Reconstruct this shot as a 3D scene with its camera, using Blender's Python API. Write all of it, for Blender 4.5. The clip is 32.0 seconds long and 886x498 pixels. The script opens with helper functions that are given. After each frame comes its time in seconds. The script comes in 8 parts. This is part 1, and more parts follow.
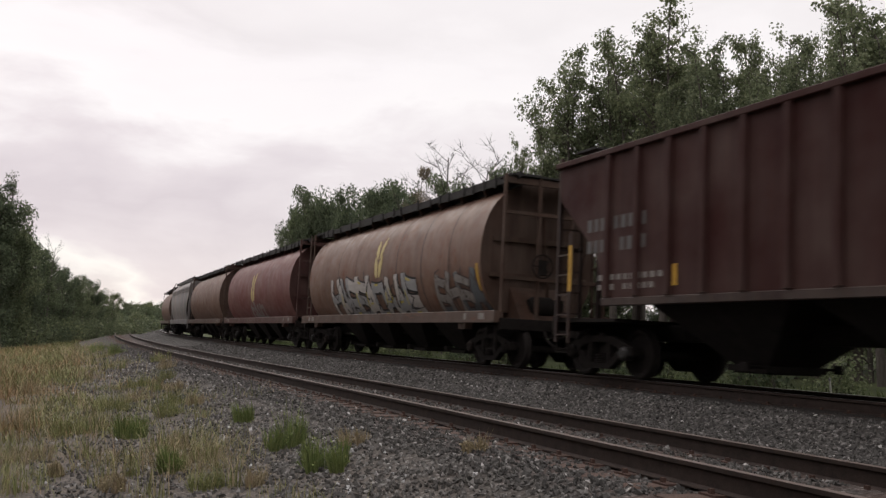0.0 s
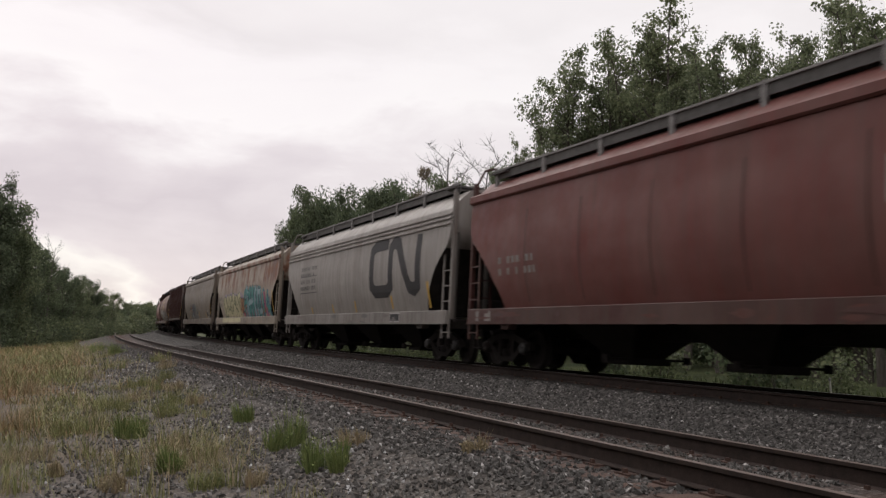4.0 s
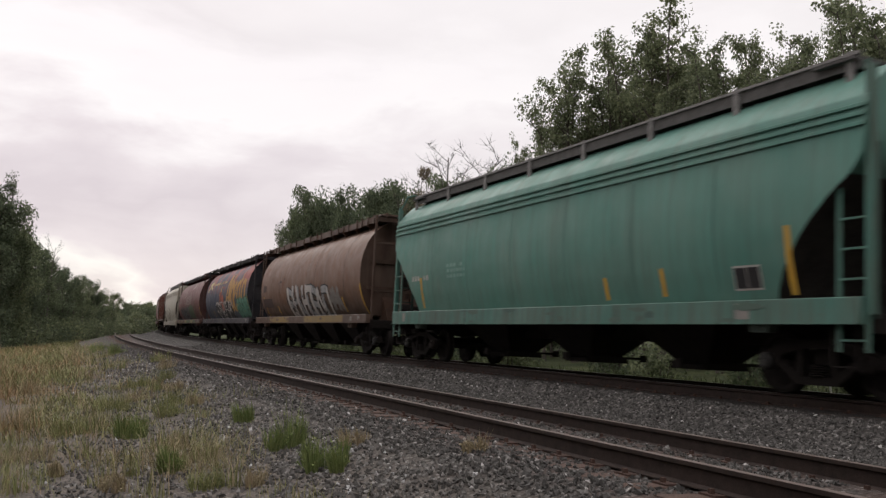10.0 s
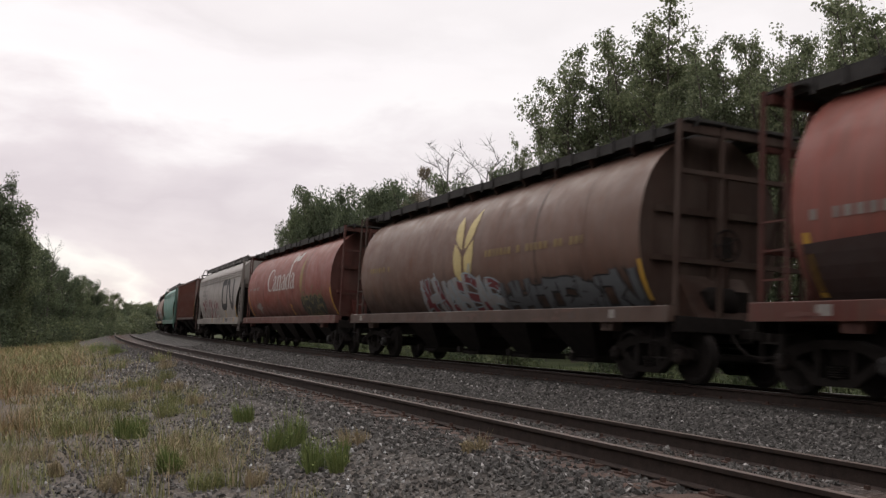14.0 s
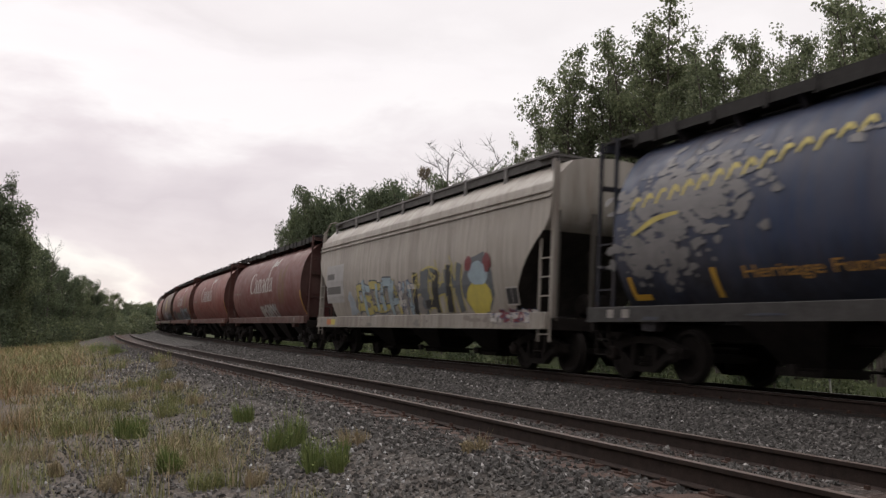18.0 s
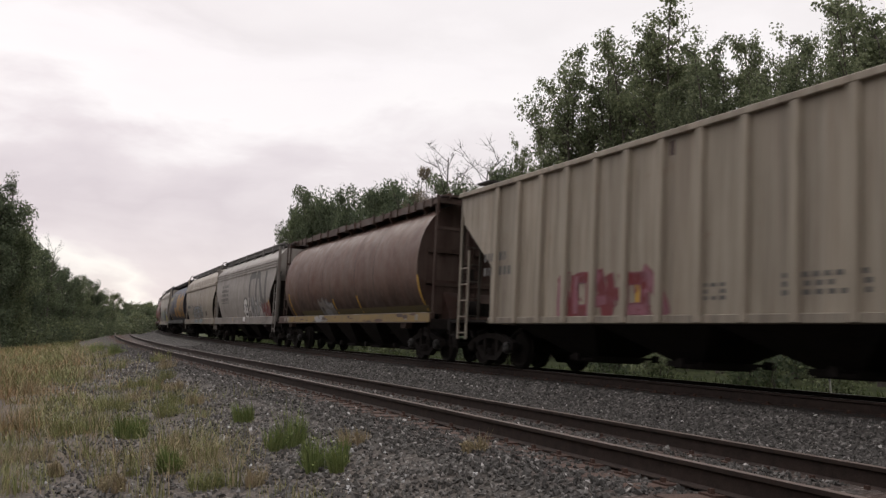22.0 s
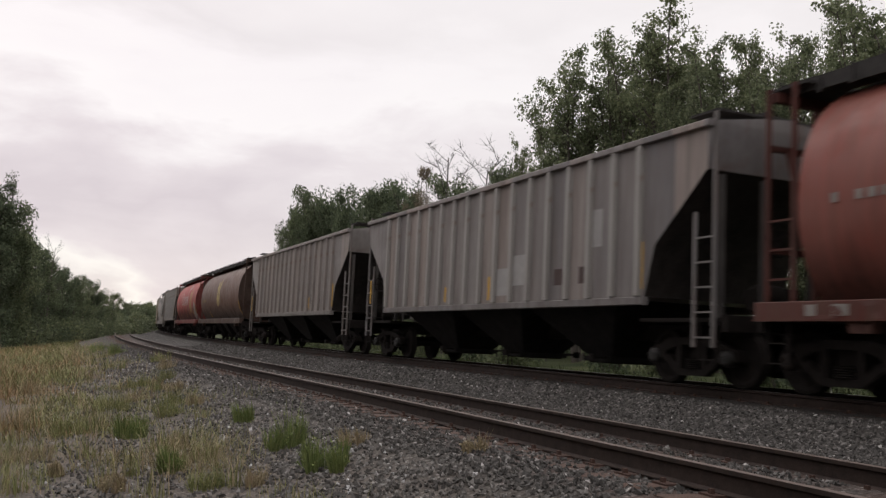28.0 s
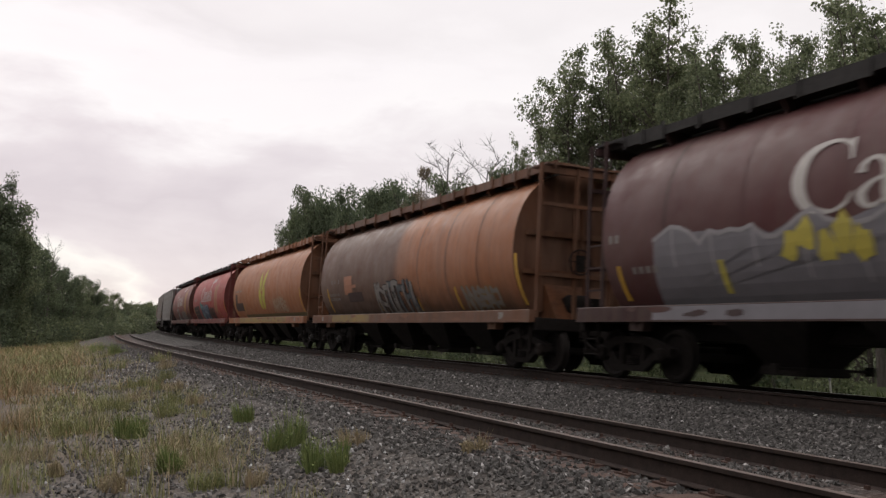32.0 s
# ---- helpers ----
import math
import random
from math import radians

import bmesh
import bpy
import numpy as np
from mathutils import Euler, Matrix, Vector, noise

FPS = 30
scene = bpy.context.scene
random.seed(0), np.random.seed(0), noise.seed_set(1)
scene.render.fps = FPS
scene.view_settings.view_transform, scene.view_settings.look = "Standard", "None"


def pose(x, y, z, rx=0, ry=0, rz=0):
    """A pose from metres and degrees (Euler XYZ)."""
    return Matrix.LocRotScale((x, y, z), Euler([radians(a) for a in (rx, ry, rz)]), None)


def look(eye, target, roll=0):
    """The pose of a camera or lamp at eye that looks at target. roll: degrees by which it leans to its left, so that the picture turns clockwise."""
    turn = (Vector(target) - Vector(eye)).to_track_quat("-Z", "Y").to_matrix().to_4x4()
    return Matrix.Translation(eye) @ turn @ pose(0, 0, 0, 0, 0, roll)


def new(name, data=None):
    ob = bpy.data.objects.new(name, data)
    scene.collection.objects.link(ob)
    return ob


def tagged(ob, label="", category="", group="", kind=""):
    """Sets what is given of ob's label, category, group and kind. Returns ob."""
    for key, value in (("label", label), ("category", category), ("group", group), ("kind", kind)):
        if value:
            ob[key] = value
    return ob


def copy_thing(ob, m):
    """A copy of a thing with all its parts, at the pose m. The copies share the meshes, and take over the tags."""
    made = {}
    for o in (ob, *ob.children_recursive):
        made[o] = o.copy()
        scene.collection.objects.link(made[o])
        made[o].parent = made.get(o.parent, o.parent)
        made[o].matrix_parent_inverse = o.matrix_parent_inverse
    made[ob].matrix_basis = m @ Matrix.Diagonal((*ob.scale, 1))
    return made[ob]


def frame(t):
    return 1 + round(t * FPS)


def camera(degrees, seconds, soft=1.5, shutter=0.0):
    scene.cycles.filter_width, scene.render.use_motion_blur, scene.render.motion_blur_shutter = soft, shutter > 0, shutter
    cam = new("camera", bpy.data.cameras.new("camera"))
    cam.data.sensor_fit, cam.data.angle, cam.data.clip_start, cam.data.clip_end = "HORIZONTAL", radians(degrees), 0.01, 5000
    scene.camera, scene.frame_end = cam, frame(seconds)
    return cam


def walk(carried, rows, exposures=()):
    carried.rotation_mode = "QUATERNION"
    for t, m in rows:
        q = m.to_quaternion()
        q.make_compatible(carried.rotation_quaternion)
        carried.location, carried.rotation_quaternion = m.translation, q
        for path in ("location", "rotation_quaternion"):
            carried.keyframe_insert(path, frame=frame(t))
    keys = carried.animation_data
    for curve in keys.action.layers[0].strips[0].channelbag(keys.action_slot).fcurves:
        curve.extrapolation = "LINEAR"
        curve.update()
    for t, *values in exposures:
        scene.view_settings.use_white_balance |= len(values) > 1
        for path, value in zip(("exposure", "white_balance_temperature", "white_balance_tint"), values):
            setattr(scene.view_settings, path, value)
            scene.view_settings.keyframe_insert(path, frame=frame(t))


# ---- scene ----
cam = camera(52.17, 32.0, soft=1.4, shutter=0.2)
EYE = Vector((0.0, 0.0, 1.117))          # height over the rail heads; the gravel lies lower
YAW, PITCH = radians(23.037), radians(4.593)
AIM = EYE + Vector((math.sin(YAW) * math.cos(PITCH), math.cos(YAW) * math.cos(PITCH), math.sin(PITCH)))
walk(cam, [(0.0, look(EYE, AIM, -0.30)), (32.0, look(EYE, AIM, -0.30))], exposures=[(0.0, 0.04), (1.0, 0.09), (3.0, -0.02), (6.0, 0.06), (8.0, 0.05), (10.0, 0.05), (12.0, 0.06), (14.0, 0.06), (17.0, 0.06), (20.0, 0.0), (21.0, -0.02), (22.0, 0.04), (24.0, 0.0), (25.0, 0.03), (28.5, 0.0), (30.0, 0.07), (32.0, 0.04)])

# ---- light: overcast evening sky, one very wide weak sun ----
def sky():
    """A closed cloud layer: dull grey banks low down, brighter breaks at the horizon, brightest overhead."""
    w = bpy.data.worlds.new("sky")
    w.use_nodes = True
    scene.world = w
    nt = w.node_tree
    n = nt.nodes

    def math_node(op, a, b, c=None):
        m = n.new("ShaderNodeMath")
        m.operation = op
        for k, v in enumerate((a, b) if c is None else (a, b, c)):
            if isinstance(v, (int, float)):
                m.inputs[k].default_value = v
            else:
                nt.links.new(v, m.inputs[k])
        return m.outputs["Value"]

    def cloud(scale, stretch, shift, detail, rough):
        mp = n.new("ShaderNodeMapping")
        mp.inputs["Scale"].default_value, mp.inputs["Location"].default_value = stretch, shift
        nt.links.new(tc.outputs["Generated"], mp.inputs["Vector"])
        z = n.new("ShaderNodeTexNoise")
        z.inputs["Scale"].default_value, z.inputs["Detail"].default_value = scale, detail
        z.inputs["Roughness"].default_value, z.inputs["Distortion"].default_value = rough, 0.3
        nt.links.new(mp.outputs["Vector"], z.inputs["Vector"])
        return z.outputs["Fac"]

    bg = n["Background"]
    atm = n.new("ShaderNodeTexSky")
    atm.sky_type, atm.sun_disc = "NISHITA", False
    atm.sun_elevation, atm.sun_rotation = radians(35), radians(-4)
    tc = n.new("ShaderNodeTexCoord")
    sep = n.new("ShaderNodeSeparateXYZ")
    nt.links.new(tc.outputs["Generated"], sep.inputs["Vector"])
    big = cloud(1.2, (1.5, 1.5, 4.2), (0.35, 0.2, 0.4), 6, 0.5)
    fine = cloud(3.0, (1.6, 1.6, 4.2), (1.7, 0.6, 0.2), 7, 0.55)
    # height above the horizon, ruffled by the clouds
    h = math_node("ADD", sep.outputs["Z"], math_node("MULTIPLY", math_node("SUBTRACT", big, 0.5), 0.42))
    h = math_node("ADD", h, math_node("MULTIPLY", math_node("SUBTRACT", fine, 0.5), 0.24))
    h = math_node("ADD", h, math_node("MULTIPLY", sep.outputs["X"], 0.16))
    ramp = n.new("ShaderNodeValToRGB")
    e = ramp.color_ramp.elements
    stops = [(0.0, (0.76, 0.69, 0.69)), (0.03, (0.82, 0.75, 0.745)), (0.055, (0.98, 0.93, 0.895)), (0.085, (0.80, 0.72, 0.745)), (0.145, (0.69, 0.61, 0.645)), (0.20, (0.79, 0.71, 0.735)),
             (0.255, (1.0, 0.945, 0.945)), (0.31, (0.97, 0.91, 0.92)), (0.37, (0.83, 0.77, 0.78)), (0.46, (0.90, 0.84, 0.845)), (0.62, (0.98, 0.925, 0.925))]
    while len(e) < len(stops):
        e.new(0.5)
    for el, (at, c) in zip(e, stops):
        el.position, el.color = at, (*c, 1)
    nt.links.new(h, ramp.inputs["Fac"])
    # the layer thins towards the east
    thin = n.new("ShaderNodeMapRange")
    thin.interpolation_type = "SMOOTHSTEP"
    thin.inputs["From Min"].default_value, thin.inputs["From Max"].default_value = 0.10, 0.46
    thin.inputs["To Min"].default_value, thin.inputs["To Max"].default_value = 0.0, 0.5
    nt.links.new(math_node("ADD", sep.outputs["X"], math_node("MULTIPLY", math_node("SUBTRACT", big, 0.5), 0.5)), thin.inputs["Value"])
    pale = n.new("ShaderNodeMix")
    pale.data_type = "RGBA"
    pale.inputs["B"].default_value = (1.0, 0.955, 0.94, 1)
    nt.links.new(thin.outputs["Result"], pale.inputs["Factor"])
    nt.links.new(ramp.outputs["Color"], pale.inputs["A"])
    sc = n.new("ShaderNodeVectorMath")
    sc.operation = "SCALE"
    sc.inputs["Scale"].default_value = 0.10
    nt.links.new(atm.outputs["Color"], sc.inputs[0])
    mix = n.new("ShaderNodeMix")
    mix.data_type = "RGBA"
    mix.inputs["Factor"].default_value = 0.93
    nt.links.new(sc.outputs["Vector"], mix.inputs["A"])
    nt.links.new(pale.outputs["Result"], mix.inputs["B"])
    # an overcast sky is brighter overhead
    mr = n.new("ShaderNodeMapRange")
    mr.inputs["From Min"].default_value, mr.inputs["From Max"].default_value = 0.30, 1.0
    mr.inputs["To Min"].default_value, mr.inputs["To Max"].default_value = 1.0, 1.6
    nt.links.new(sep.outputs["Z"], mr.inputs["Value"])
    lift = n.new("ShaderNodeVectorMath")
    lift.operation = "SCALE"
    nt.links.new(mix.outputs["Result"], lift.inputs[0])
    nt.links.new(mr.outputs["Result"], lift.inputs["Scale"])
    nt.links.new(lift.outputs["Vector"], bg.inputs["Color"])
    bg.inputs["Strength"].default_value = 1.0


sky()
sun = new("sun", bpy.data.lights.new("sun", "SUN"))
sun.data.energy, sun.data.angle, sun.data.color = 0.5, radians(25), (1.0, 0.95, 0.9)
sun.matrix_world = look((-6, 70, 49), (0, 0, 0))


# ---- materials ----
def nodes_of(name):
    m = bpy.data.materials.new(name)
    m.use_nodes = True
    return m, m.node_tree, m.node_tree.nodes, m.node_tree.nodes["Principled BSDF"]


def tex(nt, kind, scale, vec=None, **kw):
    t = nt.nodes.new(kind)
    t.inputs["Scale"].default_value = scale
    for k, v in kw.items():
        t.inputs[k].default_value = v
    if vec:
        nt.links.new(vec, t.inputs["Vector"])
    return t


def ramp_of(nt, fac, stops):
    r = nt.nodes.new("ShaderNodeValToRGB")
    e = r.color_ramp.elements
    while len(e) < len(stops):
        e.new(0.5)
    for el, (p, c) in zip(e, stops):
        el.position, el.color = p, (*c, 1) if len(c) == 3 else c
    nt.links.new(fac, r.inputs["Fac"])
    return r.outputs["Color"]


def mixed(nt, fac, a, b, mode="MIX"):
    m = nt.nodes.new("ShaderNodeMix")
    m.data_type, m.blend_type = "RGBA", mode
    for key, v in (("Factor", fac), ("A", a), ("B", b)):
        if isinstance(v, (int, float)):
            m.inputs[key].default_value = v
        elif isinstance(v, tuple):
            m.inputs[key].default_value = (*v, 1)
        else:
            nt.links.new(v, m.inputs[key])
    return m.outputs["Result"]


def bump(nt, bsdf, height, strength, dist):
    b = nt.nodes.new("ShaderNodeBump")
    b.inputs["Strength"].default_value, b.inputs["Distance"].default_value = strength, dist
    nt.links.new(height, b.inputs["Height"])
    nt.links.new(b.outputs["Normal"], bsdf.inputs["Normal"])


def coords(nt, scale=(1, 1, 1), kind="Object"):
    tc = nt.nodes.new("ShaderNodeTexCoord")
    mp = nt.nodes.new("ShaderNodeMapping")
    mp.inputs["Scale"].default_value = scale
    nt.links.new(tc.outputs[kind], mp.inputs["Vector"])
    return mp.outputs["Vector"]


def dim(c, f):
    return tuple(min(1.0, x * f) for x in c)


def car_paint(name, c, rust=0.15, streak=0.35, grime=(0.07, 0.055, 0.045), rusty=(0.16, 0.055, 0.025), rough=0.5, second=None, split=0.0, panel=0.0, blotch=None, blotch_c=((0.085, 0.027, 0.016), (0.2, 0.075, 0.033)), splash=None, gloss=0.27):
    """Weathered freight-car paint: fading, streaks that run down, rust blooms, fine grain."""
    m, nt, n, b = nodes_of(name)
    v = coords(nt)
    vs = coords(nt, (2.6, 1, 0.13))
    fade = tex(nt, "ShaderNodeTexNoise", 0.7, v, Detail=4)
    run = tex(nt, "ShaderNodeTexNoise", 2.6, vs, Detail=6, Roughness=0.62)
    spot = tex(nt, "ShaderNodeTexNoise", 2.4, v, Detail=9, Roughness=0.68)
    base = c
    if second:
        sep = nt.nodes.new("ShaderNodeSeparateXYZ")
        nt.links.new(v, sep.inputs["Vector"])
        add = nt.nodes.new("ShaderNodeMath")
        add.operation = "MULTIPLY_ADD"
        nt.links.new(fade.outputs["Fac"], add.inputs[0])
        add.inputs[1].default_value = 0.5
        nt.links.new(sep.outputs["X"], add.inputs[2])
        base = mixed(nt, ramp_of(nt, map01(nt, add.outputs["Value"], split - 0.05, split + 0.55), [(0, (0, 0, 0)), (1, (1, 1, 1))]), c, second)
    if panel:
        sx = nt.nodes.new("ShaderNodeSeparateXYZ")
        nt.links.new(v, sx.inputs["Vector"])
        fl = nt.nodes.new("ShaderNodeMath")
        fl.operation = "SNAP"
        nt.links.new(sx.outputs["X"], fl.inputs[0])
        fl.inputs[1].default_value = 0.78
        wn = nt.nodes.new("ShaderNodeTexWhiteNoise")
        wn.noise_dimensions = "1D"
        nt.links.new(fl.outputs["Value"], wn.inputs["W"])
        base = mixed(nt, panel, base, mixed(nt, 1.0, base, ramp_of(nt, wn.outputs["Value"], [(0.0, (0.35, 0.35, 0.38)), (0.6, (1.0, 0.95, 0.9)), (1.0, (1.5, 1.2, 1.0))]), "MULTIPLY"))
    col = mixed(nt, ramp_of(nt, fade.outputs["Fac"], [(0.3, (0, 0, 0)), (0.72, (0.75, 0.75, 0.75))]), base, mixed(nt, 0.5, base, mixed(nt, 0.45, base, (0.36, 0.31, 0.27))))
    col = mixed(nt, ramp_of(nt, run.outputs["Fac"], [(0.42, (0, 0, 0)), (0.72, (streak, streak, streak))]), col, grime)
    wash = tex(nt, "ShaderNodeTexNoise", 1.6, coords(nt, (0.8, 1, 0.07)), Detail=6, Roughness=0.65)
    col = mixed(nt, ramp_of(nt, wash.outputs["Fac"], [(0.46, (0, 0, 0)), (0.70, (streak * 1.1,) * 3)]), col, mixed(nt, 0.35, grime, base))
    fine_run = tex(nt, "ShaderNodeTexNoise", 3.2, coords(nt, (6.5, 1, 0.2)), Detail=5, Roughness=0.6)
    col = mixed(nt, ramp_of(nt, fine_run.outputs["Fac"], [(0.5, (0, 0, 0)), (0.78, (streak * 0.9,) * 3)]), col, mixed(nt, 0.5, grime, rusty))
    col = mixed(nt, ramp_of(nt, spot.outputs["Fac"], [(0.70 - rust * 0.5, (0, 0, 0)), (0.86 - rust * 0.42, (0.9, 0.9, 0.9))]), col, rusty)
    if blotch:
        # old rust that spreads under the eaves between two heights
        vb = coords(nt, (1.0, 1, 0.42))
        bl = tex(nt, "ShaderNodeTexNoise", 1.25, vb, Detail=7, Roughness=0.6)
        sz = nt.nodes.new("ShaderNodeSeparateXYZ")
        nt.links.new(v, sz.inputs["Vector"])
        lo, hi = blotch
        band = ramp_of(nt, map01(nt, sz.outputs["Z"], lo, hi), [(0.0, (0, 0, 0)), (0.35, (1, 1, 1)), (0.85, (1, 1, 1)), (1.0, (0.3, 0.3, 0.3))])
        mask = mixed(nt, 1.0, ramp_of(nt, bl.outputs["Fac"], [(0.44, (0, 0, 0)), (0.54, (0.92, 0.92, 0.92))]), band, "MULTIPLY")
        col = mixed(nt, mask, col, ramp_of(nt, spot.outputs["Fac"], [(0.35, blotch_c[0]), (0.65, blotch_c[1])]))
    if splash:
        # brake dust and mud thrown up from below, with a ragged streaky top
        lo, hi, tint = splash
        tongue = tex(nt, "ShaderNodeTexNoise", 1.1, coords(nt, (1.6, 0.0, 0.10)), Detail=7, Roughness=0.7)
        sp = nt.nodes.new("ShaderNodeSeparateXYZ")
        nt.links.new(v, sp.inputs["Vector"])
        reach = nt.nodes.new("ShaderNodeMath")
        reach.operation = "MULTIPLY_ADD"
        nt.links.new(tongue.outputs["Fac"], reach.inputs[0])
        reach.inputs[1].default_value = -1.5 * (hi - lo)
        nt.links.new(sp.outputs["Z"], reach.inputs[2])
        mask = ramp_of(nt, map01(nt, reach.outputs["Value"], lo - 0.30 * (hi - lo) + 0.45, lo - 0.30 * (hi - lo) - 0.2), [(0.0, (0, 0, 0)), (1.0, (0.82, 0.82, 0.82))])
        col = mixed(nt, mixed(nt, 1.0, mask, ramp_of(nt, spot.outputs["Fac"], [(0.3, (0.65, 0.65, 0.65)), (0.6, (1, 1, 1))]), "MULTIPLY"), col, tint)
    nt.links.new(col, b.inputs["Base Color"])
    nt.links.new(ramp_of(nt, spot.outputs["Fac"], [(0.3, (rough - 0.1,) * 3), (0.8, (min(1, rough + 0.25),) * 3)]), b.inputs["Roughness"])
    b.inputs["Specular IOR Level"].default_value = gloss
    bump(nt, b, run.outputs["Fac"], 0.12, 0.02)
    return m


def map01(nt, val, lo, hi):
    r = nt.nodes.new("ShaderNodeMapRange")
    r.inputs["From Min"].default_value, r.inputs["From Max"].default_value = lo, hi
    nt.links.new(val, r.inputs["Value"])
    return r.outputs["Result"]


def rough_mat(name, c1, c2, scale=6.0, rough=0.85, metal=0.0, relief=0.3, dist=0.01, stretch=(1, 1, 1), spec=0.3):
    m, nt, n, b = nodes_of(name)
    v = coords(nt, stretch)
    a = tex(nt, "ShaderNodeTexNoise", scale, v, Detail=8, Roughness=0.65)
    g = tex(nt, "ShaderNodeTexNoise", scale * 7, v, Detail=4)
    f = mixed(nt, 0.35, a.outputs["Fac"], g.outputs["Fac"])
    nt.links.new(ramp_of(nt, f, [(0.32, c1), (0.68, c2)]), b.inputs["Base Color"])
    b.inputs["Roughness"].default_value, b.inputs["Metallic"].default_value = rough, metal
    b.inputs["Specular IOR Level"].default_value = spec
    bump(nt, b, f, relief, dist)
    return m


def decal_paint(name, c, worn=0.35):
    m, nt, n, b = nodes_of(name)
    v = coords(nt)
    a = tex(nt, "ShaderNodeTexNoise", 3.5, v, Detail=8, Roughness=0.7)
    nt.links.new(ramp_of(nt, a.outputs["Fac"], [(0.35, c), (0.75, tuple(x * (1 - worn) + 0.09 * worn for x in c))]), b.inputs["Base Color"])
    b.inputs["Roughness"].default_value = 0.6
    b.inputs["Specular IOR Level"].default_value = 0.3
    return m


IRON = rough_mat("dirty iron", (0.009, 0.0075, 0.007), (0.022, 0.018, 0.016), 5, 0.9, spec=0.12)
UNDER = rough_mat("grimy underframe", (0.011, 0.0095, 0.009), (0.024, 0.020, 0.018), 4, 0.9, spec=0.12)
RAIL_SIDE = rough_mat("rusted rail steel", (0.013, 0.009, 0.0075), (0.044, 0.028, 0.022), 9, 0.85, 0.0, 0.25, 0.004)
RAIL_TOP = rough_mat("rail head", (0.085, 0.062, 0.052), (0.15, 0.115, 0.098), 12, 0.65, 0.2, 0.08, 0.002)
RAIL_SHINY = rough_mat("polished rail head", (0.16, 0.15, 0.15), (0.3, 0.29, 0.28), 12, 0.35, 0.8, 0.05, 0.002)
TIE = rough_mat("weathered tie wood", (0.035, 0.022, 0.017), (0.12, 0.075, 0.058), 7, 0.9, 0, 0.5, 0.01, (1, 6, 6))
PLATE = rough_mat("rusty tie plate", (0.035, 0.02, 0.015), (0.085, 0.048, 0.037), 9, 0.9)
GRATE = rough_mat("dark walkway grating", (0.016, 0.015, 0.014), (0.045, 0.042, 0.04), 9, 0.85)
WALKWAY = rough_mat("weathered grey walkway steel", (0.05, 0.047, 0.044), (0.115, 0.11, 0.105), 7, 0.8)
RAILGREY = rough_mat("worn pale grey edge", (0.13, 0.125, 0.12), (0.26, 0.25, 0.24), 7, 0.7)
YELLOW = decal_paint("yellow reflective tape", (0.58, 0.33, 0.035), 0.4)
WHITE = decal_paint("white lettering", (0.46, 0.43, 0.40))


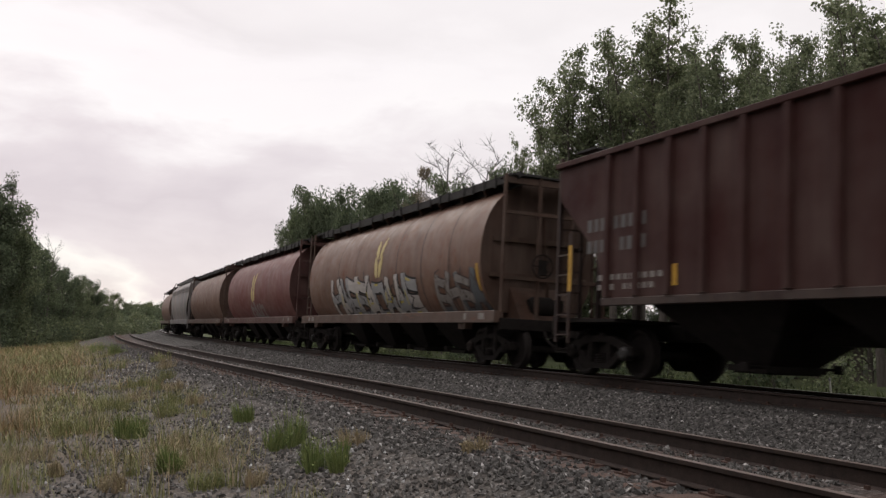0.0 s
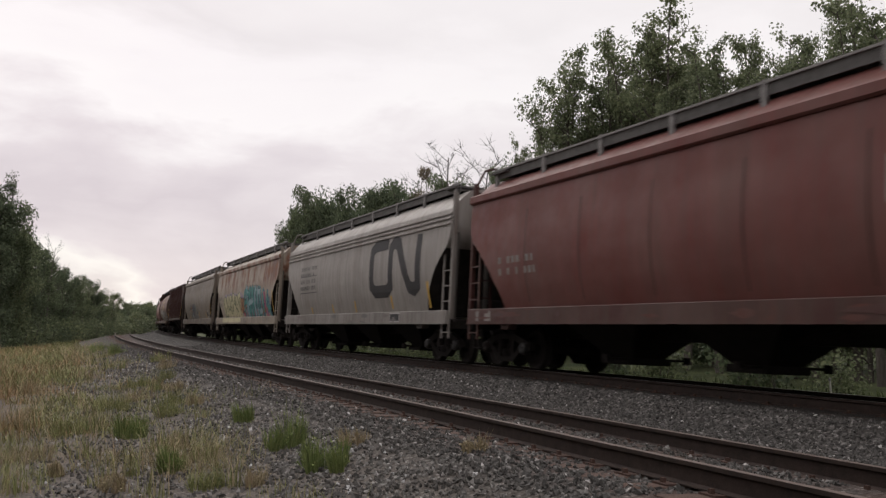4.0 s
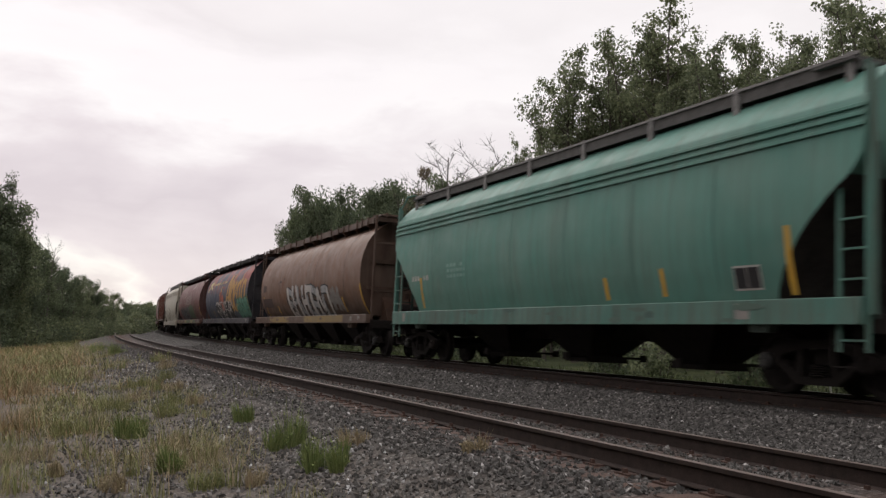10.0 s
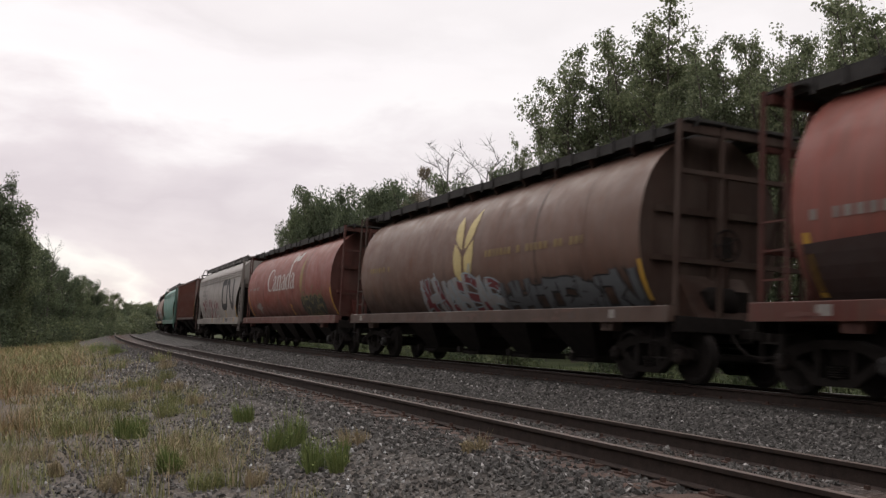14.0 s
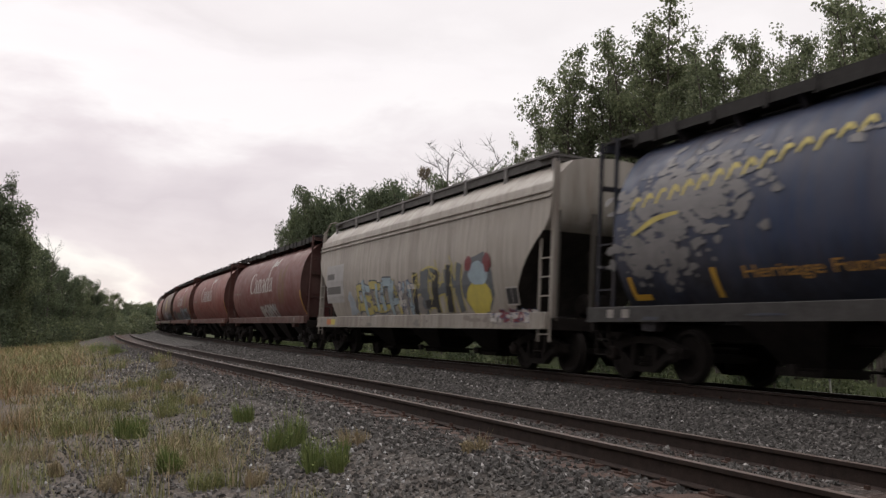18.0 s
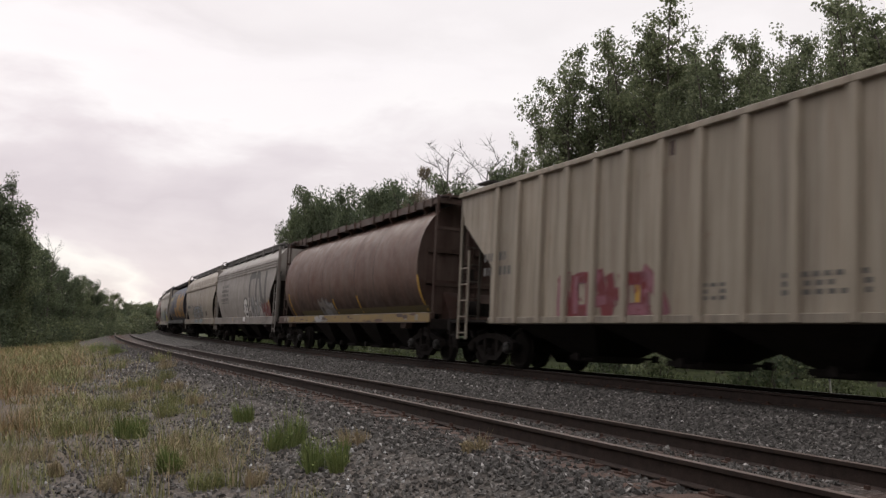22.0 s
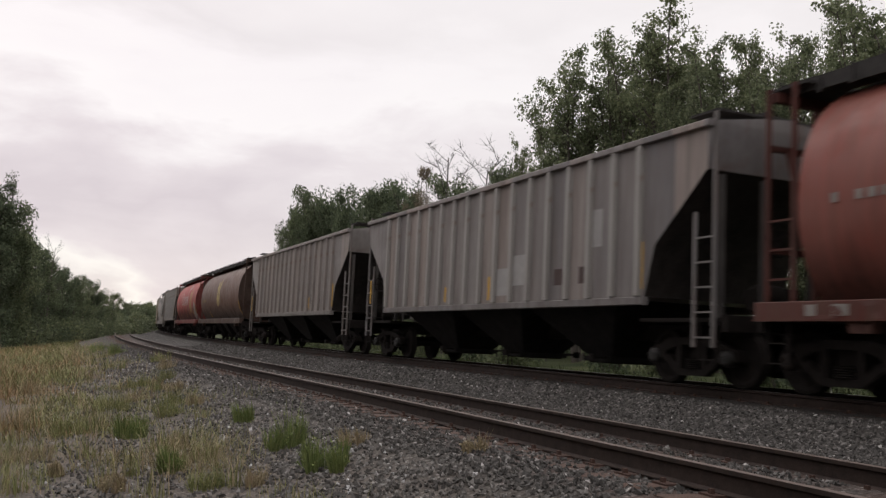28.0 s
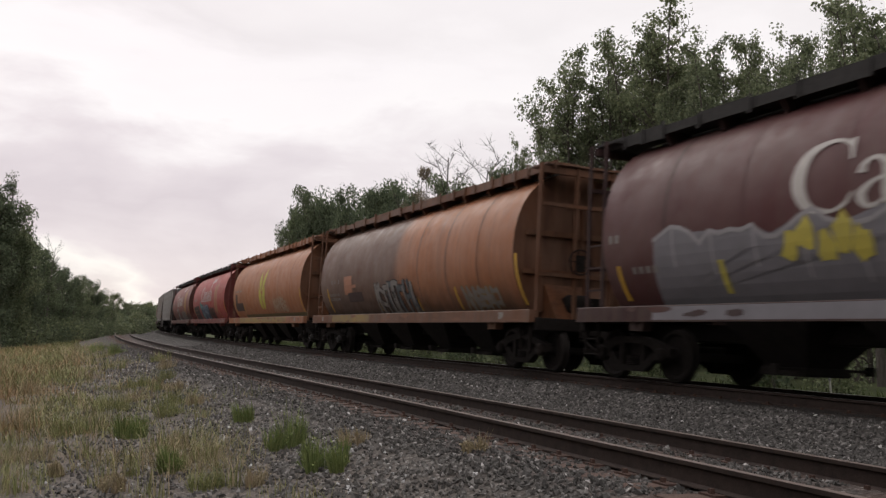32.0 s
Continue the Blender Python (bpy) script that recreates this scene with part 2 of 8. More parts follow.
# ---- mesh tools ----
class Shape:
    """Collects vertices and faces of one part."""

    def __init__(self):
        self.v, self.f, self.mi = [], [], []

    def face(self, pts, mi=0):
        i = len(self.v)
        self.v += [tuple(p) for p in pts]
        self.f.append(tuple(range(i, i + len(pts))))
        self.mi.append(mi)

    def box(self, x0, x1, y0, y1, z0, z1, mi=0, c=0.0):
        """A box; c chamfers the edges that run along its longest side."""
        lo, hi = [min(x0, x1), min(y0, y1), min(z0, z1)], [max(x0, x1), max(y0, y1), max(z0, z1)]
        ax = max(range(3), key=lambda k: hi[k] - lo[k])
        o = [k for k in range(3) if k != ax]
        if c > 0:
            a, b = o
            ring = [(lo[a] + c, lo[b]), (hi[a] - c, lo[b]), (hi[a], lo[b] + c), (hi[a], hi[b] - c), (hi[a] - c, hi[b]), (lo[a] + c, hi[b]), (lo[a], hi[b] - c), (lo[a], lo[b] + c)]
        else:
            a, b = o
            ring = [(lo[a], lo[b]), (hi[a], lo[b]), (hi[a], hi[b]), (lo[a], hi[b])]
        self.prism(ring, ax, lo[ax], hi[ax], mi)

    def prism(self, ring, ax, lo, hi, mi=0):
        """A closed ring of points (in the other two axes, in order) swept along axis ax."""
        o = [k for k in range(3) if k != ax]
        if ax == 1:
            ring = ring[::-1]
        i, n = len(self.v), len(ring)
        for t in (lo, hi):
            for p, q in ring:
                w = [0, 0, 0]
                w[ax], w[o[0]], w[o[1]] = t, p, q
                self.v.append(tuple(w))
        area = sum(ring[k][0] * ring[(k + 1) % n][1] - ring[(k + 1) % n][0] * ring[k][1] for k in range(n))
        flip = (area < 0) != (ax == 1)
        fs = [tuple(range(i + n - 1, i - 1, -1)), tuple(range(i + n, i + 2 * n))]
        fs += [(i + k, i + (k + 1) % n, i + n + (k + 1) % n, i + n + k) for k in range(n)]
        if flip:
            fs = [f[::-1] for f in fs]
        self.f += fs
        self.mi += [mi] * len(fs)

    def tube(self, p, q, r, n=6, mi=0):
        p, q = Vector(p), Vector(q)
        d = (q - p).normalized()
        a = d.orthogonal().normalized()
        b = d.cross(a)
        i = len(self.v)
        for e in (p, q):
            for k in range(n):
                t = 2 * math.pi * k / n
                self.v.append(tuple(e + r * (math.cos(t) * a + math.sin(t) * b)))
        self.f += [(i + k, i + (k + 1) % n, i + n + (k + 1) % n, i + n + k) for k in range(n)]
        self.f += [tuple(range(i + n - 1, i - 1, -1)), tuple(range(i + n, i + 2 * n))]
        self.mi += [mi] * (n + 2)

    def turn(self, prof, centre, n=20, mi=0):
        """A body of revolution about the y axis: prof is a list of (radius, y)."""
        i, m = len(self.v), len(prof)
        for k in range(n):
            t = 2 * math.pi * k / n
            for r, y in prof:
                self.v.append((centre[0] + r * math.cos(t), centre[1] + y, centre[2] + r * math.sin(t)))
        for k in range(n):
            for j in range(m - 1):
                a, b = i + k * m + j, i + ((k + 1) % n) * m + j
                self.f.append((a, b, b + 1, a + 1))
                self.mi.append(mi)
        self.f.append(tuple(i + k * m for k in range(n))[::-1])
        self.f.append(tuple(i + k * m + m - 1 for k in range(n)))
        self.mi += [mi, mi]

    def mesh(self, name, mats, smooth=False):
        me = bpy.data.meshes.new(name)
        me.from_pydata(self.v, [], self.f)
        for m in mats if isinstance(mats, (list, tuple)) else [mats]:
            me.materials.append(m)
        if len(me.materials) > 1:
            me.polygons.foreach_set("material_index", self.mi)
        if smooth:
            me.polygons.foreach_set("use_smooth", [True] * len(me.polygons))
            me.set_sharp_from_angle(angle=radians(35))
        me.update()
        return me


def part(name, shape, material, parent, label="", smooth=False, at=None):
    """Links a shape (or a mesh that other parts share) as one mesh object under a thing or a part."""
    me = shape.mesh(name, material, smooth) if isinstance(shape, Shape) else shape
    ob = new(name, me)
    ob.parent = parent
    if at is not None:
        ob.matrix_basis = at
    if label:
        ob["label"] = label
    return ob


def thing(name, label, category, m=None, group="", kind=""):
    ob = tagged(new(name), label, category, group, kind)
    ob.empty_display_size = 0.3
    if m is not None:
        ob.matrix_basis = m
    return ob


# ---- the line of the railway: s along it, u across it (to the right) ----
D_NEAR, GAP = 5.296, 5.43               # near track from the camera, train track from the near track
CANT = math.asin(0.086 / 1.5)           # both tracks lean into the curve
_s = np.arange(-720.0, 900.0, 0.5)
_k = np.where(_s < 0, 0.0, np.where(_s < 26.9, -0.002385 + 0.003396 * _s / 26.9, 0.0010106))
_th = np.cumsum(_k) * 0.5
_th -= np.interp(0, _s, _th)
_x, _y = np.cumsum(np.sin(_th)) * 0.5, np.cumsum(np.cos(_th)) * 0.5
_x -= np.interp(0, _s, _x)
_y -= np.interp(0, _s, _y)


def line(s, u=0.0):
    """Place (x, y) and heading at s along the near track, u metres to its right."""
    t = float(np.interp(s, _s, _th))
    return D_NEAR + float(np.interp(s, _s, _x)) + u * math.cos(t), float(np.interp(s, _s, _y)) - u * math.sin(t), t


def canted(u, z, centre):
    """A point of a track's own cross-section, leaned with the cant: u and height in the place."""
    return centre + u * math.cos(CANT) + z * math.sin(CANT), z * math.cos(CANT) - u * math.sin(CANT)


# ---- ground ----
def ground_height(u, s):
    """The lie of the ground across the railway."""
    pts = [(-400, -0.75), (-14, -0.62), (-7, -0.52), (-3.6, -0.42), (-2.5, -0.30), (-1.9, -0.15), (-1.45, -0.11), (-1.05, -0.145), (-0.6, -0.168), (0.0, -0.195), (0.6, -0.218), (1.3, -0.255), (1.9, -0.29), (2.6, -0.35),
           (3.2, -0.28), (3.75, -0.125), (4.1, -0.11), (4.83, -0.150), (5.43, -0.185), (6.03, -0.218), (6.8, -0.26), (7.4, -0.31), (9.0, -1.0), (11, -1.25), (16, -1.25), (30, -0.9), (400, 0.4)]
    z = float(np.interp(u, [p[0] for p in pts], [p[1] for p in pts]))
    k = 1.0 if abs(u) > 9 else 0.35
    if u < -2.0:
        k = 1.3
    return z + k * (0.05 * noise.noise(Vector((u * 0.9, s * 0.9, 0))) + 0.05 * noise.noise(Vector((u * 0.25, s * 0.25, 3))))


def ground_mat():
    """Grey crushed stone near the tracks, thin dry soil and grass tint away from them."""
    m, nt, n, b = nodes_of("ballast and soil")
    v = coords(nt)
    cell = tex(nt, "ShaderNodeTexVoronoi", 26.0, v)
    cell2 = tex(nt, "ShaderNodeTexVoronoi", 13.0, v)
    big = tex(nt, "ShaderNodeTexNoise", 0.45, v, Detail=6)
    fine = tex(nt, "ShaderNodeTexNoise", 60.0, v, Detail=3)
    sepc = nt.nodes.new("ShaderNodeSeparateColor")
    nt.links.new(cell.outputs["Color"], sepc.inputs["Color"])
    stone = ramp_of(nt, sepc.outputs["Red"], [(0.0, (0.036, 0.033, 0.031)), (0.55, (0.079, 0.074, 0.069)), (0.9, (0.13, 0.123, 0.115)), (1.0, (0.30, 0.28, 0.27))])
    gaps = ramp_of(nt, cell.outputs["Distance"], [(0.35, (1, 1, 1)), (0.75, (0.25, 0.23, 0.22))])
    stone = mixed(nt, 0.8, stone, gaps, "MULTIPLY")
    # pale road dust lies between the stones of the shoulder
    dst = nt.nodes.new("ShaderNodeAttribute")
    dst.attribute_name = "dusted"
    stone = mixed(nt, mixed(nt, 1.0, ramp_of(nt, dst.outputs["Fac"], [(0, (0, 0, 0)), (1, (0.6, 0.6, 0.6))]), ramp_of(nt, fine.outputs["Fac"], [(0.3, (0.4, 0.4, 0.4)), (0.7, (1, 1, 1))]), "MULTIPLY"), stone, (0.20, 0.17, 0.145))
    soil = ramp_of(nt, big.outputs["Fac"], [(0.35, (0.17, 0.14, 0.105)), (0.5, (0.24, 0.20, 0.15)), (0.7, (0.18, 0.17, 0.10))])
    att = nt.nodes.new("ShaderNodeAttribute")
    att.attribute_name = "stony"
    # dark green grassy soil beyond the railway
    soil = mixed(nt, map01(nt, att.outputs["Fac"], 0.0, -0.5), soil, ramp_of(nt, big.outputs["Fac"], [(0.35, (0.035, 0.048, 0.02)), (0.7, (0.075, 0.085, 0.035))]))
    wob = nt.nodes.new("ShaderNodeMath")
    wob.operation = "MULTIPLY_ADD"
    nt.links.new(big.outputs["Fac"], wob.inputs[0])
    wob.inputs[1].default_value = 1.1
    nt.links.new(att.outputs["Fac"], wob.inputs[2])
    fac = map01(nt, wob.outputs["Value"], 0.72, 1.05)
    col = mixed(nt, fac, soil, stone)
    col = mixed(nt, 0.35, col, ramp_of(nt, big.outputs["Fac"], [(0.3, (0.6, 0.55, 0.5)), (0.7, (1, 1, 1))]), "MULTIPLY")
    # rust dust under and beside the disused rails
    rst = nt.nodes.new("ShaderNodeAttribute")
    rst.attribute_name = "rusty"
    mott = tex(nt, "ShaderNodeTexNoise", 3.0, v, Detail=6)
    col = mixed(nt, mixed(nt, 1.0, ramp_of(nt, rst.outputs["Fac"], [(0, (0, 0, 0)), (1, (0.75, 0.75, 0.75))]), ramp_of(nt, mott.outputs["Fac"], [(0.35, (0.15, 0.15, 0.15)), (0.6, (1, 1, 1))]), "MULTIPLY"), col, mixed(nt, 0.4, (0.085, 0.05, 0.04), col))
    # ballast darkened along the busy track
    drk = nt.nodes.new("ShaderNodeAttribute")
    drk.attribute_name = "oily"
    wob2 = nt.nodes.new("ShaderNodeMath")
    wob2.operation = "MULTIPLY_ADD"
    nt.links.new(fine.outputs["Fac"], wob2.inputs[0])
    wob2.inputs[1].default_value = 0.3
    nt.links.new(drk.outputs["Fac"], wob2.inputs[2])
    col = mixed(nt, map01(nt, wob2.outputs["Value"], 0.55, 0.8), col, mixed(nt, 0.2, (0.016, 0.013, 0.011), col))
    nt.links.new(col, b.inputs["Base Color"])
    b.inputs["Roughness"].default_value = 0.92
    b.inputs["Specular IOR Level"].default_value = 0.2
    h = mixed(nt, 0.4, cell.outputs["Distance"], cell2.outputs["Distance"])
    bump(nt, b, h, 0.9, -0.03)
    return m


def build_ground():
    us = [-120, -70, -40, -28, -20, -16, -13, -11, -9.5] + [round(-8.5 + 0.25 * i, 3) for i in range(80)] + [12, 13, 14.5, 16, 18, 21, 25, 32, 45, 70, 120]
    ss = [-640, -450, -300, -200, -130, -80, -50, -30, -20, -12] + [round(-8 + 0.5 * i, 2) for i in range(120)] + [54, 56, 59, 62, 66, 70, 75, 80, 86, 92, 100, 110, 120, 130, 140, 155, 170, 185, 200, 220, 240, 260, 290, 320, 360, 400, 450, 500, 560, 620, 680, 760]
    nu, ns = len(us), len(ss)
    v, stony, oily, rusty, dusted = [], [], [], [], []
    for s in ss:
        for u in us:
            x, y, _ = line(s, u)
            v.append((x, y, ground_height(u, s)))
            dusted.append(min(1.0, max(0.0, (-1.5 - u) / 1.2)))
            rusty.append(1.0 if -1.5 <= u <= 1.1 else 0.0)
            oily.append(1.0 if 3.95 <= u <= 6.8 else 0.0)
            stony.append(1.0 if -3.2 < u < 8.2 else max(0.0, 0.62 - max(0.0, (-3.2 - u) * 0.035)) if u < 0 else -0.5)
    f = [(j * nu + i, j * nu + i + 1, (j + 1) * nu + i + 1, (j + 1) * nu + i) for j in range(ns - 1) for i in range(nu - 1)]
    loop = [i for i in range(nu)] + [j * nu + nu - 1 for j in range(1, ns)] + [(ns - 1) * nu + i for i in range(nu - 2, -1, -1)] + [j * nu for j in range(ns - 2, 0, -1)]
    base = len(v)
    cx, cy = 60.0, 60.0
    for i in loop:
        x, y, z = v[i]
        r = math.hypot(x - cx, y - cy)
        v.append((cx + (x - cx) / r * 4000, cy + (y - cy) / r * 4000, -1.0))
        stony.append(0.0)
        oily.append(0.0)
        rusty.append(0.0)
        dusted.append(0.0)
    n = len(loop)
    f += [(loop[k], base + k, base + (k + 1) % n, loop[(k + 1) % n]) for k in range(n)]
    me = bpy.data.meshes.new("ground")
    me.from_pydata(v, [], f)
    a = me.attributes.new("stony", "FLOAT", "POINT")
    a.data.foreach_set("value", stony)
    a = me.attributes.new("oily", "FLOAT", "POINT")
    a.data.foreach_set("value", oily)
    a = me.attributes.new("rusty", "FLOAT", "POINT")
    a.data.foreach_set("value", rusty)
    a = me.attributes.new("dusted", "FLOAT", "POINT")
    a.data.foreach_set("value", dusted)
    me.materials.append(ground_mat())
    me.polygons.foreach_set("use_smooth", [True] * len(me.polygons))
    me.update()
    tagged(new("ground", me), "grey crushed-stone ballast running into dry weedy soil", "ground", kind="structure")


build_ground()


# ---- tracks ----
def sweep(shape, ring, ss, centre, mi=0):
    """Sweeps a closed ring (u, z) of a track's cross-section along the line."""
    i0, n = len(shape.v), len(ring)
    for s in ss:
        for u, z in ring:
            w, h = canted(u, z, centre)
            x, y, _ = line(s, w)
            shape.v.append((x, y, h))
    for j in range(len(ss) - 1):
        for k in range(n):
            a, b = i0 + j * n + k, i0 + j * n + (k + 1) % n
            shape.f.append((a, b, b + n, a + n))
            shape.mi.append(mi)


SS_TRACK = [-660, -500, -350, -220, -130, -70, -40, -20, -8] + [round(-4 + 1.5 * i, 2) for i in range(70)] + [103, 106, 110, 114, 118, 122, 127, 132, 138, 144, 150, 157, 164, 172, 180, 190, 200, 215, 230, 250, 275, 300, 340, 380, 430, 480, 540, 600, 680, 760]


def build_track(name, centre, label, head):
    tr = thing(name, label, "railway track", kind="structure")
    for side in (-1, 1):
        c = side * 0.755
        web = [(c - 0.070, -0.186), (c + 0.070, -0.186), (c + 0.070, -0.176), (c + 0.012, -0.158), (c + 0.010, -0.05), (c + 0.036, -0.036),
               (c + 0.036, -0.004), (c - 0.036, -0.004), (c - 0.036, -0.036), (c - 0.010, -0.05), (c - 0.012, -0.158), (c - 0.070, -0.176)]
        top = [(c - 0.035, -0.004), (c + 0.035, -0.004), (c + 0.024, 0.0), (c - 0.024, 0.0)]
        sh = Shape()
        sweep(sh, web, SS_TRACK, centre)
        rail = part("rail", sh, RAIL_SIDE, tr, "rust-brown steel rail")
        sh = Shape()
        sweep(sh, top, SS_TRACK, centre)
        part("rail_head", sh, head, rail)
    tie = Shape()
    tie.box(-1.3, 1.3, -0.115, 0.115, -0.36, -0.188, 0, 0.012)
    tie_me = tie.mesh("tie", TIE)
    plate = Shape()
    for c in (-0.755, 0.755):
        plate.box(c - 0.16, c + 0.16, -0.095, 0.095, -0.19, -0.172)
        for e in (-0.12, 0.12):
            plate.box(c + e - 0.015, c + e + 0.015, -0.02, 0.02, -0.172, -0.135)
    plate_me = plate.mesh("tie_plate", PLATE)
    rest = Shape()
    s, k, rnd = -30.0, 0, random.Random(5)
    while s < 240:
        w, h = canted(0, 0, centre)
        x, y, t = line(s, centre)
        m = Matrix.Translation((x, y, 0.0)) @ Matrix.Rotation(-t, 4, "Z") @ Matrix.Rotation(CANT, 4, "Y") @ pose(rnd.uniform(-0.05, 0.05), 0, rnd.uniform(-0.012, 0.0), 0, 0, rnd.uniform(-1.2, 1.2))
        if 4 < s < 62:
            part("tie", tie_me, None, tr, at=m)
            part("tie_plate", plate_me, None, tr, at=m)
        else:
            i = len(rest.v)
            rest.v += [tuple(m @ Vector(q)) for q in tie.v]
            rest.f += [tuple(i + a for a in fc) for fc in tie.f]
            rest.mi += tie.mi
        s += 0.52
    far = part("distant_ties", rest, TIE, tr, "weathered wooden ties")
    far["kind"] = "stuff"
    return tr


build_track("near_track", 0.0, "empty rusty railway track on wooden ties in ballast", RAIL_TOP)
build_track("train_track", GAP, "railway track carrying the grain train", RAIL_SHINY)


# ---- freight cars: x forward, y to the left (towards the gravel road), z over the rail heads ----
def side_cyl(z):
    if z > 2.55:
        return 1.56 * max(0.0, 1 - ((z - 2.55) / 1.87) ** 2.3) ** (1 / 2.15)
    return 1.56 * math.sqrt(max(0.0, 1 - ((z - 2.55) / 1.78) ** 2))


def side_flow(z):
    return float(np.interp(z, [1.2, 1.45, 1.9, 2.4, 2.9, 3.42, 3.46, 3.88, 3.93, 4.15, 4.38, 4.46, 4.52], [1.31, 1.40, 1.51, 1.57, 1.57, 1.53, 1.53, 1.50, 1.48, 1.28, 1.05, 0.7, 0.0]))


def side_flat(z):
    return float(np.interp(z, [0.9, 4.12, 4.16, 4.3, 4.36], [1.52, 1.52, 1.46, 0.6, 0.0]))


KINDS = {
    "cyl": dict(side=side_cyl, zs=[1.28, 1.5, 1.8, 2.1, 2.4, 2.7, 3.0, 3.3, 3.55, 3.75, 3.93, 4.08, 4.2, 4.29, 4.36, 4.40, 4.42], reach=lambda z: 7.28, sill=(1.02, 1.28)),
    "flow": dict(side=side_flow, zs=[1.2, 1.45, 1.7, 1.9, 2.15, 2.4, 2.65, 2.9, 3.15, 3.42, 3.46, 3.7, 3.88, 3.93, 4.15, 4.38, 4.46, 4.52],
                 reach=lambda z: float(np.interp(z, [1.2, 1.6, 2.2, 2.7, 3.0, 3.5, 4.5], [6.5, 6.65, 7.1, 7.65, 8.1, 8.17, 8.17])), sill=(0.98, 1.32)),
    "flat": dict(side=side_flat, zs=[1.44, 2.3, 3.4, 4.12, 4.16, 4.3, 4.36], reach=lambda z: float(np.interp(z, [1.44, 2.2, 3.4, 3.5, 4.4], [6.25, 6.4, 7.8, 7.92, 7.92])), sill=(1.3, 1.44)),
    "deep": dict(side=side_flat, zs=[0.98, 1.5, 2.3, 3.4, 4.12, 4.16, 4.3, 4.36], reach=lambda z: float(np.interp(z, [0.9, 2.3, 3.4, 3.5, 4.4], [5.65, 5.7, 7.2, 7.4, 7.4])), sill=(0.98, 1.12)),
}
_cache = {}


def cached(key, make):
    if key not in _cache:
        _cache[key] = make()
    return _cache[key]


def recoloured(me, mat):
    c = me.copy()
    c.materials.clear()
    c.materials.append(mat)
    return c


def shell(kind):
    """The closed tank or hopper body: its cross-section runs to a length that changes with height."""
    k = KINDS[kind]
    sh = Shape()
    rows = []
    for z in k["zs"]:
        y, x = max(k["side"](z), 0.02), k["reach"](z)
        i = len(sh.v)
        sh.v += [(x, y, z), (-x, y, z), (-x, -y, z), (x, -y, z)]
        rows.append(i)
    for a, b in zip(rows, rows[1:]):
        for q in range(4):
            p = (q + 1) % 4
            sh.f.append((a + q, b + q, b + p, a + p))
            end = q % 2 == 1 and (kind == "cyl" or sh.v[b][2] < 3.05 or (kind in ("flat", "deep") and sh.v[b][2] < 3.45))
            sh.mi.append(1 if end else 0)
    sh.f += [tuple(rows[0] + q for q in range(4)), tuple(rows[-1] + q for q in (3, 2, 1, 0))]
    sh.mi += [0, 0]
    return sh.mesh("body", [IRON, UNDER], True)


def truck_meshes():
    """Side frame, bolster and wheelset of a three-piece freight truck; x runs along the truck."""
    fr = Shape()
    for sg in (1,):
        y0, y1 = -0.075, 0.075
        def beam(pts):
            fr.prism(pts, 1, y0, y1)
        beam([(-1.08, 0.58), (-1.08, 0.42), (-0.72, 0.42), (-0.62, 0.56), (-0.30, 0.66), (0.30, 0.66), (0.62, 0.56), (0.72, 0.42), (1.08, 0.42), (1.08, 0.58), (0.62, 0.72), (0.35, 0.78), (-0.35, 0.78), (-0.62, 0.72)])
        beam([(-0.74, 0.43), (-0.34, 0.16), (0.34, 0.16), (0.74, 0.43), (0.60, 0.50), (0.30, 0.27), (-0.30, 0.27), (-0.60, 0.50)])
        fr.box(-0.36, -0.25, y0, y1, 0.25, 0.68)
        fr.box(0.25, 0.36, y0, y1, 0.25, 0.68)
    spring = Shape()
    prof = []
    for k in range(6):
        prof += [(0.14, k * 0.032), (0.165, k * 0.032 + 0.016)]
    spring.turn(prof, (0, 0, 0), 12)
    spring.v = [(x, z, 0.27 + y) for x, y, z in spring.v]
    bol = Shape()
    bol.box(-0.2, 0.2, -0.95, 0.95, 0.44, 0.66, 0, 0.03)
    ws = Shape()
    for sg in (-1, 1):
        ws.turn([(0.10, 0.0), (0.14, 0.03), (0.36, 0.045), (0.40, 0.0), (0.475, -0.012), (0.485, 0.012), (0.455, 0.04), (0.445, 0.13), (0.39, 0.14), (0.34, 0.09), (0.14, 0.10), (0.10, 0.15)][::1 if sg > 0 else -1]
                if sg > 0 else [(r, -y) for r, y in [(0.10, 0.15), (0.14, 0.10), (0.34, 0.09), (0.39, 0.14), (0.445, 0.13), (0.455, 0.04), (0.485, 0.012), (0.475, -0.012), (0.40, 0.0), (0.36, 0.045), (0.14, 0.03), (0.10, 0.0)]],
                (0, sg * 0.70, 0), 24)
    ws.tube((0, -1.0, 0), (0, 1.0, 0), 0.08, 10)
    cap = Shape()
    cap.turn([(0.02, 0.0), (0.11, 0.0), (0.13, 0.03), (0.13, 0.16), (0.10, 0.19), (0.04, 0.20)], (0, 0, 0), 12)
    for k in range(3):
        t = k * 2.1 + 0.4
        cap.tube((0.07 * math.cos(t), 0.19, 0.07 * math.sin(t)), (0.07 * math.cos(t), 0.225, 0.07 * math.sin(t)), 0.022, 6)
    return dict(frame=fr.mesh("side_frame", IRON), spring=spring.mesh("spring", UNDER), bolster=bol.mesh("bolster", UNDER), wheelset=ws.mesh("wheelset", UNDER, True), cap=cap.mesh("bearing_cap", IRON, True))


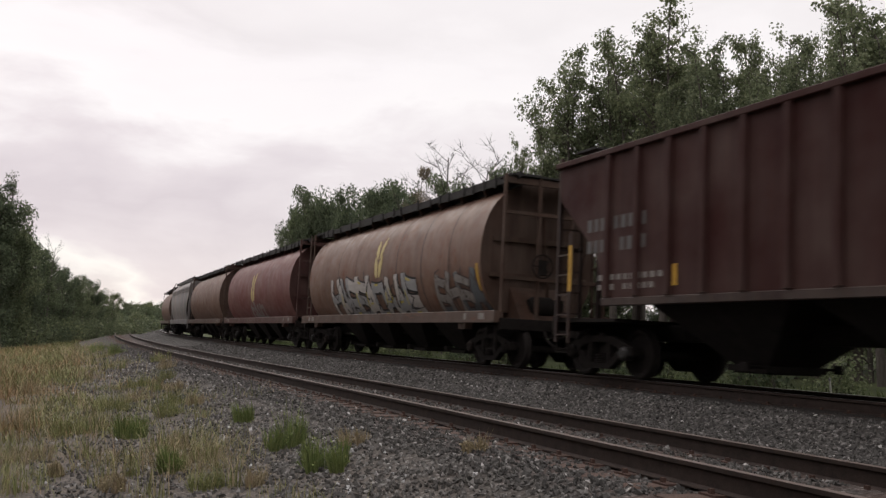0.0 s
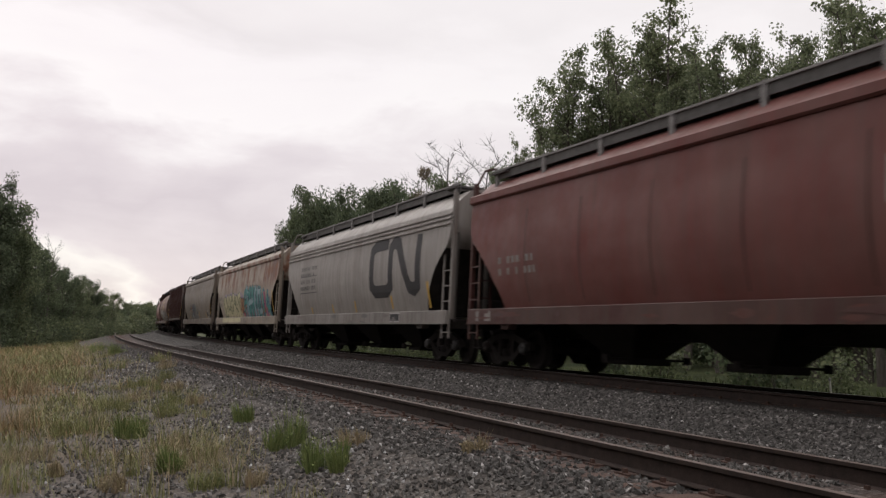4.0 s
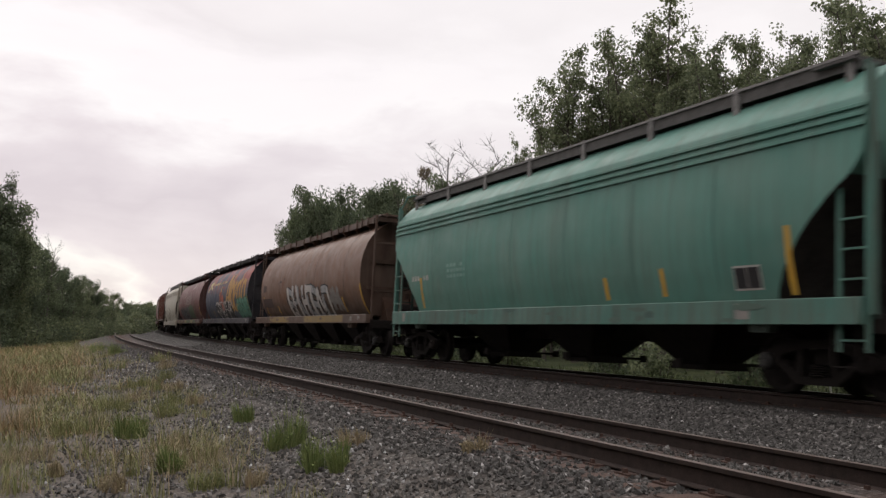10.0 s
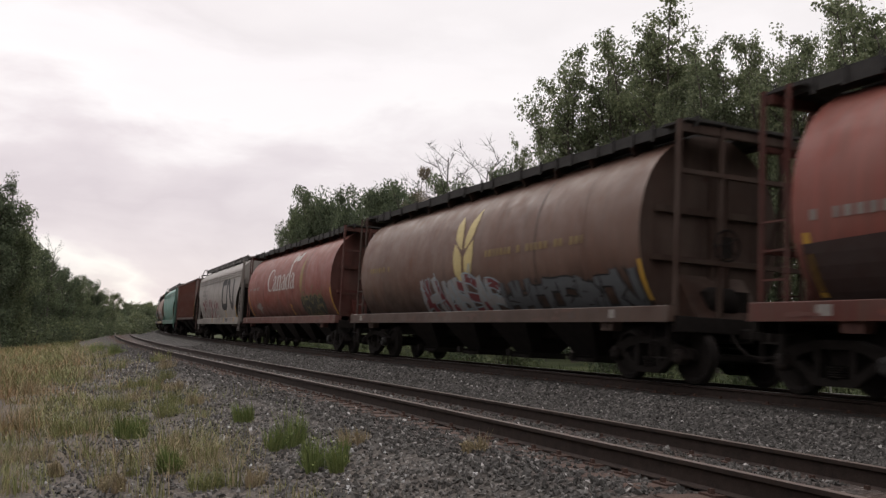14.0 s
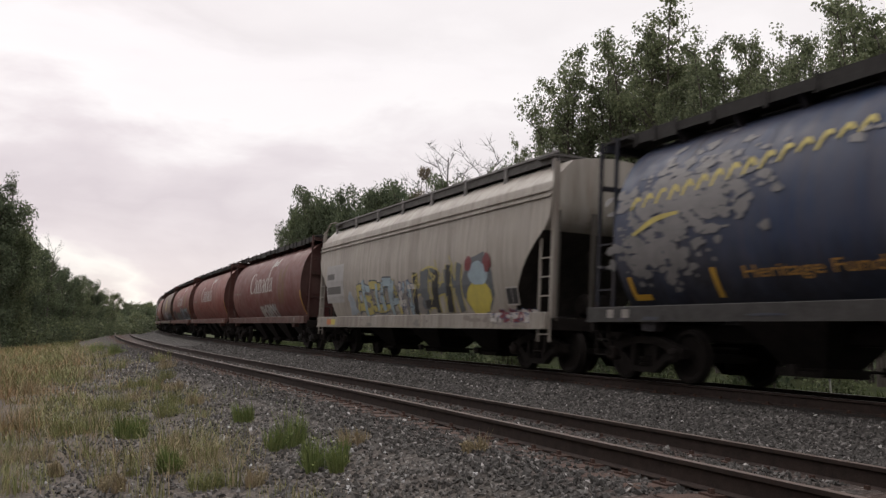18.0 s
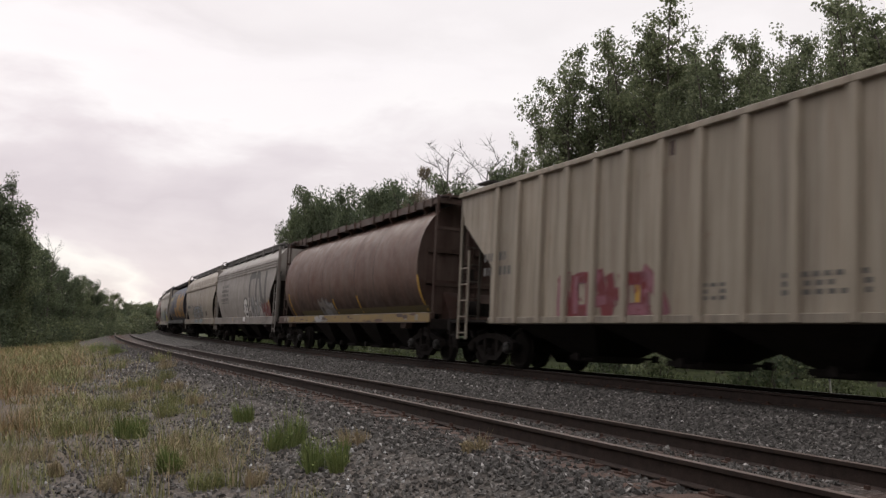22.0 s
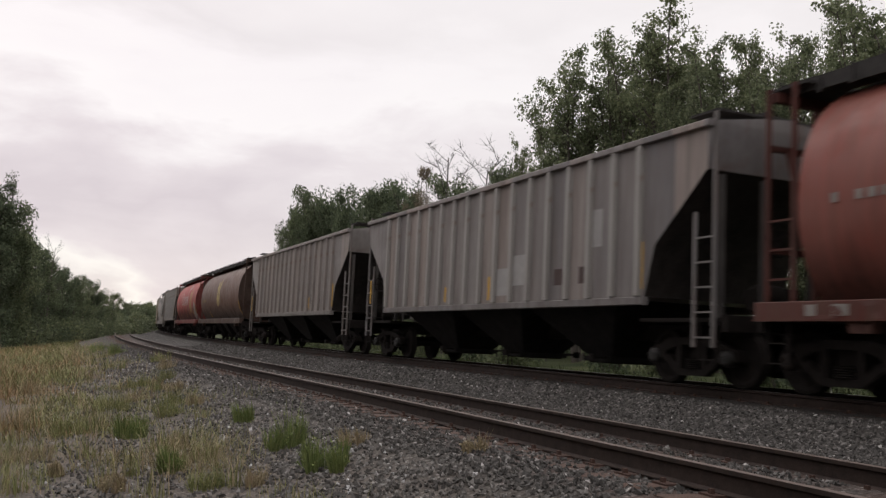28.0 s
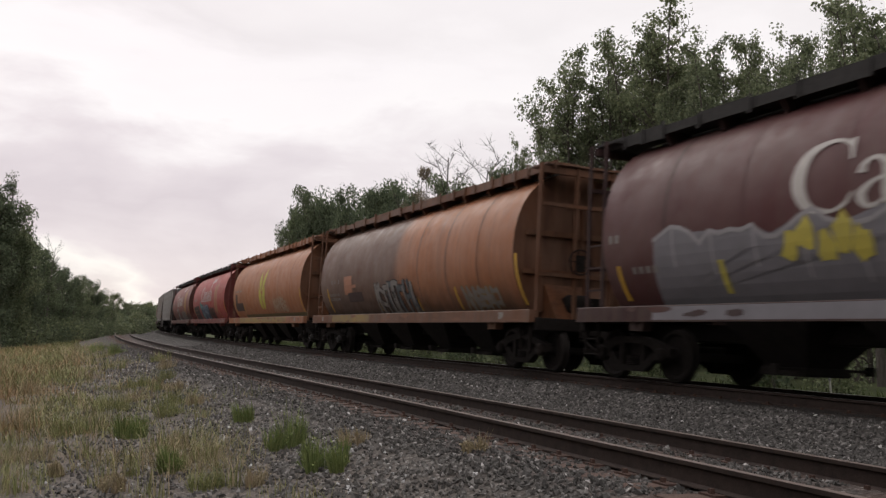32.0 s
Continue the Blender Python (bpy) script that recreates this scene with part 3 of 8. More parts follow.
WHEELSETS = []
TM = truck_meshes()
CAPMAT = [rough_mat("grey bearing", (0.02, 0.019, 0.018), (0.06, 0.057, 0.055), 9, 0.5, 0.4), rough_mat("rusty bearing", (0.012, 0.008, 0.007), (0.026, 0.018, 0.014), 9, 0.8)]
CAP2 = [recoloured(TM["cap"], m) for m in CAPMAT] + [TM["cap"]]


def truck(car, x, rnd):
    t = part("truck", TM["bolster"], None, car, "black grimy cast-steel wheel truck", at=pose(x, 0, 0))
    for sg in (1, -1):
        part("side_frame", TM["frame"], None, t, at=pose(0, sg * 1.02, 0))
        part("spring", TM["spring"], None, t, at=pose(0, sg * 1.0, 0))
        for a in (-0.89, 0.89):
            part("bearing_cap", rnd.choice(CAP2), None, t, at=pose(a, sg * 1.0, 0.457, 0, 0, 0 if sg > 0 else 180))
    for a in (-0.89, 0.89):
        w = part("wheelset", TM["wheelset"], None, t)
        w.matrix_parent_inverse = pose(a, 0, 0.457)
        WHEELSETS.append(w)
    return t


def ladder_shape(x0, x1, y0, y1, z0, z1, step=0.38, r=0.014, rail=0.03, tops=None, rungs=None):
    """Two rails and their rungs as one welded piece; the second rail may end lower."""
    sh = Shape()
    d = Vector((x1 - x0, y1 - y0, 0))
    ln = d.length
    d.normalize()
    nrm = Vector((-d.y, d.x, 0)) * 0.018
    low = min(z1, tops or z1)
    zs, z = [z0], z0 + 0.15
    while z < min(low, rungs or low) - 0.05:
        zs += [z - r, z + r]
        z += step
    zs += [low, max(z1, tops or z1)]
    us = [-rail, rail, ln - rail, ln + rail]
    top = [z1, tops or z1]
    cells = set()
    for k in range(len(zs) - 1):
        mid = (zs[k] + zs[k + 1]) / 2
        rung = k % 2 == 1 and k < len(zs) - 2
        for c in range(3):
            if (c == 1 and rung) or (c == 0 and mid < top[0]) or (c == 2 and mid < top[1]):
                cells.add((c, k))
    idx = {}

    def vert(c, k, side):
        key = (c, k, side)
        if key not in idx:
            p = Vector((x0, y0, 0)) + d * us[c] + nrm * side
            idx[key] = len(sh.v)
            sh.v.append((p.x, p.y, zs[k]))
        return idx[key]

    for c, k in cells:
        for side in (1, -1):
            q = [vert(c, k, side), vert(c + 1, k, side), vert(c + 1, k + 1, side), vert(c, k + 1, side)]
            sh.f.append(tuple(q if side < 0 else q[::-1]))
        for (dc, dk), (a, b) in (((-1, 0), ((0, 0), (0, 1))), ((1, 0), ((1, 0), (1, 1))), ((0, -1), ((0, 0), (1, 0))), ((0, 1), ((0, 1), (1, 1)))):
            if (c + dc, k + dk) not in cells:
                sh.f.append((vert(c + a[0], k + a[1], 1), vert(c + b[0], k + b[1], 1), vert(c + b[0], k + b[1], -1), vert(c + a[0], k + a[1], -1)))
    sh.mi = [0] * len(sh.f)
    return sh


def common_parts(car, kind, mat, L, rnd, end_x):
    """Centre sill, couplers, hoppers, end decks, steps, brake gear and trucks."""
    def centre():
        sh = Shape()
        sh.box(-8.1, 8.1, -0.26, 0.26, 0.72, 1.02, 0, 0.03)
        return sh.mesh("centre_sill", UNDER)
    part("centre_sill", cached("centre", centre), None, car)
    def coupler():
        sh = Shape()
        sh.box(-0.55, 0.25, -0.09, 0.09, 0.78, 0.96, 0, 0.02)
        sh.prism([(0.2, -0.16), (0.42, -0.18), (0.5, -0.05), (0.44, 0.0), (0.5, 0.12), (0.38, 0.18), (0.2, 0.14)], 2, 0.74, 1.02)
        return sh.mesh("coupler", IRON)
    me = cached("coupler", coupler)
    part("coupler", me, None, car, at=pose(L[0] - 0.46, 0, 0))
    part("coupler", me, None, car, at=pose(-L[1] + 0.46, 0, 0, 0, 0, 180))
    def hopper(w, top, zt):
        def make():
            sh = Shape()
            y, yb = (1.40, 0.5) if kind in ("flat", "deep") else (1.05, 0.36)
            t, b = top / 2, w / 2
            lo = 0.36
            p = [(-t, -y, zt), (t, -y, zt), (t, y, zt), (-t, y, zt), (-b, -yb, lo), (b, -yb, lo), (b, yb, lo), (-b, yb, lo)]
            i = len(sh.v)
            sh.v += p
            sh.f += [(0, 1, 5, 4), (1, 2, 6, 5), (2, 3, 7, 6), (3, 0, 4, 7), (4, 5, 6, 7), (3, 2, 1, 0)]
            sh.mi += [0] * 6
            sh.box(-b - 0.08, b + 0.08, -yb - 0.12, yb + 0.12, 0.28, 0.38)
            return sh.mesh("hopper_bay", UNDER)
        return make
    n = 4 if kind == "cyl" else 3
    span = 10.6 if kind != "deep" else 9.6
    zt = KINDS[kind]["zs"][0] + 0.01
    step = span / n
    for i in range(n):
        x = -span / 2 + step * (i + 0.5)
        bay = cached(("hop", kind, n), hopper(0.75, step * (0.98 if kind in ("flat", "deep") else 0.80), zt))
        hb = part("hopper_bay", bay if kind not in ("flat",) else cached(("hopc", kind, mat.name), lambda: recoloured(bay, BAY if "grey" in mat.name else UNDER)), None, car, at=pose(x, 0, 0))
    def deck():
        sh = Shape()
        sh.box(end_x, 8.15, -1.40, 1.40, 1.02, 1.08)
        sh.box(8.05, 8.17, -1.42, 1.42, 0.86, 1.12, 0, 0.01)
        return sh.mesh("end_platform", IRON)
    me = cached(("deck", round(end_x, 2)), deck)
    for a in (0, 180):
        part("end_platform", me, None, car, at=pose(0, 0, 0, 0, 0, a))
    def stirrup():
        sh = Shape()
        for x in (-0.2, 0.2):
            sh.box(x - 0.012, x + 0.012, -0.03, 0.03, 0.42, 1.02)
        for z in (0.42, 0.7):
            sh.box(-0.2, 0.2, -0.03, 0.03, z, z + 0.02)
        return sh.mesh("sill_step", IRON)
    me = cached("stirrup", stirrup)
    for x in (7.75, -7.75):
        for y in (1.42, -1.42):
            part("sill_step", me, None, car, at=pose(x, y, 0))
    def brake():
        sh = Shape()
        sh.turn([(0.20, 0.0), (0.26, 0.05), (0.26, 0.5), (0.18, 0.62)], (0, 0, 0), 14)
        sh.box(-0.16, 0.16, -0.25, 0.0, -0.2, 0.2)
        sh.box(-0.02, 0.02, -0.5, 0.7, -0.34, -0.26)
        return sh.mesh("brake_cylinder", IRON, True)
    part("brake_cylinder", cached("brake", brake), None, car, at=pose(-7.6, -0.2, 1.42))
    def wheel():
        sh = Shape()
        n = 18
        for k in range(n):
            a, b = 2 * math.pi * k / n, 2 * math.pi * (k + 1) / n
            sh.tube((0, 0.27 * math.cos(a), 0.27 * math.sin(a)), (0, 0.27 * math.cos(b), 0.27 * math.sin(b)), 0.016, 6)
        for k in range(5):
            a = 2 * math.pi * k / 5
            sh.tube((0, 0, 0), (0, 0.27 * math.cos(a), 0.27 * math.sin(a)), 0.012, 5)
        sh.box(0.0, 0.14, -0.12, 0.12, -0.2, 0.15)
        return sh.mesh("hand_brake", IRON)
    part("hand_brake", cached("handbrake", wheel), None, car, at=pose(-8.1, 0.35, 2.35))
    def pad():
        sh = Shape()
        sh.prism([(-0.22, 1.03), (0.22, 1.03), (0.16, 0.86), (-0.16, 0.86)], 1, 1.30, 1.50)
        sh.box(-0.06, 0.06, 1.50, 1.515, 0.90, 0.99)
        return sh.mesh("jacking_pad", IRON)
    if kind in ("cyl", "flow"):
        me = cached("pad", pad)
        pm = cached(("padc", mat.name), lambda: recoloured(me, mat))
        for x in (6.3, -6.3):
            for a in (0, 180):
                part("jacking_pad", pm, None, car, at=pose(x, 0, 0, 0, 0, a))
    def lever():
        sh = Shape()
        sh.tube((8.22, 0.12, 1.0), (8.22, 0.7, 0.95), 0.016, 6)
        sh.tube((8.22, 0.7, 0.95), (8.22, 1.35, 0.95), 0.016, 6)
        sh.tube((8.22, 1.35, 0.95), (8.2, 1.4, 0.72), 0.016, 6)
        return sh.mesh("uncoupling_lever", IRON)
    def hose():
        sh = Shape()
        pts = [(8.2, -0.32, 0.86), (8.34, -0.3, 0.66), (8.5, -0.22, 0.52), (8.7, -0.12, 0.48), (8.85, 0.0, 0.52)]
        for p, q in zip(pts, pts[1:]):
            sh.tube(p, q, 0.026, 6)
        return sh.mesh("air_hose", UNDER)
    for a in (0, 180):
        part("uncoupling_lever", cached("lever", lever), None, car, at=pose(0, 0, 0, 0, 0, a))
        part("air_hose", cached("hose", hose), None, car, at=pose(0, 0, 0, 0, 0, a))
    def gate():
        sh = Shape()
        sh.box(-0.44, 0.44, -0.5, 0.5, 0.25, 0.3)
        sh.tube((-0.35, -0.95, 0.36), (-0.35, 0.95, 0.36), 0.025, 6)
        sh.box(-0.42, -0.28, 0.9, 1.0, 0.29, 0.43)
        sh.box(-0.42, -0.28, -1.0, -0.9, 0.29, 0.43)
        return sh.mesh("outlet_gate", UNDER)
    for i in range(n):
        part("outlet_gate", cached("gate", gate), None, car, at=pose(-span / 2 + step * (i + 0.5), 0, 0))
    truck(car, 6.97 if kind != "deep" else 6.4, rnd)
    truck(car, -6.97 if kind != "deep" else -6.4, rnd)


def roof_walk(car, kind, mat, posts):
    """Hatch trough, running boards on both sides and their brackets."""
    reach = 8.15 if kind == "cyl" else 7.75 if kind != "deep" else 7.2
    def trough():
        sh = Shape()
        sh.prism([(-0.46, 4.22), (0.46, 4.22), (0.44, 4.50), (0.22, 4.58), (-0.22, 4.58), (-0.44, 4.50)], 0, -7.1 if kind == "cyl" else -6.3, 7.1 if kind == "cyl" else 6.3)
        for k in range(9):
            x = -5.6 + 1.4 * k
            sh.box(x - 0.03, x + 0.03, -0.47, 0.47, 4.50, 4.61)
        return sh.mesh("hatch_cover", GRATE)
    low = kind in ("flat", "deep")
    if not low:
        part("hatch_cover", cached(("trough", kind), trough), None, car, "long dark roof hatch")
    def boards():
        sh = Shape()
        z = 4.40 if kind == "cyl" else 4.53 if kind == "flow" else 4.40
        y0, y1 = (0.46, 1.04 if kind == "cyl" else 1.14) if not low else (-0.32, 0.32)
        for k in range(12):
            a = -reach + 2 * reach * k / 12
            sh.box(a + 0.01, a + 2 * reach / 12 - 0.01, y0, y1, z, z + 0.05)
        sh.box(-reach, reach, y1 - 0.03, y1 + 0.01, z - 0.03, z + 0.09)
        if kind == "flow":
            sh.box(-reach, reach, y1 - 0.02, y1 + 0.012, 4.41, z - 0.03)
        if kind == "cyl":
            # short uneven kick boards and clips along the edge
            rr = random.Random(77)
            a = -reach
            while a < reach - 0.4:
                w = rr.uniform(0.5, 1.4)
                e = min(a + w, reach)
                sh.box(a, e - 0.02, y1 + 0.012, y1 + 0.04, z - rr.uniform(0.07, 0.13), z + rr.uniform(0.06, 0.13))
                sh.box(e - 0.09, e - 0.03, y1 + 0.04, y1 + 0.075, z - 0.15, z + rr.uniform(0.08, 0.17))
                a = e
        return sh.mesh("running_board", GRATE)
    me = cached(("boards", kind), boards)
    mats = mat if posts == "rust" else WALKWAY if kind == "flow" else GRATE
    bm = cached(("boardsc", kind, mats.name), lambda: recoloured(me, mats))
    part("running_board", bm, None, car)
    if not low:
        part("running_board", bm, None, car, at=pose(0, 0, 0, 0, 0, 180))
    def bracket():
        sh = Shape()
        if kind == "cyl":
            sh.prism([(0.5, 4.24), (0.9, 4.10), (1.06, 4.36), (1.06, 4.395), (0.5, 4.395)], 0, -0.03, 0.03)
        else:
            sh.box(-0.05, 0.05, 1.13, 1.19, 4.2, 4.66)
            sh.box(-0.025, 0.025, 0.5, 1.17, 4.46, 4.53)
        return sh.mesh("bracket", IRON)
    if not low:
        me = cached(("bracket", kind), bracket)
        bk = cached(("bracketc", kind, mat.name), lambda: recoloured(me, mat if kind == "cyl" else RAILGREY))
        n = 10 if kind == "cyl" else 8
        for k in range(n):
            x = (-6.2 + 12.4 * k / (n - 1)) if kind == "cyl" else -7.6 + 15.2 * k / (n - 1)
            for a in (0, 180):
                part("bracket", bk, None, car, at=pose(x if a == 0 else x, 0, 0, 0, 0, a))
    if kind == "flow":
        def edge():
            sh = Shape()
            sh.box(-reach, reach, 1.155, 1.185, 4.60, 4.64)
            return sh.mesh("walk_edge", RAILGREY)
        for a in (0, 180):
            part("walk_edge", cached("walk_edge", edge), None, car, "pale worn edge rail", at=pose(0, 0, 0, 0, 0, a))
    def end_board():
        sh = Shape()
        z = 4.40 if kind == "cyl" else 4.53 if kind == "flow" else 4.40
        for k in range(4):
            sh.box(reach - 0.72 + 0.18 * k, reach - 0.72 + 0.18 * k + 0.16, -1.25, 1.25, z - 0.006, z + 0.035)
        return sh.mesh("roof_platform", GRATE)
    me = cached(("endboard", kind), end_board)
    for a in (0, 180):
        part("roof_platform", cached(("endboardc", kind, mats.name), lambda: recoloured(me, mats)), None, car, at=pose(0, 0, 0, 0, 0, a))


def end_gear(car, kind, mat, side_mat):
    """Posts and ladders of both ends."""
    if kind == "cyl":
        post = cached("cylpost", lambda: (lambda s: (s.box(-0.045, 0.045, -0.03, 0.03, 1.05, 4.41), s.mesh("end_post", IRON))[1])(Shape()))
        lad = cached("cyllad", lambda: ladder_shape(7.55, 8.05, 1.36, 1.36, 1.04, 4.41, 0.42, 0.016, 0.042, rungs=2.75).mesh("ladder", IRON))
        stiff = cached("cylstiff", lambda: (lambda s: (s.box(7.25, 7.36, -1.25, 1.25, 2.95, 3.07), s.box(7.25, 7.36, -1.3, 1.3, 2.1, 2.2), s.box(7.25, 7.33, -0.05, 0.05, 1.3, 4.2), s.mesh("end_stiffener", IRON))[-1])(Shape()))
        brace = cached("cylbrace", lambda: (lambda s: (s.box(8.0, 8.1, -1.36, 1.36, 3.5, 3.58), s.mesh("end_rail", IRON))[-1])(Shape()))
        knee = cached("cylknee", lambda: (lambda s: (s.tube((8.0, 1.05, 3.5), (7.5, 0.75, 1.1), 0.04), s.tube((8.0, -0.3, 3.5), (7.5, 0.2, 1.1), 0.04), s.box(7.94, 8.06, -1.3, 1.3, 4.22, 4.36), s.mesh("end_brace", IRON))[-1])(Shape()))
        slope = cached("cylslope", lambda: (lambda s: (s.prism([(7.0, 1.08), (7.9, 1.08), (7.27, 1.9), (7.0, 1.9)], 1, -0.75, 0.75), s.mesh("slope_sheet", IRON))[-1])(Shape()))
        c = lambda me: cached((me.name, mat.name), lambda: recoloured(me, mat))
        for a in (0, 180):
            r = pose(0, 0, 0, 0, 0, a)
            for y in (-1.36, -0.45, 0.45):
                part("end_post", c(post), None, car, at=r @ pose(8.05, y, 0))
            part("ladder", c(lad), None, car, at=r)
            part("end_stiffener", c(stiff), None, car, at=r)
            part("end_rail", c(brace), None, car, at=r)
            part("end_rail", c(brace), None, car, at=r @ pose(0, 0, -1.5))
            part("slope_sheet", c(slope), None, car, at=r)
            part("end_brace", c(knee), None, car, at=r)
        return
    e = 8.17 if kind == "flow" else 7.95 if kind == "flat" else 7.45
    top = 4.36 if kind == "flow" else 4.3
    side = cached(("sl", kind), lambda: ladder_shape(e - 0.02, e - 0.47, 1.47, 1.47, 0.62, top, 0.39, tops=2.75).mesh("ladder", IRON))
    side2 = cached(("sl2", kind), lambda: ladder_shape(e - 0.02, e - 0.47, -1.47, -1.47, 0.62, top, 0.39, tops=2.75).mesh("ladder", IRON))
    endl = cached(("el", kind), lambda: ladder_shape(e + 0.02, e + 0.02, 1.40, 0.92, 1.05, top, 0.42).mesh("end_ladder", IRON))
    post = cached(("ep", kind), lambda: (lambda s: (s.box(e - 0.06, e + 0.03, -0.04, 0.04, 1.05, 3.3), s.mesh("end_post", IRON))[-1])(Shape()))
    hoop = cached(("hp", kind), lambda: (lambda s: (s.tube((e, 1.46, 4.2), (e - 0.18, 1.30, 4.66), 0.03), s.tube((e - 0.18, 1.30, 4.66), (e - 0.55, 1.19, 4.68), 0.03), s.mesh("handhold", IRON))[-1])(Shape()))
    corner = cached(("cp", kind), lambda: (lambda s: (s.box(e - 0.055, e + 0.055, 1.37, 1.485, 1.1, 4.30, 0, 0.015), s.box(e - 0.62, e, 1.44, 1.48, 2.86, 2.92), s.mesh("corner_post", IRON))[-1])(Shape()))
    corner2 = cached(("cp2", kind), lambda: (lambda s: (s.box(e - 0.055, e + 0.055, -1.485, -1.37, 1.1, 4.30, 0, 0.015), s.mesh("corner_post", IRON))[-1])(Shape()))
    c = lambda me: cached((me.name, kind, mat.name), lambda: recoloured(me, mat))
    d = lambda me: cached((me.name, kind, side_mat.name), lambda: recoloured(me, side_mat))
    for a in (0, 180):
        r = pose(0, 0, 0, 0, 0, a)
        part("ladder", d(side), None, car, at=r)
        part("ladder", d(side2), None, car, at=r)
        part("end_ladder", c(endl), None, car, at=r)
        for y in (-1.35, -0.5, 0.5):
            part("end_post", c(post), None, car, at=r @ pose(0, y, 0))
        if kind == "flow":
            part("handhold", d(hoop), None, car, at=r)
            part("corner_post", d(corner), None, car, at=r)
            part("corner_post", cached(("cp2c", kind, side_mat.name), lambda: recoloured(corner2, side_mat)), None, car, at=r)


def build_car(spec):
    kind, mat = spec["kind"], spec["mat"]
    k = KINDS[kind]
    rnd = random.Random(spec["n"] * 7 + 3)
    car = thing("covered_hopper_car", spec["label"], "freight car", group="cars of the grain train")
    car.empty_display_size = 1.0
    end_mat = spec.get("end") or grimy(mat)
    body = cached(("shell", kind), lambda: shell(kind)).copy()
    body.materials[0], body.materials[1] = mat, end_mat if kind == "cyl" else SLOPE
    part("body", body, None, car, spec.get("body_label", ""))
    z0, z1 = spec.get("sillz", k["sill"])
    def sill():
        sh = Shape()
        end = 8.1 if kind in ("cyl", "flow") else k["reach"](1.45)
        w = (1.40, 1.55) if kind in ("cyl", "flow") else (1.44, 1.56)
        sh.box(-end, end, w[0], w[1], z0, z1, 0, 0.012)
        if kind in ("cyl", "flow"):
            sh.box(-end, end, w[1] - 0.02, w[1] + 0.03, z0 - 0.01, z0 + 0.015)
        return sh.mesh("side_sill", IRON)
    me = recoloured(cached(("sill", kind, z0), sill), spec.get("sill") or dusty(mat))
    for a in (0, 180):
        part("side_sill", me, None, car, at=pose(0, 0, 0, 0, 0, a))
    if kind == "cyl":
        def bands():
            sh = Shape()
            pts = [(side_cyl(z) + 0.006, z) for z in k["zs"]]
            for y, z in pts:
                sh.v += [(-0.03, y, z), (0.03, y, z)]
            sh.f += [(2 * i, 2 * i + 1, 2 * i + 3, 2 * i + 2) for i in range(len(pts) - 1)]
            sh.mi += [0] * (len(pts) - 1)
            return sh.mesh("weld_band", IRON, True)
        wb, wb2 = recoloured(cached("bands", bands), mat), recoloured(cached("bands", bands), dusty(mat))
        for x in (-5.5, -3.7, -1.85, 1.85, 3.7, 5.5):
            me = wb2 if rnd.random() < 0.4 else wb
            part("weld_band", me, None, car, at=pose(x, 0, 0))
            part("weld_band", me, None, car, at=pose(x, 0, 0, 0, 0, 180))
    if kind == "flow":
        rows = spec.get("ribs", (3.52, 3.655, 3.77))
        for z in rows:
            def rib(z=z):
                sh = Shape()
                if len(rows) == 1:
                    sh.box(-8.19, 8.19, side_flow(z) - 0.10, side_flow(z) + 0.07, z - 0.02, z + 0.19, 0, 0.035)
                else:
                    sh.box(-8.15, 8.15, side_flow(z) - 0.03, side_flow(z) + 0.04, z - 0.026, z + 0.026, 0, 0.006)
                return sh.mesh("side_rib", IRON)
            rb = recoloured(cached(("rib", z, len(rows)), rib), mat)
            for a in (0, 180):
                part("side_rib", rb, None, car, at=pose(0, 0, 0, 0, 0, a))
        def seam():
            sh = Shape()
            pts = [(side_flow(z) + 0.005, z) for z in k["zs"] if 1.3 < z < 3.45]
            for y, z in pts:
                sh.v += [(-0.022, y, z), (0.022, y, z)]
            sh.f += [(2 * i, 2 * i + 1, 2 * i + 3, 2 * i + 2) for i in range(len(pts) - 1)]
            sh.mi += [0] * (len(pts) - 1)
            return sh.mesh("panel_seam", IRON, True)
        sm = recoloured(cached("seam", seam), dusty(mat))
        for x in (-5.4, -3.3, -1.1, 1.1, 3.3, 5.4):
            for a in (0, 180):
                part("panel_seam", sm, None, car, at=pose(x, 0, 0, 0, 0, a))
    if kind in ("flat", "deep"):
        n = spec.get("nribs", 17)
        zb = k["zs"][0]
        xe = k["reach"](zb) - 0.15 if kind == "flat" else 5.4
        def rib():
            sh = Shape()
            w = 0.055 if kind == "flat" else 0.075
            sh.prism([(-w - 0.02, 1.51), (-w, 1.60), (w, 1.60), (w + 0.02, 1.51)], 2, zb + 0.02, 4.1)
            return sh.mesh("side_post", IRON)
        rb = recoloured(cached(("vrib", kind), rib), spec.get("ribmat", mat))
        for i in range(n):
            x = -xe + 2 * xe * i / (n - 1)
            for a in (0, 180):
                part("side_post", rb, None, car, at=pose(x, 0, 0, 0, 0, 0) if a == 0 else pose(x, 0, 0, 0, 0, 180))
        def chord():
            sh = Shape()
            e = k["reach"](4.1)
            sh.box(-e, e, 1.49, 1.61, 4.06, 4.17, 0, 0.012)
            return sh.mesh("top_chord", IRON)
        tc = recoloured(cached(("chord", kind), chord), mat)
        for a in (0, 180):
            part("top_chord", tc, None, car, at=pose(0, 0, 0, 0, 0, a))
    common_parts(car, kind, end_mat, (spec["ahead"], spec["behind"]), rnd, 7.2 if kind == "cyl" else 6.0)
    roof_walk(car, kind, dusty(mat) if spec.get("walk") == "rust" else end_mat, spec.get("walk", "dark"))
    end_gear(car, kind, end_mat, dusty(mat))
    return car


PAINT_OF = {}


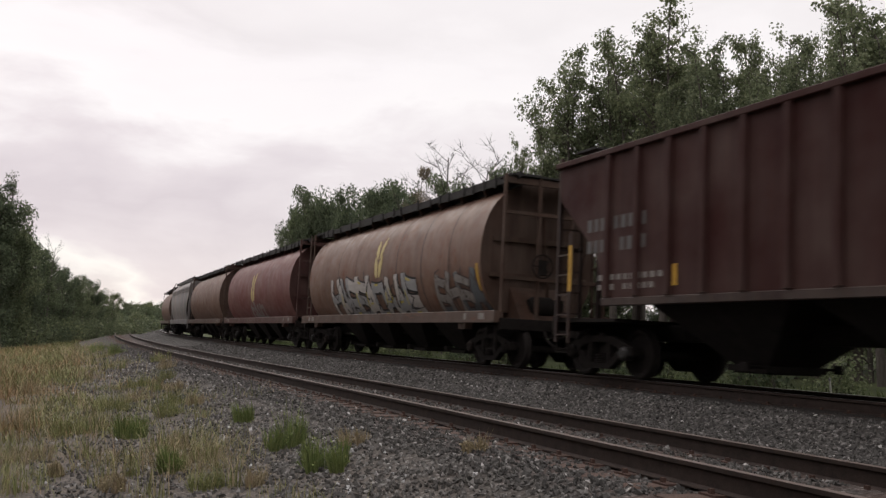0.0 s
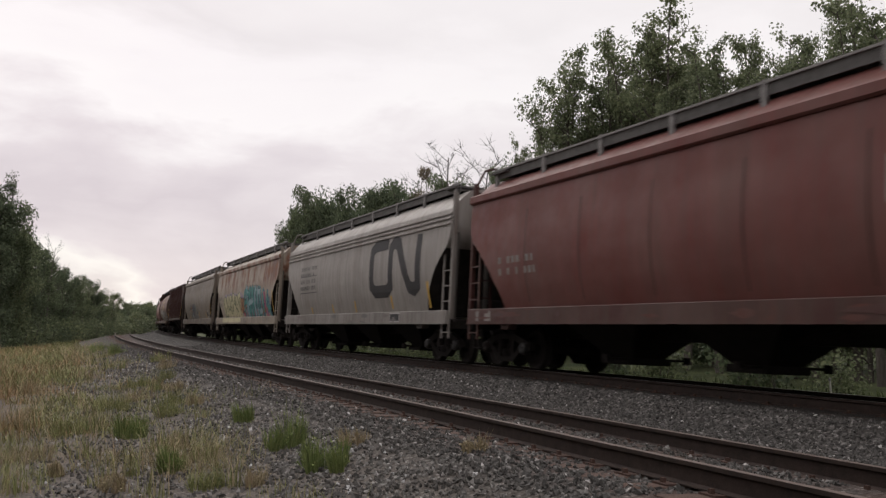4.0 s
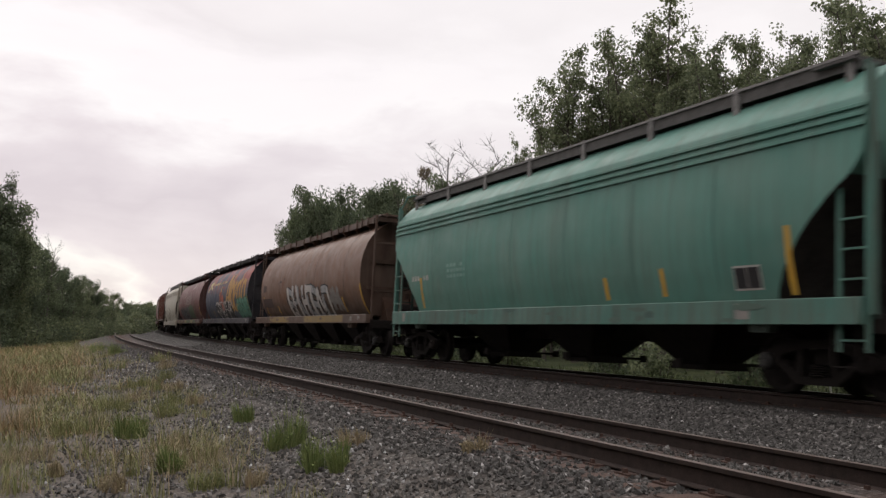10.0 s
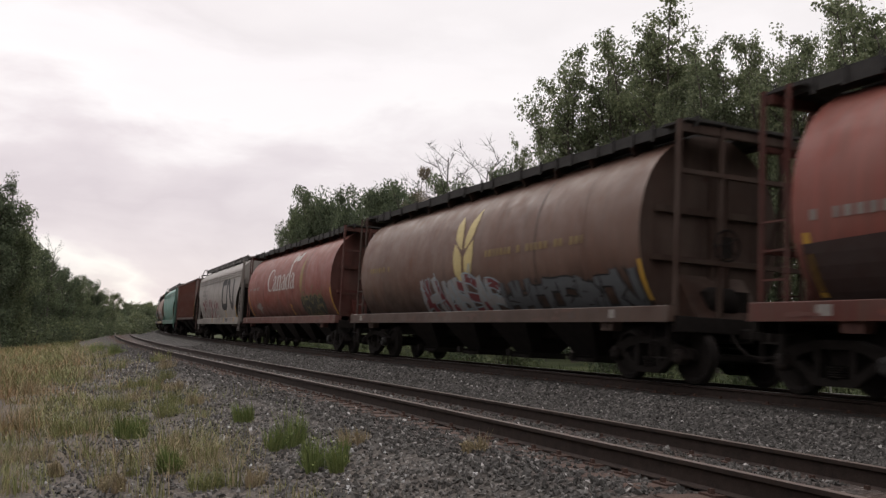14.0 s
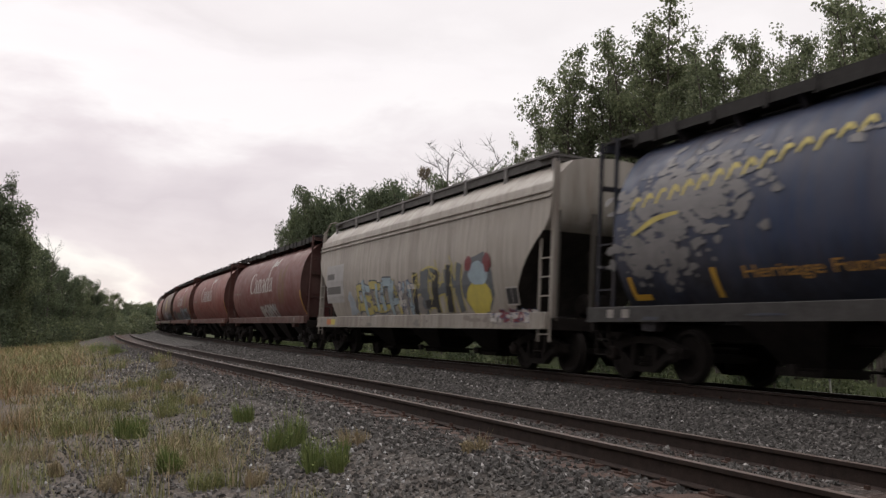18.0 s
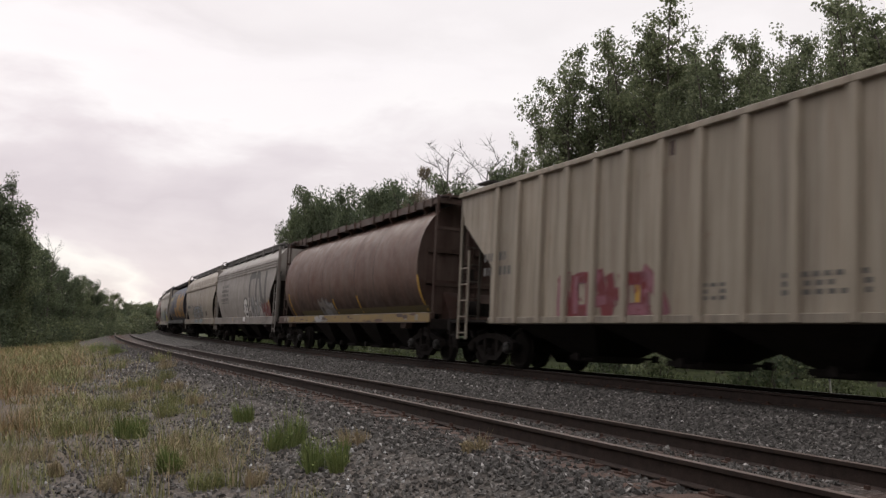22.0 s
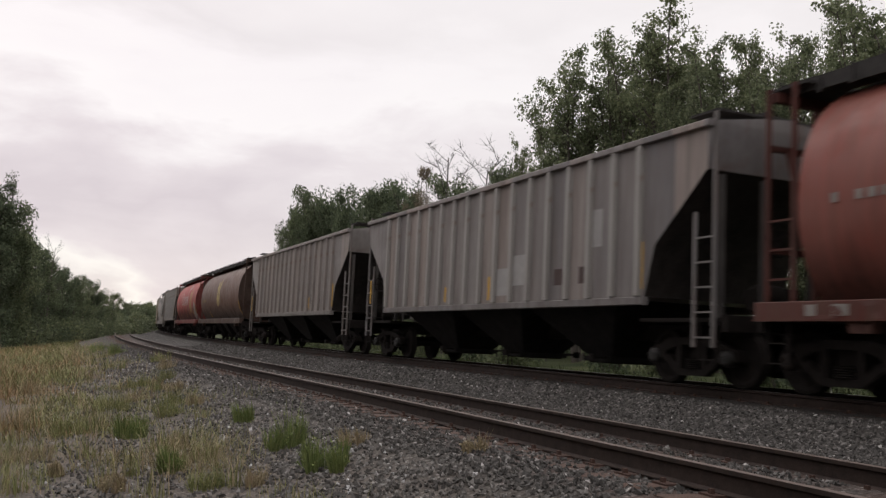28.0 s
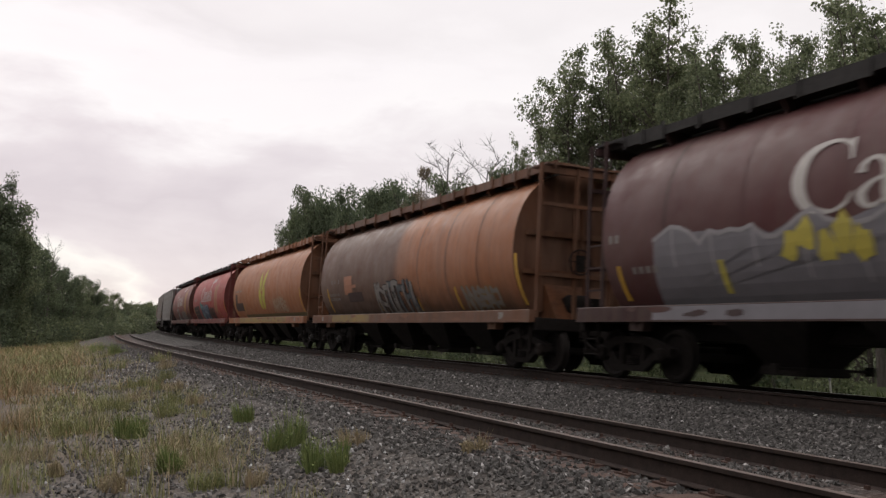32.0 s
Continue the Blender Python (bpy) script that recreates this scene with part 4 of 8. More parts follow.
def P(name, c, **kw):
    PAINT_OF[name] = c
    return cached(("paint", name), lambda: car_paint(name, c, **kw))


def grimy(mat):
    """The same paint on end walls, posts, ladders and brackets, darkened for soot, rust and painted-in shade."""
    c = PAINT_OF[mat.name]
    return cached(("grimy", mat.name), lambda: car_paint(mat.name + " under soot and shade", tuple(x * (0.36 if c[0] > 1.8 * c[1] else 0.22) + 0.006 for x in c), rust=0.2, streak=0.5, grime=(0.016, 0.013, 0.011), rusty=(0.05, 0.02, 0.012), rough=0.75, gloss=0.15))


# soot plus the shade of the end recesses, both in the colour
SLOPE = rough_mat("sooty shaded slope sheet", (0.012, 0.010, 0.009), (0.04, 0.034, 0.03), 3, 0.9)
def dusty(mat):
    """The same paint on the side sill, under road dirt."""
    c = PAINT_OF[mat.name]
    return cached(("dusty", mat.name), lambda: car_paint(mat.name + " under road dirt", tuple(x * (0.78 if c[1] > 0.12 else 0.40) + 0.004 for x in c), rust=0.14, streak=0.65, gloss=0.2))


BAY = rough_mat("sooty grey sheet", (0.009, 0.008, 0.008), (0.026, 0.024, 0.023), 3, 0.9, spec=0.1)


RED = lambda: P("faded maroon-red paint", (0.185, 0.038, 0.026), rust=0.08, streak=0.4)
MAROON = lambda: P("faded maroon paint", (0.125, 0.028, 0.024), rust=0.06)
BROWN = lambda: P("faded brown paint", (0.15, 0.075, 0.047), rust=0.24, streak=0.45)
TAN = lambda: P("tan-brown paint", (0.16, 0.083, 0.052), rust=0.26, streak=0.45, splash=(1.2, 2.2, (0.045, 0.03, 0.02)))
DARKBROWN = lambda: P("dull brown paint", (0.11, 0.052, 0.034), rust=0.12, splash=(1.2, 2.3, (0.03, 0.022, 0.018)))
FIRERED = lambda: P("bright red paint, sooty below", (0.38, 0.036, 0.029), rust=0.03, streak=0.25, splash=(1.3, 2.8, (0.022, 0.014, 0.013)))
CHERRY = lambda: P("cherry red paint", (0.33, 0.036, 0.029), rust=0.05, streak=0.3)
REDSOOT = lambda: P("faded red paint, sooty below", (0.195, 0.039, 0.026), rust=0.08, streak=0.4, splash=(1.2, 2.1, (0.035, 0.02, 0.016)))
FLAMEBLUE = lambda: P("blue paint under faded red", (0.020, 0.034, 0.066), rust=0.0, streak=0.25, blotch=(2.7, 4.6), blotch_c=((0.22, 0.038, 0.03), (0.33, 0.075, 0.05)))
ORANGE = lambda: P("faded orange paint", (0.33, 0.122, 0.045), rust=0.1)
OXIDE = lambda: P("dark oxide-red paint", (0.034, 0.008, 0.0075), rust=0.0, streak=0.25, grime=(0.014, 0.008, 0.008), gloss=0.08)
OXIDE2 = lambda: P("rusty oxide paint", (0.09, 0.026, 0.016), rust=0.2, streak=0.55, panel=0.7, grime=(0.03, 0.018, 0.014), gloss=0.15)
GREY = lambda: P("light grey paint", (0.285, 0.268, 0.248), rust=0.045, streak=0.45, grime=(0.085, 0.07, 0.06))
GREY2 = lambda: P("galvanised grey paint", (0.225, 0.216, 0.216), rust=0.05, streak=0.5, panel=0.5, gloss=0.25)
CREAM = lambda: P("off-white cream paint", (0.41, 0.38, 0.31), rust=0.02, streak=0.35)
DULLTAN = lambda: P("dusty beige-grey paint", (0.172, 0.145, 0.115), rust=0.03, streak=0.35)
RUSTWHITE = lambda: P("rust-stained white paint", (0.33, 0.285, 0.23), rust=0.05, blotch=(2.5, 4.15), streak=0.4)
DINGY = lambda: P("dingy cream paint", (0.33, 0.295, 0.235), rust=0.10, streak=0.6, panel=0.10, grime=(0.10, 0.08, 0.06))
TEAL = lambda: P("sea-green paint", (0.078, 0.225, 0.182), rust=0.02, streak=0.3)
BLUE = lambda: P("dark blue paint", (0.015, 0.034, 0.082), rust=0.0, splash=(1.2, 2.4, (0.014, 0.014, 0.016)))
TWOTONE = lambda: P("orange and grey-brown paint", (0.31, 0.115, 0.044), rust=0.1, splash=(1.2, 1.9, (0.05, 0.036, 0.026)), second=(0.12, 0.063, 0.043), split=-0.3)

# number in the train, place of its middle at 0 s, how far back of its nose the middle lies, kind, paint, label, more
FLEET = [
    (-5, 97.41, 7.70, "cyl", BROWN, "brown cylindrical covered hopper car of the train", {}),
    (-4, 79.11, 8.20, "flow", GREY2, "blue-grey smooth-sided covered hopper car", {}),
    (-3, 61.81, 7.70, "cyl", BROWN, "faded brown cylindrical grain hopper car", {}),
    (-2, 44.01, 7.70, "cyl", MAROON, "maroon cylindrical grain hopper with a pale wheat emblem", {}),
    (-1, 26.24, 7.70, "cyl", BROWN, "faded brown cylindrical hopper with white spray-painted lettering", {}),
    (0, 7.73, 8.40, "flat", OXIDE, "dark oxide-red ribbed covered hopper car", {"nribs": 15}),
    (1, -10.08, 8.30, "flow", DULLTAN, "dusty beige curved-sided hopper with a small graffiti piece", {"ribs": (3.84,)}),
    (2, -28.53, 8.70, "flow", RUSTWHITE, "rust-stained white hopper covered in colourful graffiti", {"ribs": (3.84,)}),
    (3, -46.73, 8.82, "flow", GREY, "light grey hopper with a big dark ribbon emblem", {}),
    (4, -64.17, 8.20, "flow", MAROON, "maroon smooth-sided covered hopper car", {"ribs": (3.84,)}),
    (5, -82.52, 8.50, "flat", OXIDE2, "rusty red ribbed covered hopper car", {"nribs": 17}),
    (6, -100.04, 7.97, "flow", CREAM, "cream-white hopper with black scrawled graffiti", {"sillz": (0.86, 1.2)}),
    (7, -117.89, 7.65, "cyl", MAROON, "maroon cylindrical grain hopper lettered Canada", {}),
    (8, -136.05, 7.70, "cyl", FLAMEBLUE, "blue and orange cylindrical hopper lettered Alberta", {}),
    (9, -154.14, 7.75, "cyl", TAN, "tan-brown cylindrical hopper with big white graffiti letters", {"walk": "rust"}),
    (10, -172.63, 8.32, "flow", TEAL, "sea-green smooth-sided covered hopper car", {}),
    (11, -191.36, 8.87, "flat", OXIDE2, "rusty brown ribbed hopper with a white column emblem", {"nribs": 17}),
    (12, -208.69, 8.15, "flow", GREY, "light grey hopper with dark emblem and red graffiti", {}),
    (13, -226.49, 7.80, "cyl", REDSOOT, "red-brown cylindrical grain hopper lettered Canada", {}),
    (14, -244.46, 7.77, "cyl", DARKBROWN, "dull brown cylindrical hopper with yellow wheat emblem", {}),
    (15, -262.43, 7.84, "cyl", REDSOOT, "faded red cylindrical grain hopper lettered Canada with grey graffiti", {}),
    (16, -280.13, 7.70, "cyl", RED, "faded red cylindrical grain hopper lettered Canada", {}),
    (17, -297.97, 7.70, "cyl", MAROON, "maroon cylindrical grain hopper lettered Canada with small graffiti", {}),
    (18, -316.18, 8.16, "flow", (lambda: P("dusty white paint", (0.345, 0.32, 0.28), rust=0.03, streak=0.45)), "dusty white hopper with yellow, black and blue graffiti", {"ribs": (3.6, 3.72), "sillz": (0.88, 1.22)}),
    (19, -333.85, 8.00, "cyl", BLUE, "dark blue cylindrical hopper with large gold Alberta lettering", {"sill": rough_mat("sooty grey sill", (0.02, 0.019, 0.018), (0.055, 0.052, 0.05), 4, 0.7)}),
    (20, -351.49, 8.27, "flow", (lambda: P("dirty beige-white paint", (0.35, 0.31, 0.255), rust=0.05, streak=0.5)), "dirty beige-white hopper with pale blue graffiti", {"ribs": (3.34,)}),
    (21, -368.28, 7.79, "flow", GREY, "light grey hopper with dark emblem half sprayed over", {}),
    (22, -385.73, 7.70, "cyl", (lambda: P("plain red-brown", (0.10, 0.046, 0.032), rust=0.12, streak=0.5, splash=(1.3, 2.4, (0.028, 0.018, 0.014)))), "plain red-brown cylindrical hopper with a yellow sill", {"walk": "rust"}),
    (23, -403.04, 7.63, "deep", DINGY, "weathered cream ribbed hopper with red graffiti", {"nribs": 12}),
    (24, -419.67, 6.95, "flow", GREY, "light grey hopper with a big dark ribbon emblem", {}),
    (25, -438.75, 8.42, "flat", (lambda: P("weathered warm grey paint", (0.275, 0.247, 0.22), rust=0.09, streak=0.6, panel=0.3, grime=(0.10, 0.08, 0.068), gloss=0.25)), "weathered grey ribbed covered hopper car", {"nribs": 17, "ribmat": P("pale rib grey", (0.31, 0.30, 0.285))}),
    (26, -455.85, 7.60, "cyl", FIRERED, "bright red cylindrical grain hopper lettered Canada with gold wheat", {}),
    (27, -473.78, 7.70, "cyl", DARKBROWN, "dull brown cylindrical hopper with pale wheat emblem", {}),
    (28, -492.33, 8.45, "flat", (lambda: P("pale grey", (0.25, 0.235, 0.225), streak=0.5, panel=0.25, gloss=0.25)), "pale grey ribbed covered hopper car", {"nribs": 17}),
    (29, -510.22, 8.54, "flat", GREY2, "grey ribbed covered hopper with patched panels", {"nribs": 17, "ribmat": P("pale rib grey", (0.31, 0.30, 0.285))}),
    (30, -527.15, 7.70, "cyl", REDSOOT, "faded red cylindrical hopper lettered Canada with yellow wheat", {}),
    (31, -544.76, 7.60, "cyl", CHERRY, "bright red cylindrical hopper lettered Canada with blue graffiti", {}),
    (32, -562.54, 7.64, "cyl", ORANGE, "faded orange cylindrical hopper with yellow wheat emblem", {"walk": "rust"}),
    (33, -580.14, 7.48, "cyl", TWOTONE, "cylindrical hopper half grey-brown and half orange", {"walk": "rust"}),
    (34, -598.10, 7.67, "cyl", (lambda: P("wine", (0.068, 0.015, 0.017), rust=0.04, streak=0.25)), "dark maroon cylindrical hopper lettered Canada over a grey panel", {}),
]
SPEED = 18.9
CARS = {}
MIDS = [row[1] for row in FLEET]
for i, (n, mid, nose, kind, paint, label, more) in enumerate(FLEET):
    ahead = (MIDS[i - 1] - mid) / 2 if i else 8.9
    behind = (mid - MIDS[i + 1]) / 2 if i + 1 < len(FLEET) else 8.9
    spec = dict(n=n, kind=kind, mat=paint(), label=label, ahead=ahead, behind=behind, nose=nose, **more)
    CARS[n] = (build_car(spec), mid, spec)


# ---- painted marks on the cars: a runs back from the nose, z up; they follow the bulge of the side ----
def leaf(cx, cz, length, width, turn, n=7):
    """An outline of a pointed leaf that starts at (cx, cz)."""
    pts = [(length * k / n, width * math.sin(math.pi * (k / n) ** 0.85)) for k in range(n + 1)]
    pts += [(length * k / n, -width * 0.55 * math.sin(math.pi * (k / n) ** 0.85)) for k in range(n - 1, 0, -1)]
    c, s = math.cos(turn), math.sin(turn)
    return [(cx + x * c - y * s, cz + x * s + y * c) for x, y in pts]


def stroke(path, w, round_ends=False):
    """Quads and joints of a thick line."""
    out = []
    for (x0, y0), (x1, y1) in zip(path, path[1:]):
        d = math.hypot(x1 - x0, y1 - y0) or 1
        nx, ny = -(y1 - y0) / d * w / 2, (x1 - x0) / d * w / 2
        out.append([(x0 + nx, y0 + ny), (x0 - nx, y0 - ny), (x1 - nx, y1 - ny), (x1 + nx, y1 + ny)])
    for x, y in path if round_ends else path[1:-1]:
        out.append([(x + w / 2 * math.cos(math.pi * k / 4), y + w / 2 * math.sin(math.pi * k / 4)) for k in range(8)])
    return out


def strip(path, w):
    """A thick line with mitred joints, as quads that share their corners."""
    pts = [Vector(p) for p in path]
    edge = []
    for i, p in enumerate(pts):
        d0 = (p - pts[i - 1]).normalized() if i else (pts[1] - p).normalized()
        d1 = (pts[i + 1] - p).normalized() if i + 1 < len(pts) else d0
        n0, n1 = Vector((-d0.y, d0.x)), Vector((-d1.y, d1.x))
        m = (n0 + n1).normalized()
        m *= w / 2 / max(0.5, m.dot(n0))
        edge.append((tuple(p + m), tuple(p - m)))
    return [[a[0], a[1], b[1], b[0]] for a, b in zip(edge, edge[1:])]


def blob(cx, cz, rx, rz, rnd, n=14, rag=0.25):
    return [(cx + rx * (1 + rnd.uniform(-rag, rag)) * math.cos(2 * math.pi * k / n), cz + rz * (1 + rnd.uniform(-rag, rag)) * math.sin(2 * math.pi * k / n)) for k in range(n)]


def rect(a0, z0, a1, z1):
    return [(a0, z0), (a1, z0), (a1, z1), (a0, z1)]


def words(text, a0, z0, a1, z1, shear=0.0, bold=0.012):
    """Triangles of a word in the built-in font, fitted into a box."""
    cu = bpy.data.curves.new("word", "FONT")
    cu.body, cu.size, cu.shear, cu.offset, cu.resolution_u = text, 1.0, shear, bold, 3
    ob = bpy.data.objects.new("word", cu)
    me = bpy.data.meshes.new_from_object(ob)
    v = [(p.co.x, p.co.y) for p in me.vertices]
    x0, x1, y0, y1 = min(p[0] for p in v), max(p[0] for p in v), min(p[1] for p in v), max(p[1] for p in v)
    f = [[(a0 + (v[i][0] - x0) / (x1 - x0) * (a1 - a0), z0 + (v[i][1] - y0) / (y1 - y0) * (z1 - z0)) for i in p.vertices] for p in me.polygons]
    bpy.data.objects.remove(ob)
    bpy.data.curves.remove(cu)
    bpy.data.meshes.remove(me)
    return f


def decal(n, name, layers, label=""):
    """layers: (material, polygons) from the bottom layer to the top one."""
    car, _, spec = CARS[n]
    k = KINDS[spec["kind"]]
    nose, zs = spec["nose"], spec.get("sillz", k["sill"])[1]
    if name.startswith("graffiti") and spec["kind"] in ("cyl", "flow") and max(z for _, ps in layers for pl in ps for _, z in pl) > zs + 0.2:
        layers = [(m, [[(a, max(z, zs + 0.012)) for a, z in pl] for pl in ps]) for m, ps in layers]
    bm = bmesh.new()
    order, count = bm.faces.layers.int.new("order"), 0
    for li, (mat, polys) in enumerate(layers):
        for pl in polys:
            vs = [bm.verts.new((a, 0, z)) for a, z in pl]
            f = bm.faces.new(vs)
            f.material_index = li
            f[order] = count % 9
            count += 1
    if name == "emblem" and len(layers) == 1:
        bmesh.ops.remove_doubles(bm, verts=bm.verts[:], dist=1e-4)
    big = [f for f in bm.faces if len(f.verts) > 4]
    bmesh.ops.triangulate(bm, faces=big)
    z = 0.9
    while z < 4.4:
        bmesh.ops.bisect_plane(bm, geom=bm.verts[:] + bm.edges[:] + bm.faces[:], plane_co=(0, 0, z), plane_no=(0, 0, 1))
        z += 0.17 if spec["kind"] in ("cyl", "flow") else 1.2
    if spec["kind"] in ("cyl", "flow"):
        bmesh.ops.bisect_plane(bm, geom=bm.verts[:] + bm.edges[:] + bm.faces[:], plane_co=(0, 0, zs + 0.003), plane_no=(0, 0, 1))
        bmesh.ops.split_edges(bm, edges=[e for e in bm.edges if all(abs(v.co.z - zs - 0.003) < 1e-4 for v in e.verts)])
    for f in bm.faces:
        for v in f.verts:
            v.tag = False
    for f in bm.faces:
        on_sill = sum(v.co.z for v in f.verts) / len(f.verts) < zs
        for v in f.verts:
            if not v.tag:
                v.tag = True
                zz = v.co.z
                low = spec["kind"] in ("cyl", "flow") and on_sill
                y = 1.553 if low else k["side"](zz) + 0.010 if spec["kind"] == "cyl" else k["side"](zz) + 0.006
                v.co = (nose - v.co.x, y + 0.004 * f.material_index + 0.0004 * f[order], zz)
    bm.normal_update()
    flip = [f for f in bm.faces if f.normal.y < 0]
    bmesh.ops.reverse_faces(bm, faces=flip)
    me = bpy.data.meshes.new(name)
    bm.to_mesh(me)
    bm.free()
    for mat, _ in layers:
        me.materials.append(mat)
    return part(name, me, None, car, label)


def C(name, c, worn=0.35):
    return cached(("decal", name), lambda: decal_paint(name, c, worn))


INK = C("black spray paint", (0.02, 0.019, 0.02), 0.15)
GOLD = C("faded gold paint", (0.42, 0.23, 0.06), 0.3)
STRAW = C("pale wheat-yellow paint", (0.50, 0.40, 0.17), 0.3)
LIME = C("yellow-green paint", (0.42, 0.38, 0.06), 0.3)
SILVER = C("silver spray paint", (0.30, 0.30, 0.30), 0.3)
ICE = C("pale blue spray paint", (0.28, 0.36, 0.40), 0.35)
PINK = C("pink spray paint", (0.42, 0.10, 0.16), 0.35)
WINE = C("dark red spray paint", (0.16, 0.025, 0.03), 0.3)
ACID = C("yellow spray paint", (0.50, 0.42, 0.08), 0.35)
AQUA = C("turquoise spray paint", (0.06, 0.24, 0.22), 0.3)
NAVY = C("dark blue spray paint", (0.025, 0.05, 0.14), 0.3)
FERN = C("green spray paint", (0.08, 0.17, 0.06), 0.35)
SLATE = C("slate-grey spray paint", (0.10, 0.11, 0.12), 0.35)
FADED = C("faded stencil paint", (0.10, 0.095, 0.09), 0.5)
GHOST = C("washed-out white paint", (0.24, 0.22, 0.20), 0.6)
RUST = C("orange rust stain", (0.22, 0.085, 0.03), 0.4)
BROWNOUT = C("dark brown patch paint", (0.055, 0.03, 0.026), 0.3)
FLAME = C("faded orange-red paint", (0.36, 0.10, 0.06), 0.35)
PANELGREY = C("light grey patch paint", (0.34, 0.33, 0.32), 0.3)
OCHRE = C("ochre sill paint", (0.235, 0.155, 0.045), 0.55)


def graffiti(n, a0, z0, a1, z1, fills, outline=INK, letters=5, seed=0, back=None, shine=None, label="spray-painted graffiti letters"):
    """A row of fat irregular letter-like shapes with dark outlines."""
    rnd = random.Random(n * 31 + seed)
    cap = lambda ps: [[(a, min(max(z, 1.0), 4.2)) for a, z in p] for p in ps]
    letters = max(2, round(letters * 1.5))
    w = (a1 - a0) / letters
    soft = (n + seed) % 3 == 1
    h = z1 - z0
    for i in range(letters):
        dark, light, glint, cloud, dark_over = [], [[] for _ in fills], [], [], []
        cx = a0 + w * (i + 0.5)
        top, bot = z1 - rnd.uniform(0, 0.16) * h, z0 + rnd.uniform(0, 0.08) * h
        lean = rnd.uniform(-0.12, 0.12) * h
        bars = rnd.choice([[((-0.38, 0), (-0.3, 1)), ((0.36, 0), (0.3, 1)), ((-0.4, 0.5), (0.4, 0.58))],
                           [((-0.36, 0), (-0.36, 1)), ((-0.36, 0.95), (0.42, 0.8)), ((-0.36, 0.5), (0.36, 0.42)), ((-0.3, 0.06), (0.44, 0.1))],
                           [((-0.4, 0), (-0.1, 1)), ((-0.1, 1), (0.42, 0)), ((-0.25, 0.32), (0.3, 0.36))],
                           [((-0.38, 0), (-0.32, 1)), ((-0.32, 1), (0.36, 0)), ((0.36, 0), (0.38, 1))],
                           [((-0.36, 0.08), (-0.36, 0.92)), ((-0.36, 0.92), (0.38, 0.9)), ((0.38, 0.9), (0.38, 0.1)), ((0.38, 0.1), (-0.36, 0.08))]])
        for (x0, y0), (x1, y1) in bars:
            p = (cx + x0 * w * 1.2 + lean * (y0 - 0.5), bot + (top - bot) * (0.08 + 0.84 * y0))
            q = (cx + x1 * w * 1.2 + lean * (y1 - 0.5), bot + (top - bot) * (0.08 + 0.84 * y1))
            t = min(w * 1.15, h) * rnd.uniform(0.24, 0.36)
            d = Vector((q[0] - p[0], q[1] - p[1])).normalized() * t * 0.4
            p, q = (p[0] - d.x, p[1] - d.y), (q[0] + d.x, q[1] + d.y)
            b = rnd.uniform(-0.1, 0.1)
            m = ((p[0] + q[0]) / 2 + (q[1] - p[1]) * b, (p[1] + q[1]) / 2 - (q[0] - p[0]) * b)
            bend = [p, ((p[0] + m[0]) / 2 + (m[0] - (p[0] + q[0]) / 2) * 0.25, (p[1] + m[1]) / 2 + (m[1] - (p[1] + q[1]) / 2) * 0.25), m, ((q[0] + m[0]) / 2 + (m[0] - (p[0] + q[0]) / 2) * 0.25, (q[1] + m[1]) / 2 + (m[1] - (p[1] + q[1]) / 2) * 0.25), q]
            dark += stroke(bend, t * 1.36, soft)
            light[rnd.randrange(len(fills))] += stroke(bend, t, soft)
            if shine and rnd.random() < 0.5:
                glint += stroke([(p[0] * 0.7 + q[0] * 0.3, p[1] * 0.7 + q[1] * 0.3 + t * 0.2), (p[0] * 0.4 + q[0] * 0.6, p[1] * 0.4 + q[1] * 0.6 + t * 0.2)], t * 0.2)
        for _ in range(4):
            fx, fy = rnd.uniform(-0.45, 0.45), rnd.uniform(0.1, 0.95)
            e = (cx + fx * w, bot + (top - bot) * fy)
            dark_over += stroke([e, (e[0] + rnd.uniform(-0.25, 0.25) * w, e[1] + rnd.uniform(-0.2, 0.2) * h), (e[0] + rnd.uniform(-0.4, 0.4) * w, e[1] + rnd.uniform(-0.3, 0.3) * h)], min(w, h) * 0.05, True)
        if back:
            cloud.append(blob(cx, (z0 + z1) / 2, w * 0.72, h * 0.56, rnd, 12, 0.22))
        layers = ([(back, cap(cloud))] if back else []) + [(outline, cap(dark))] + [(m, cap(l)) for m, l in zip(fills, light) if l] + [(outline, cap(dark_over))] + ([(shine, cap(glint))] if shine and glint else [])
        decal(n, "graffiti_letter", layers, label)


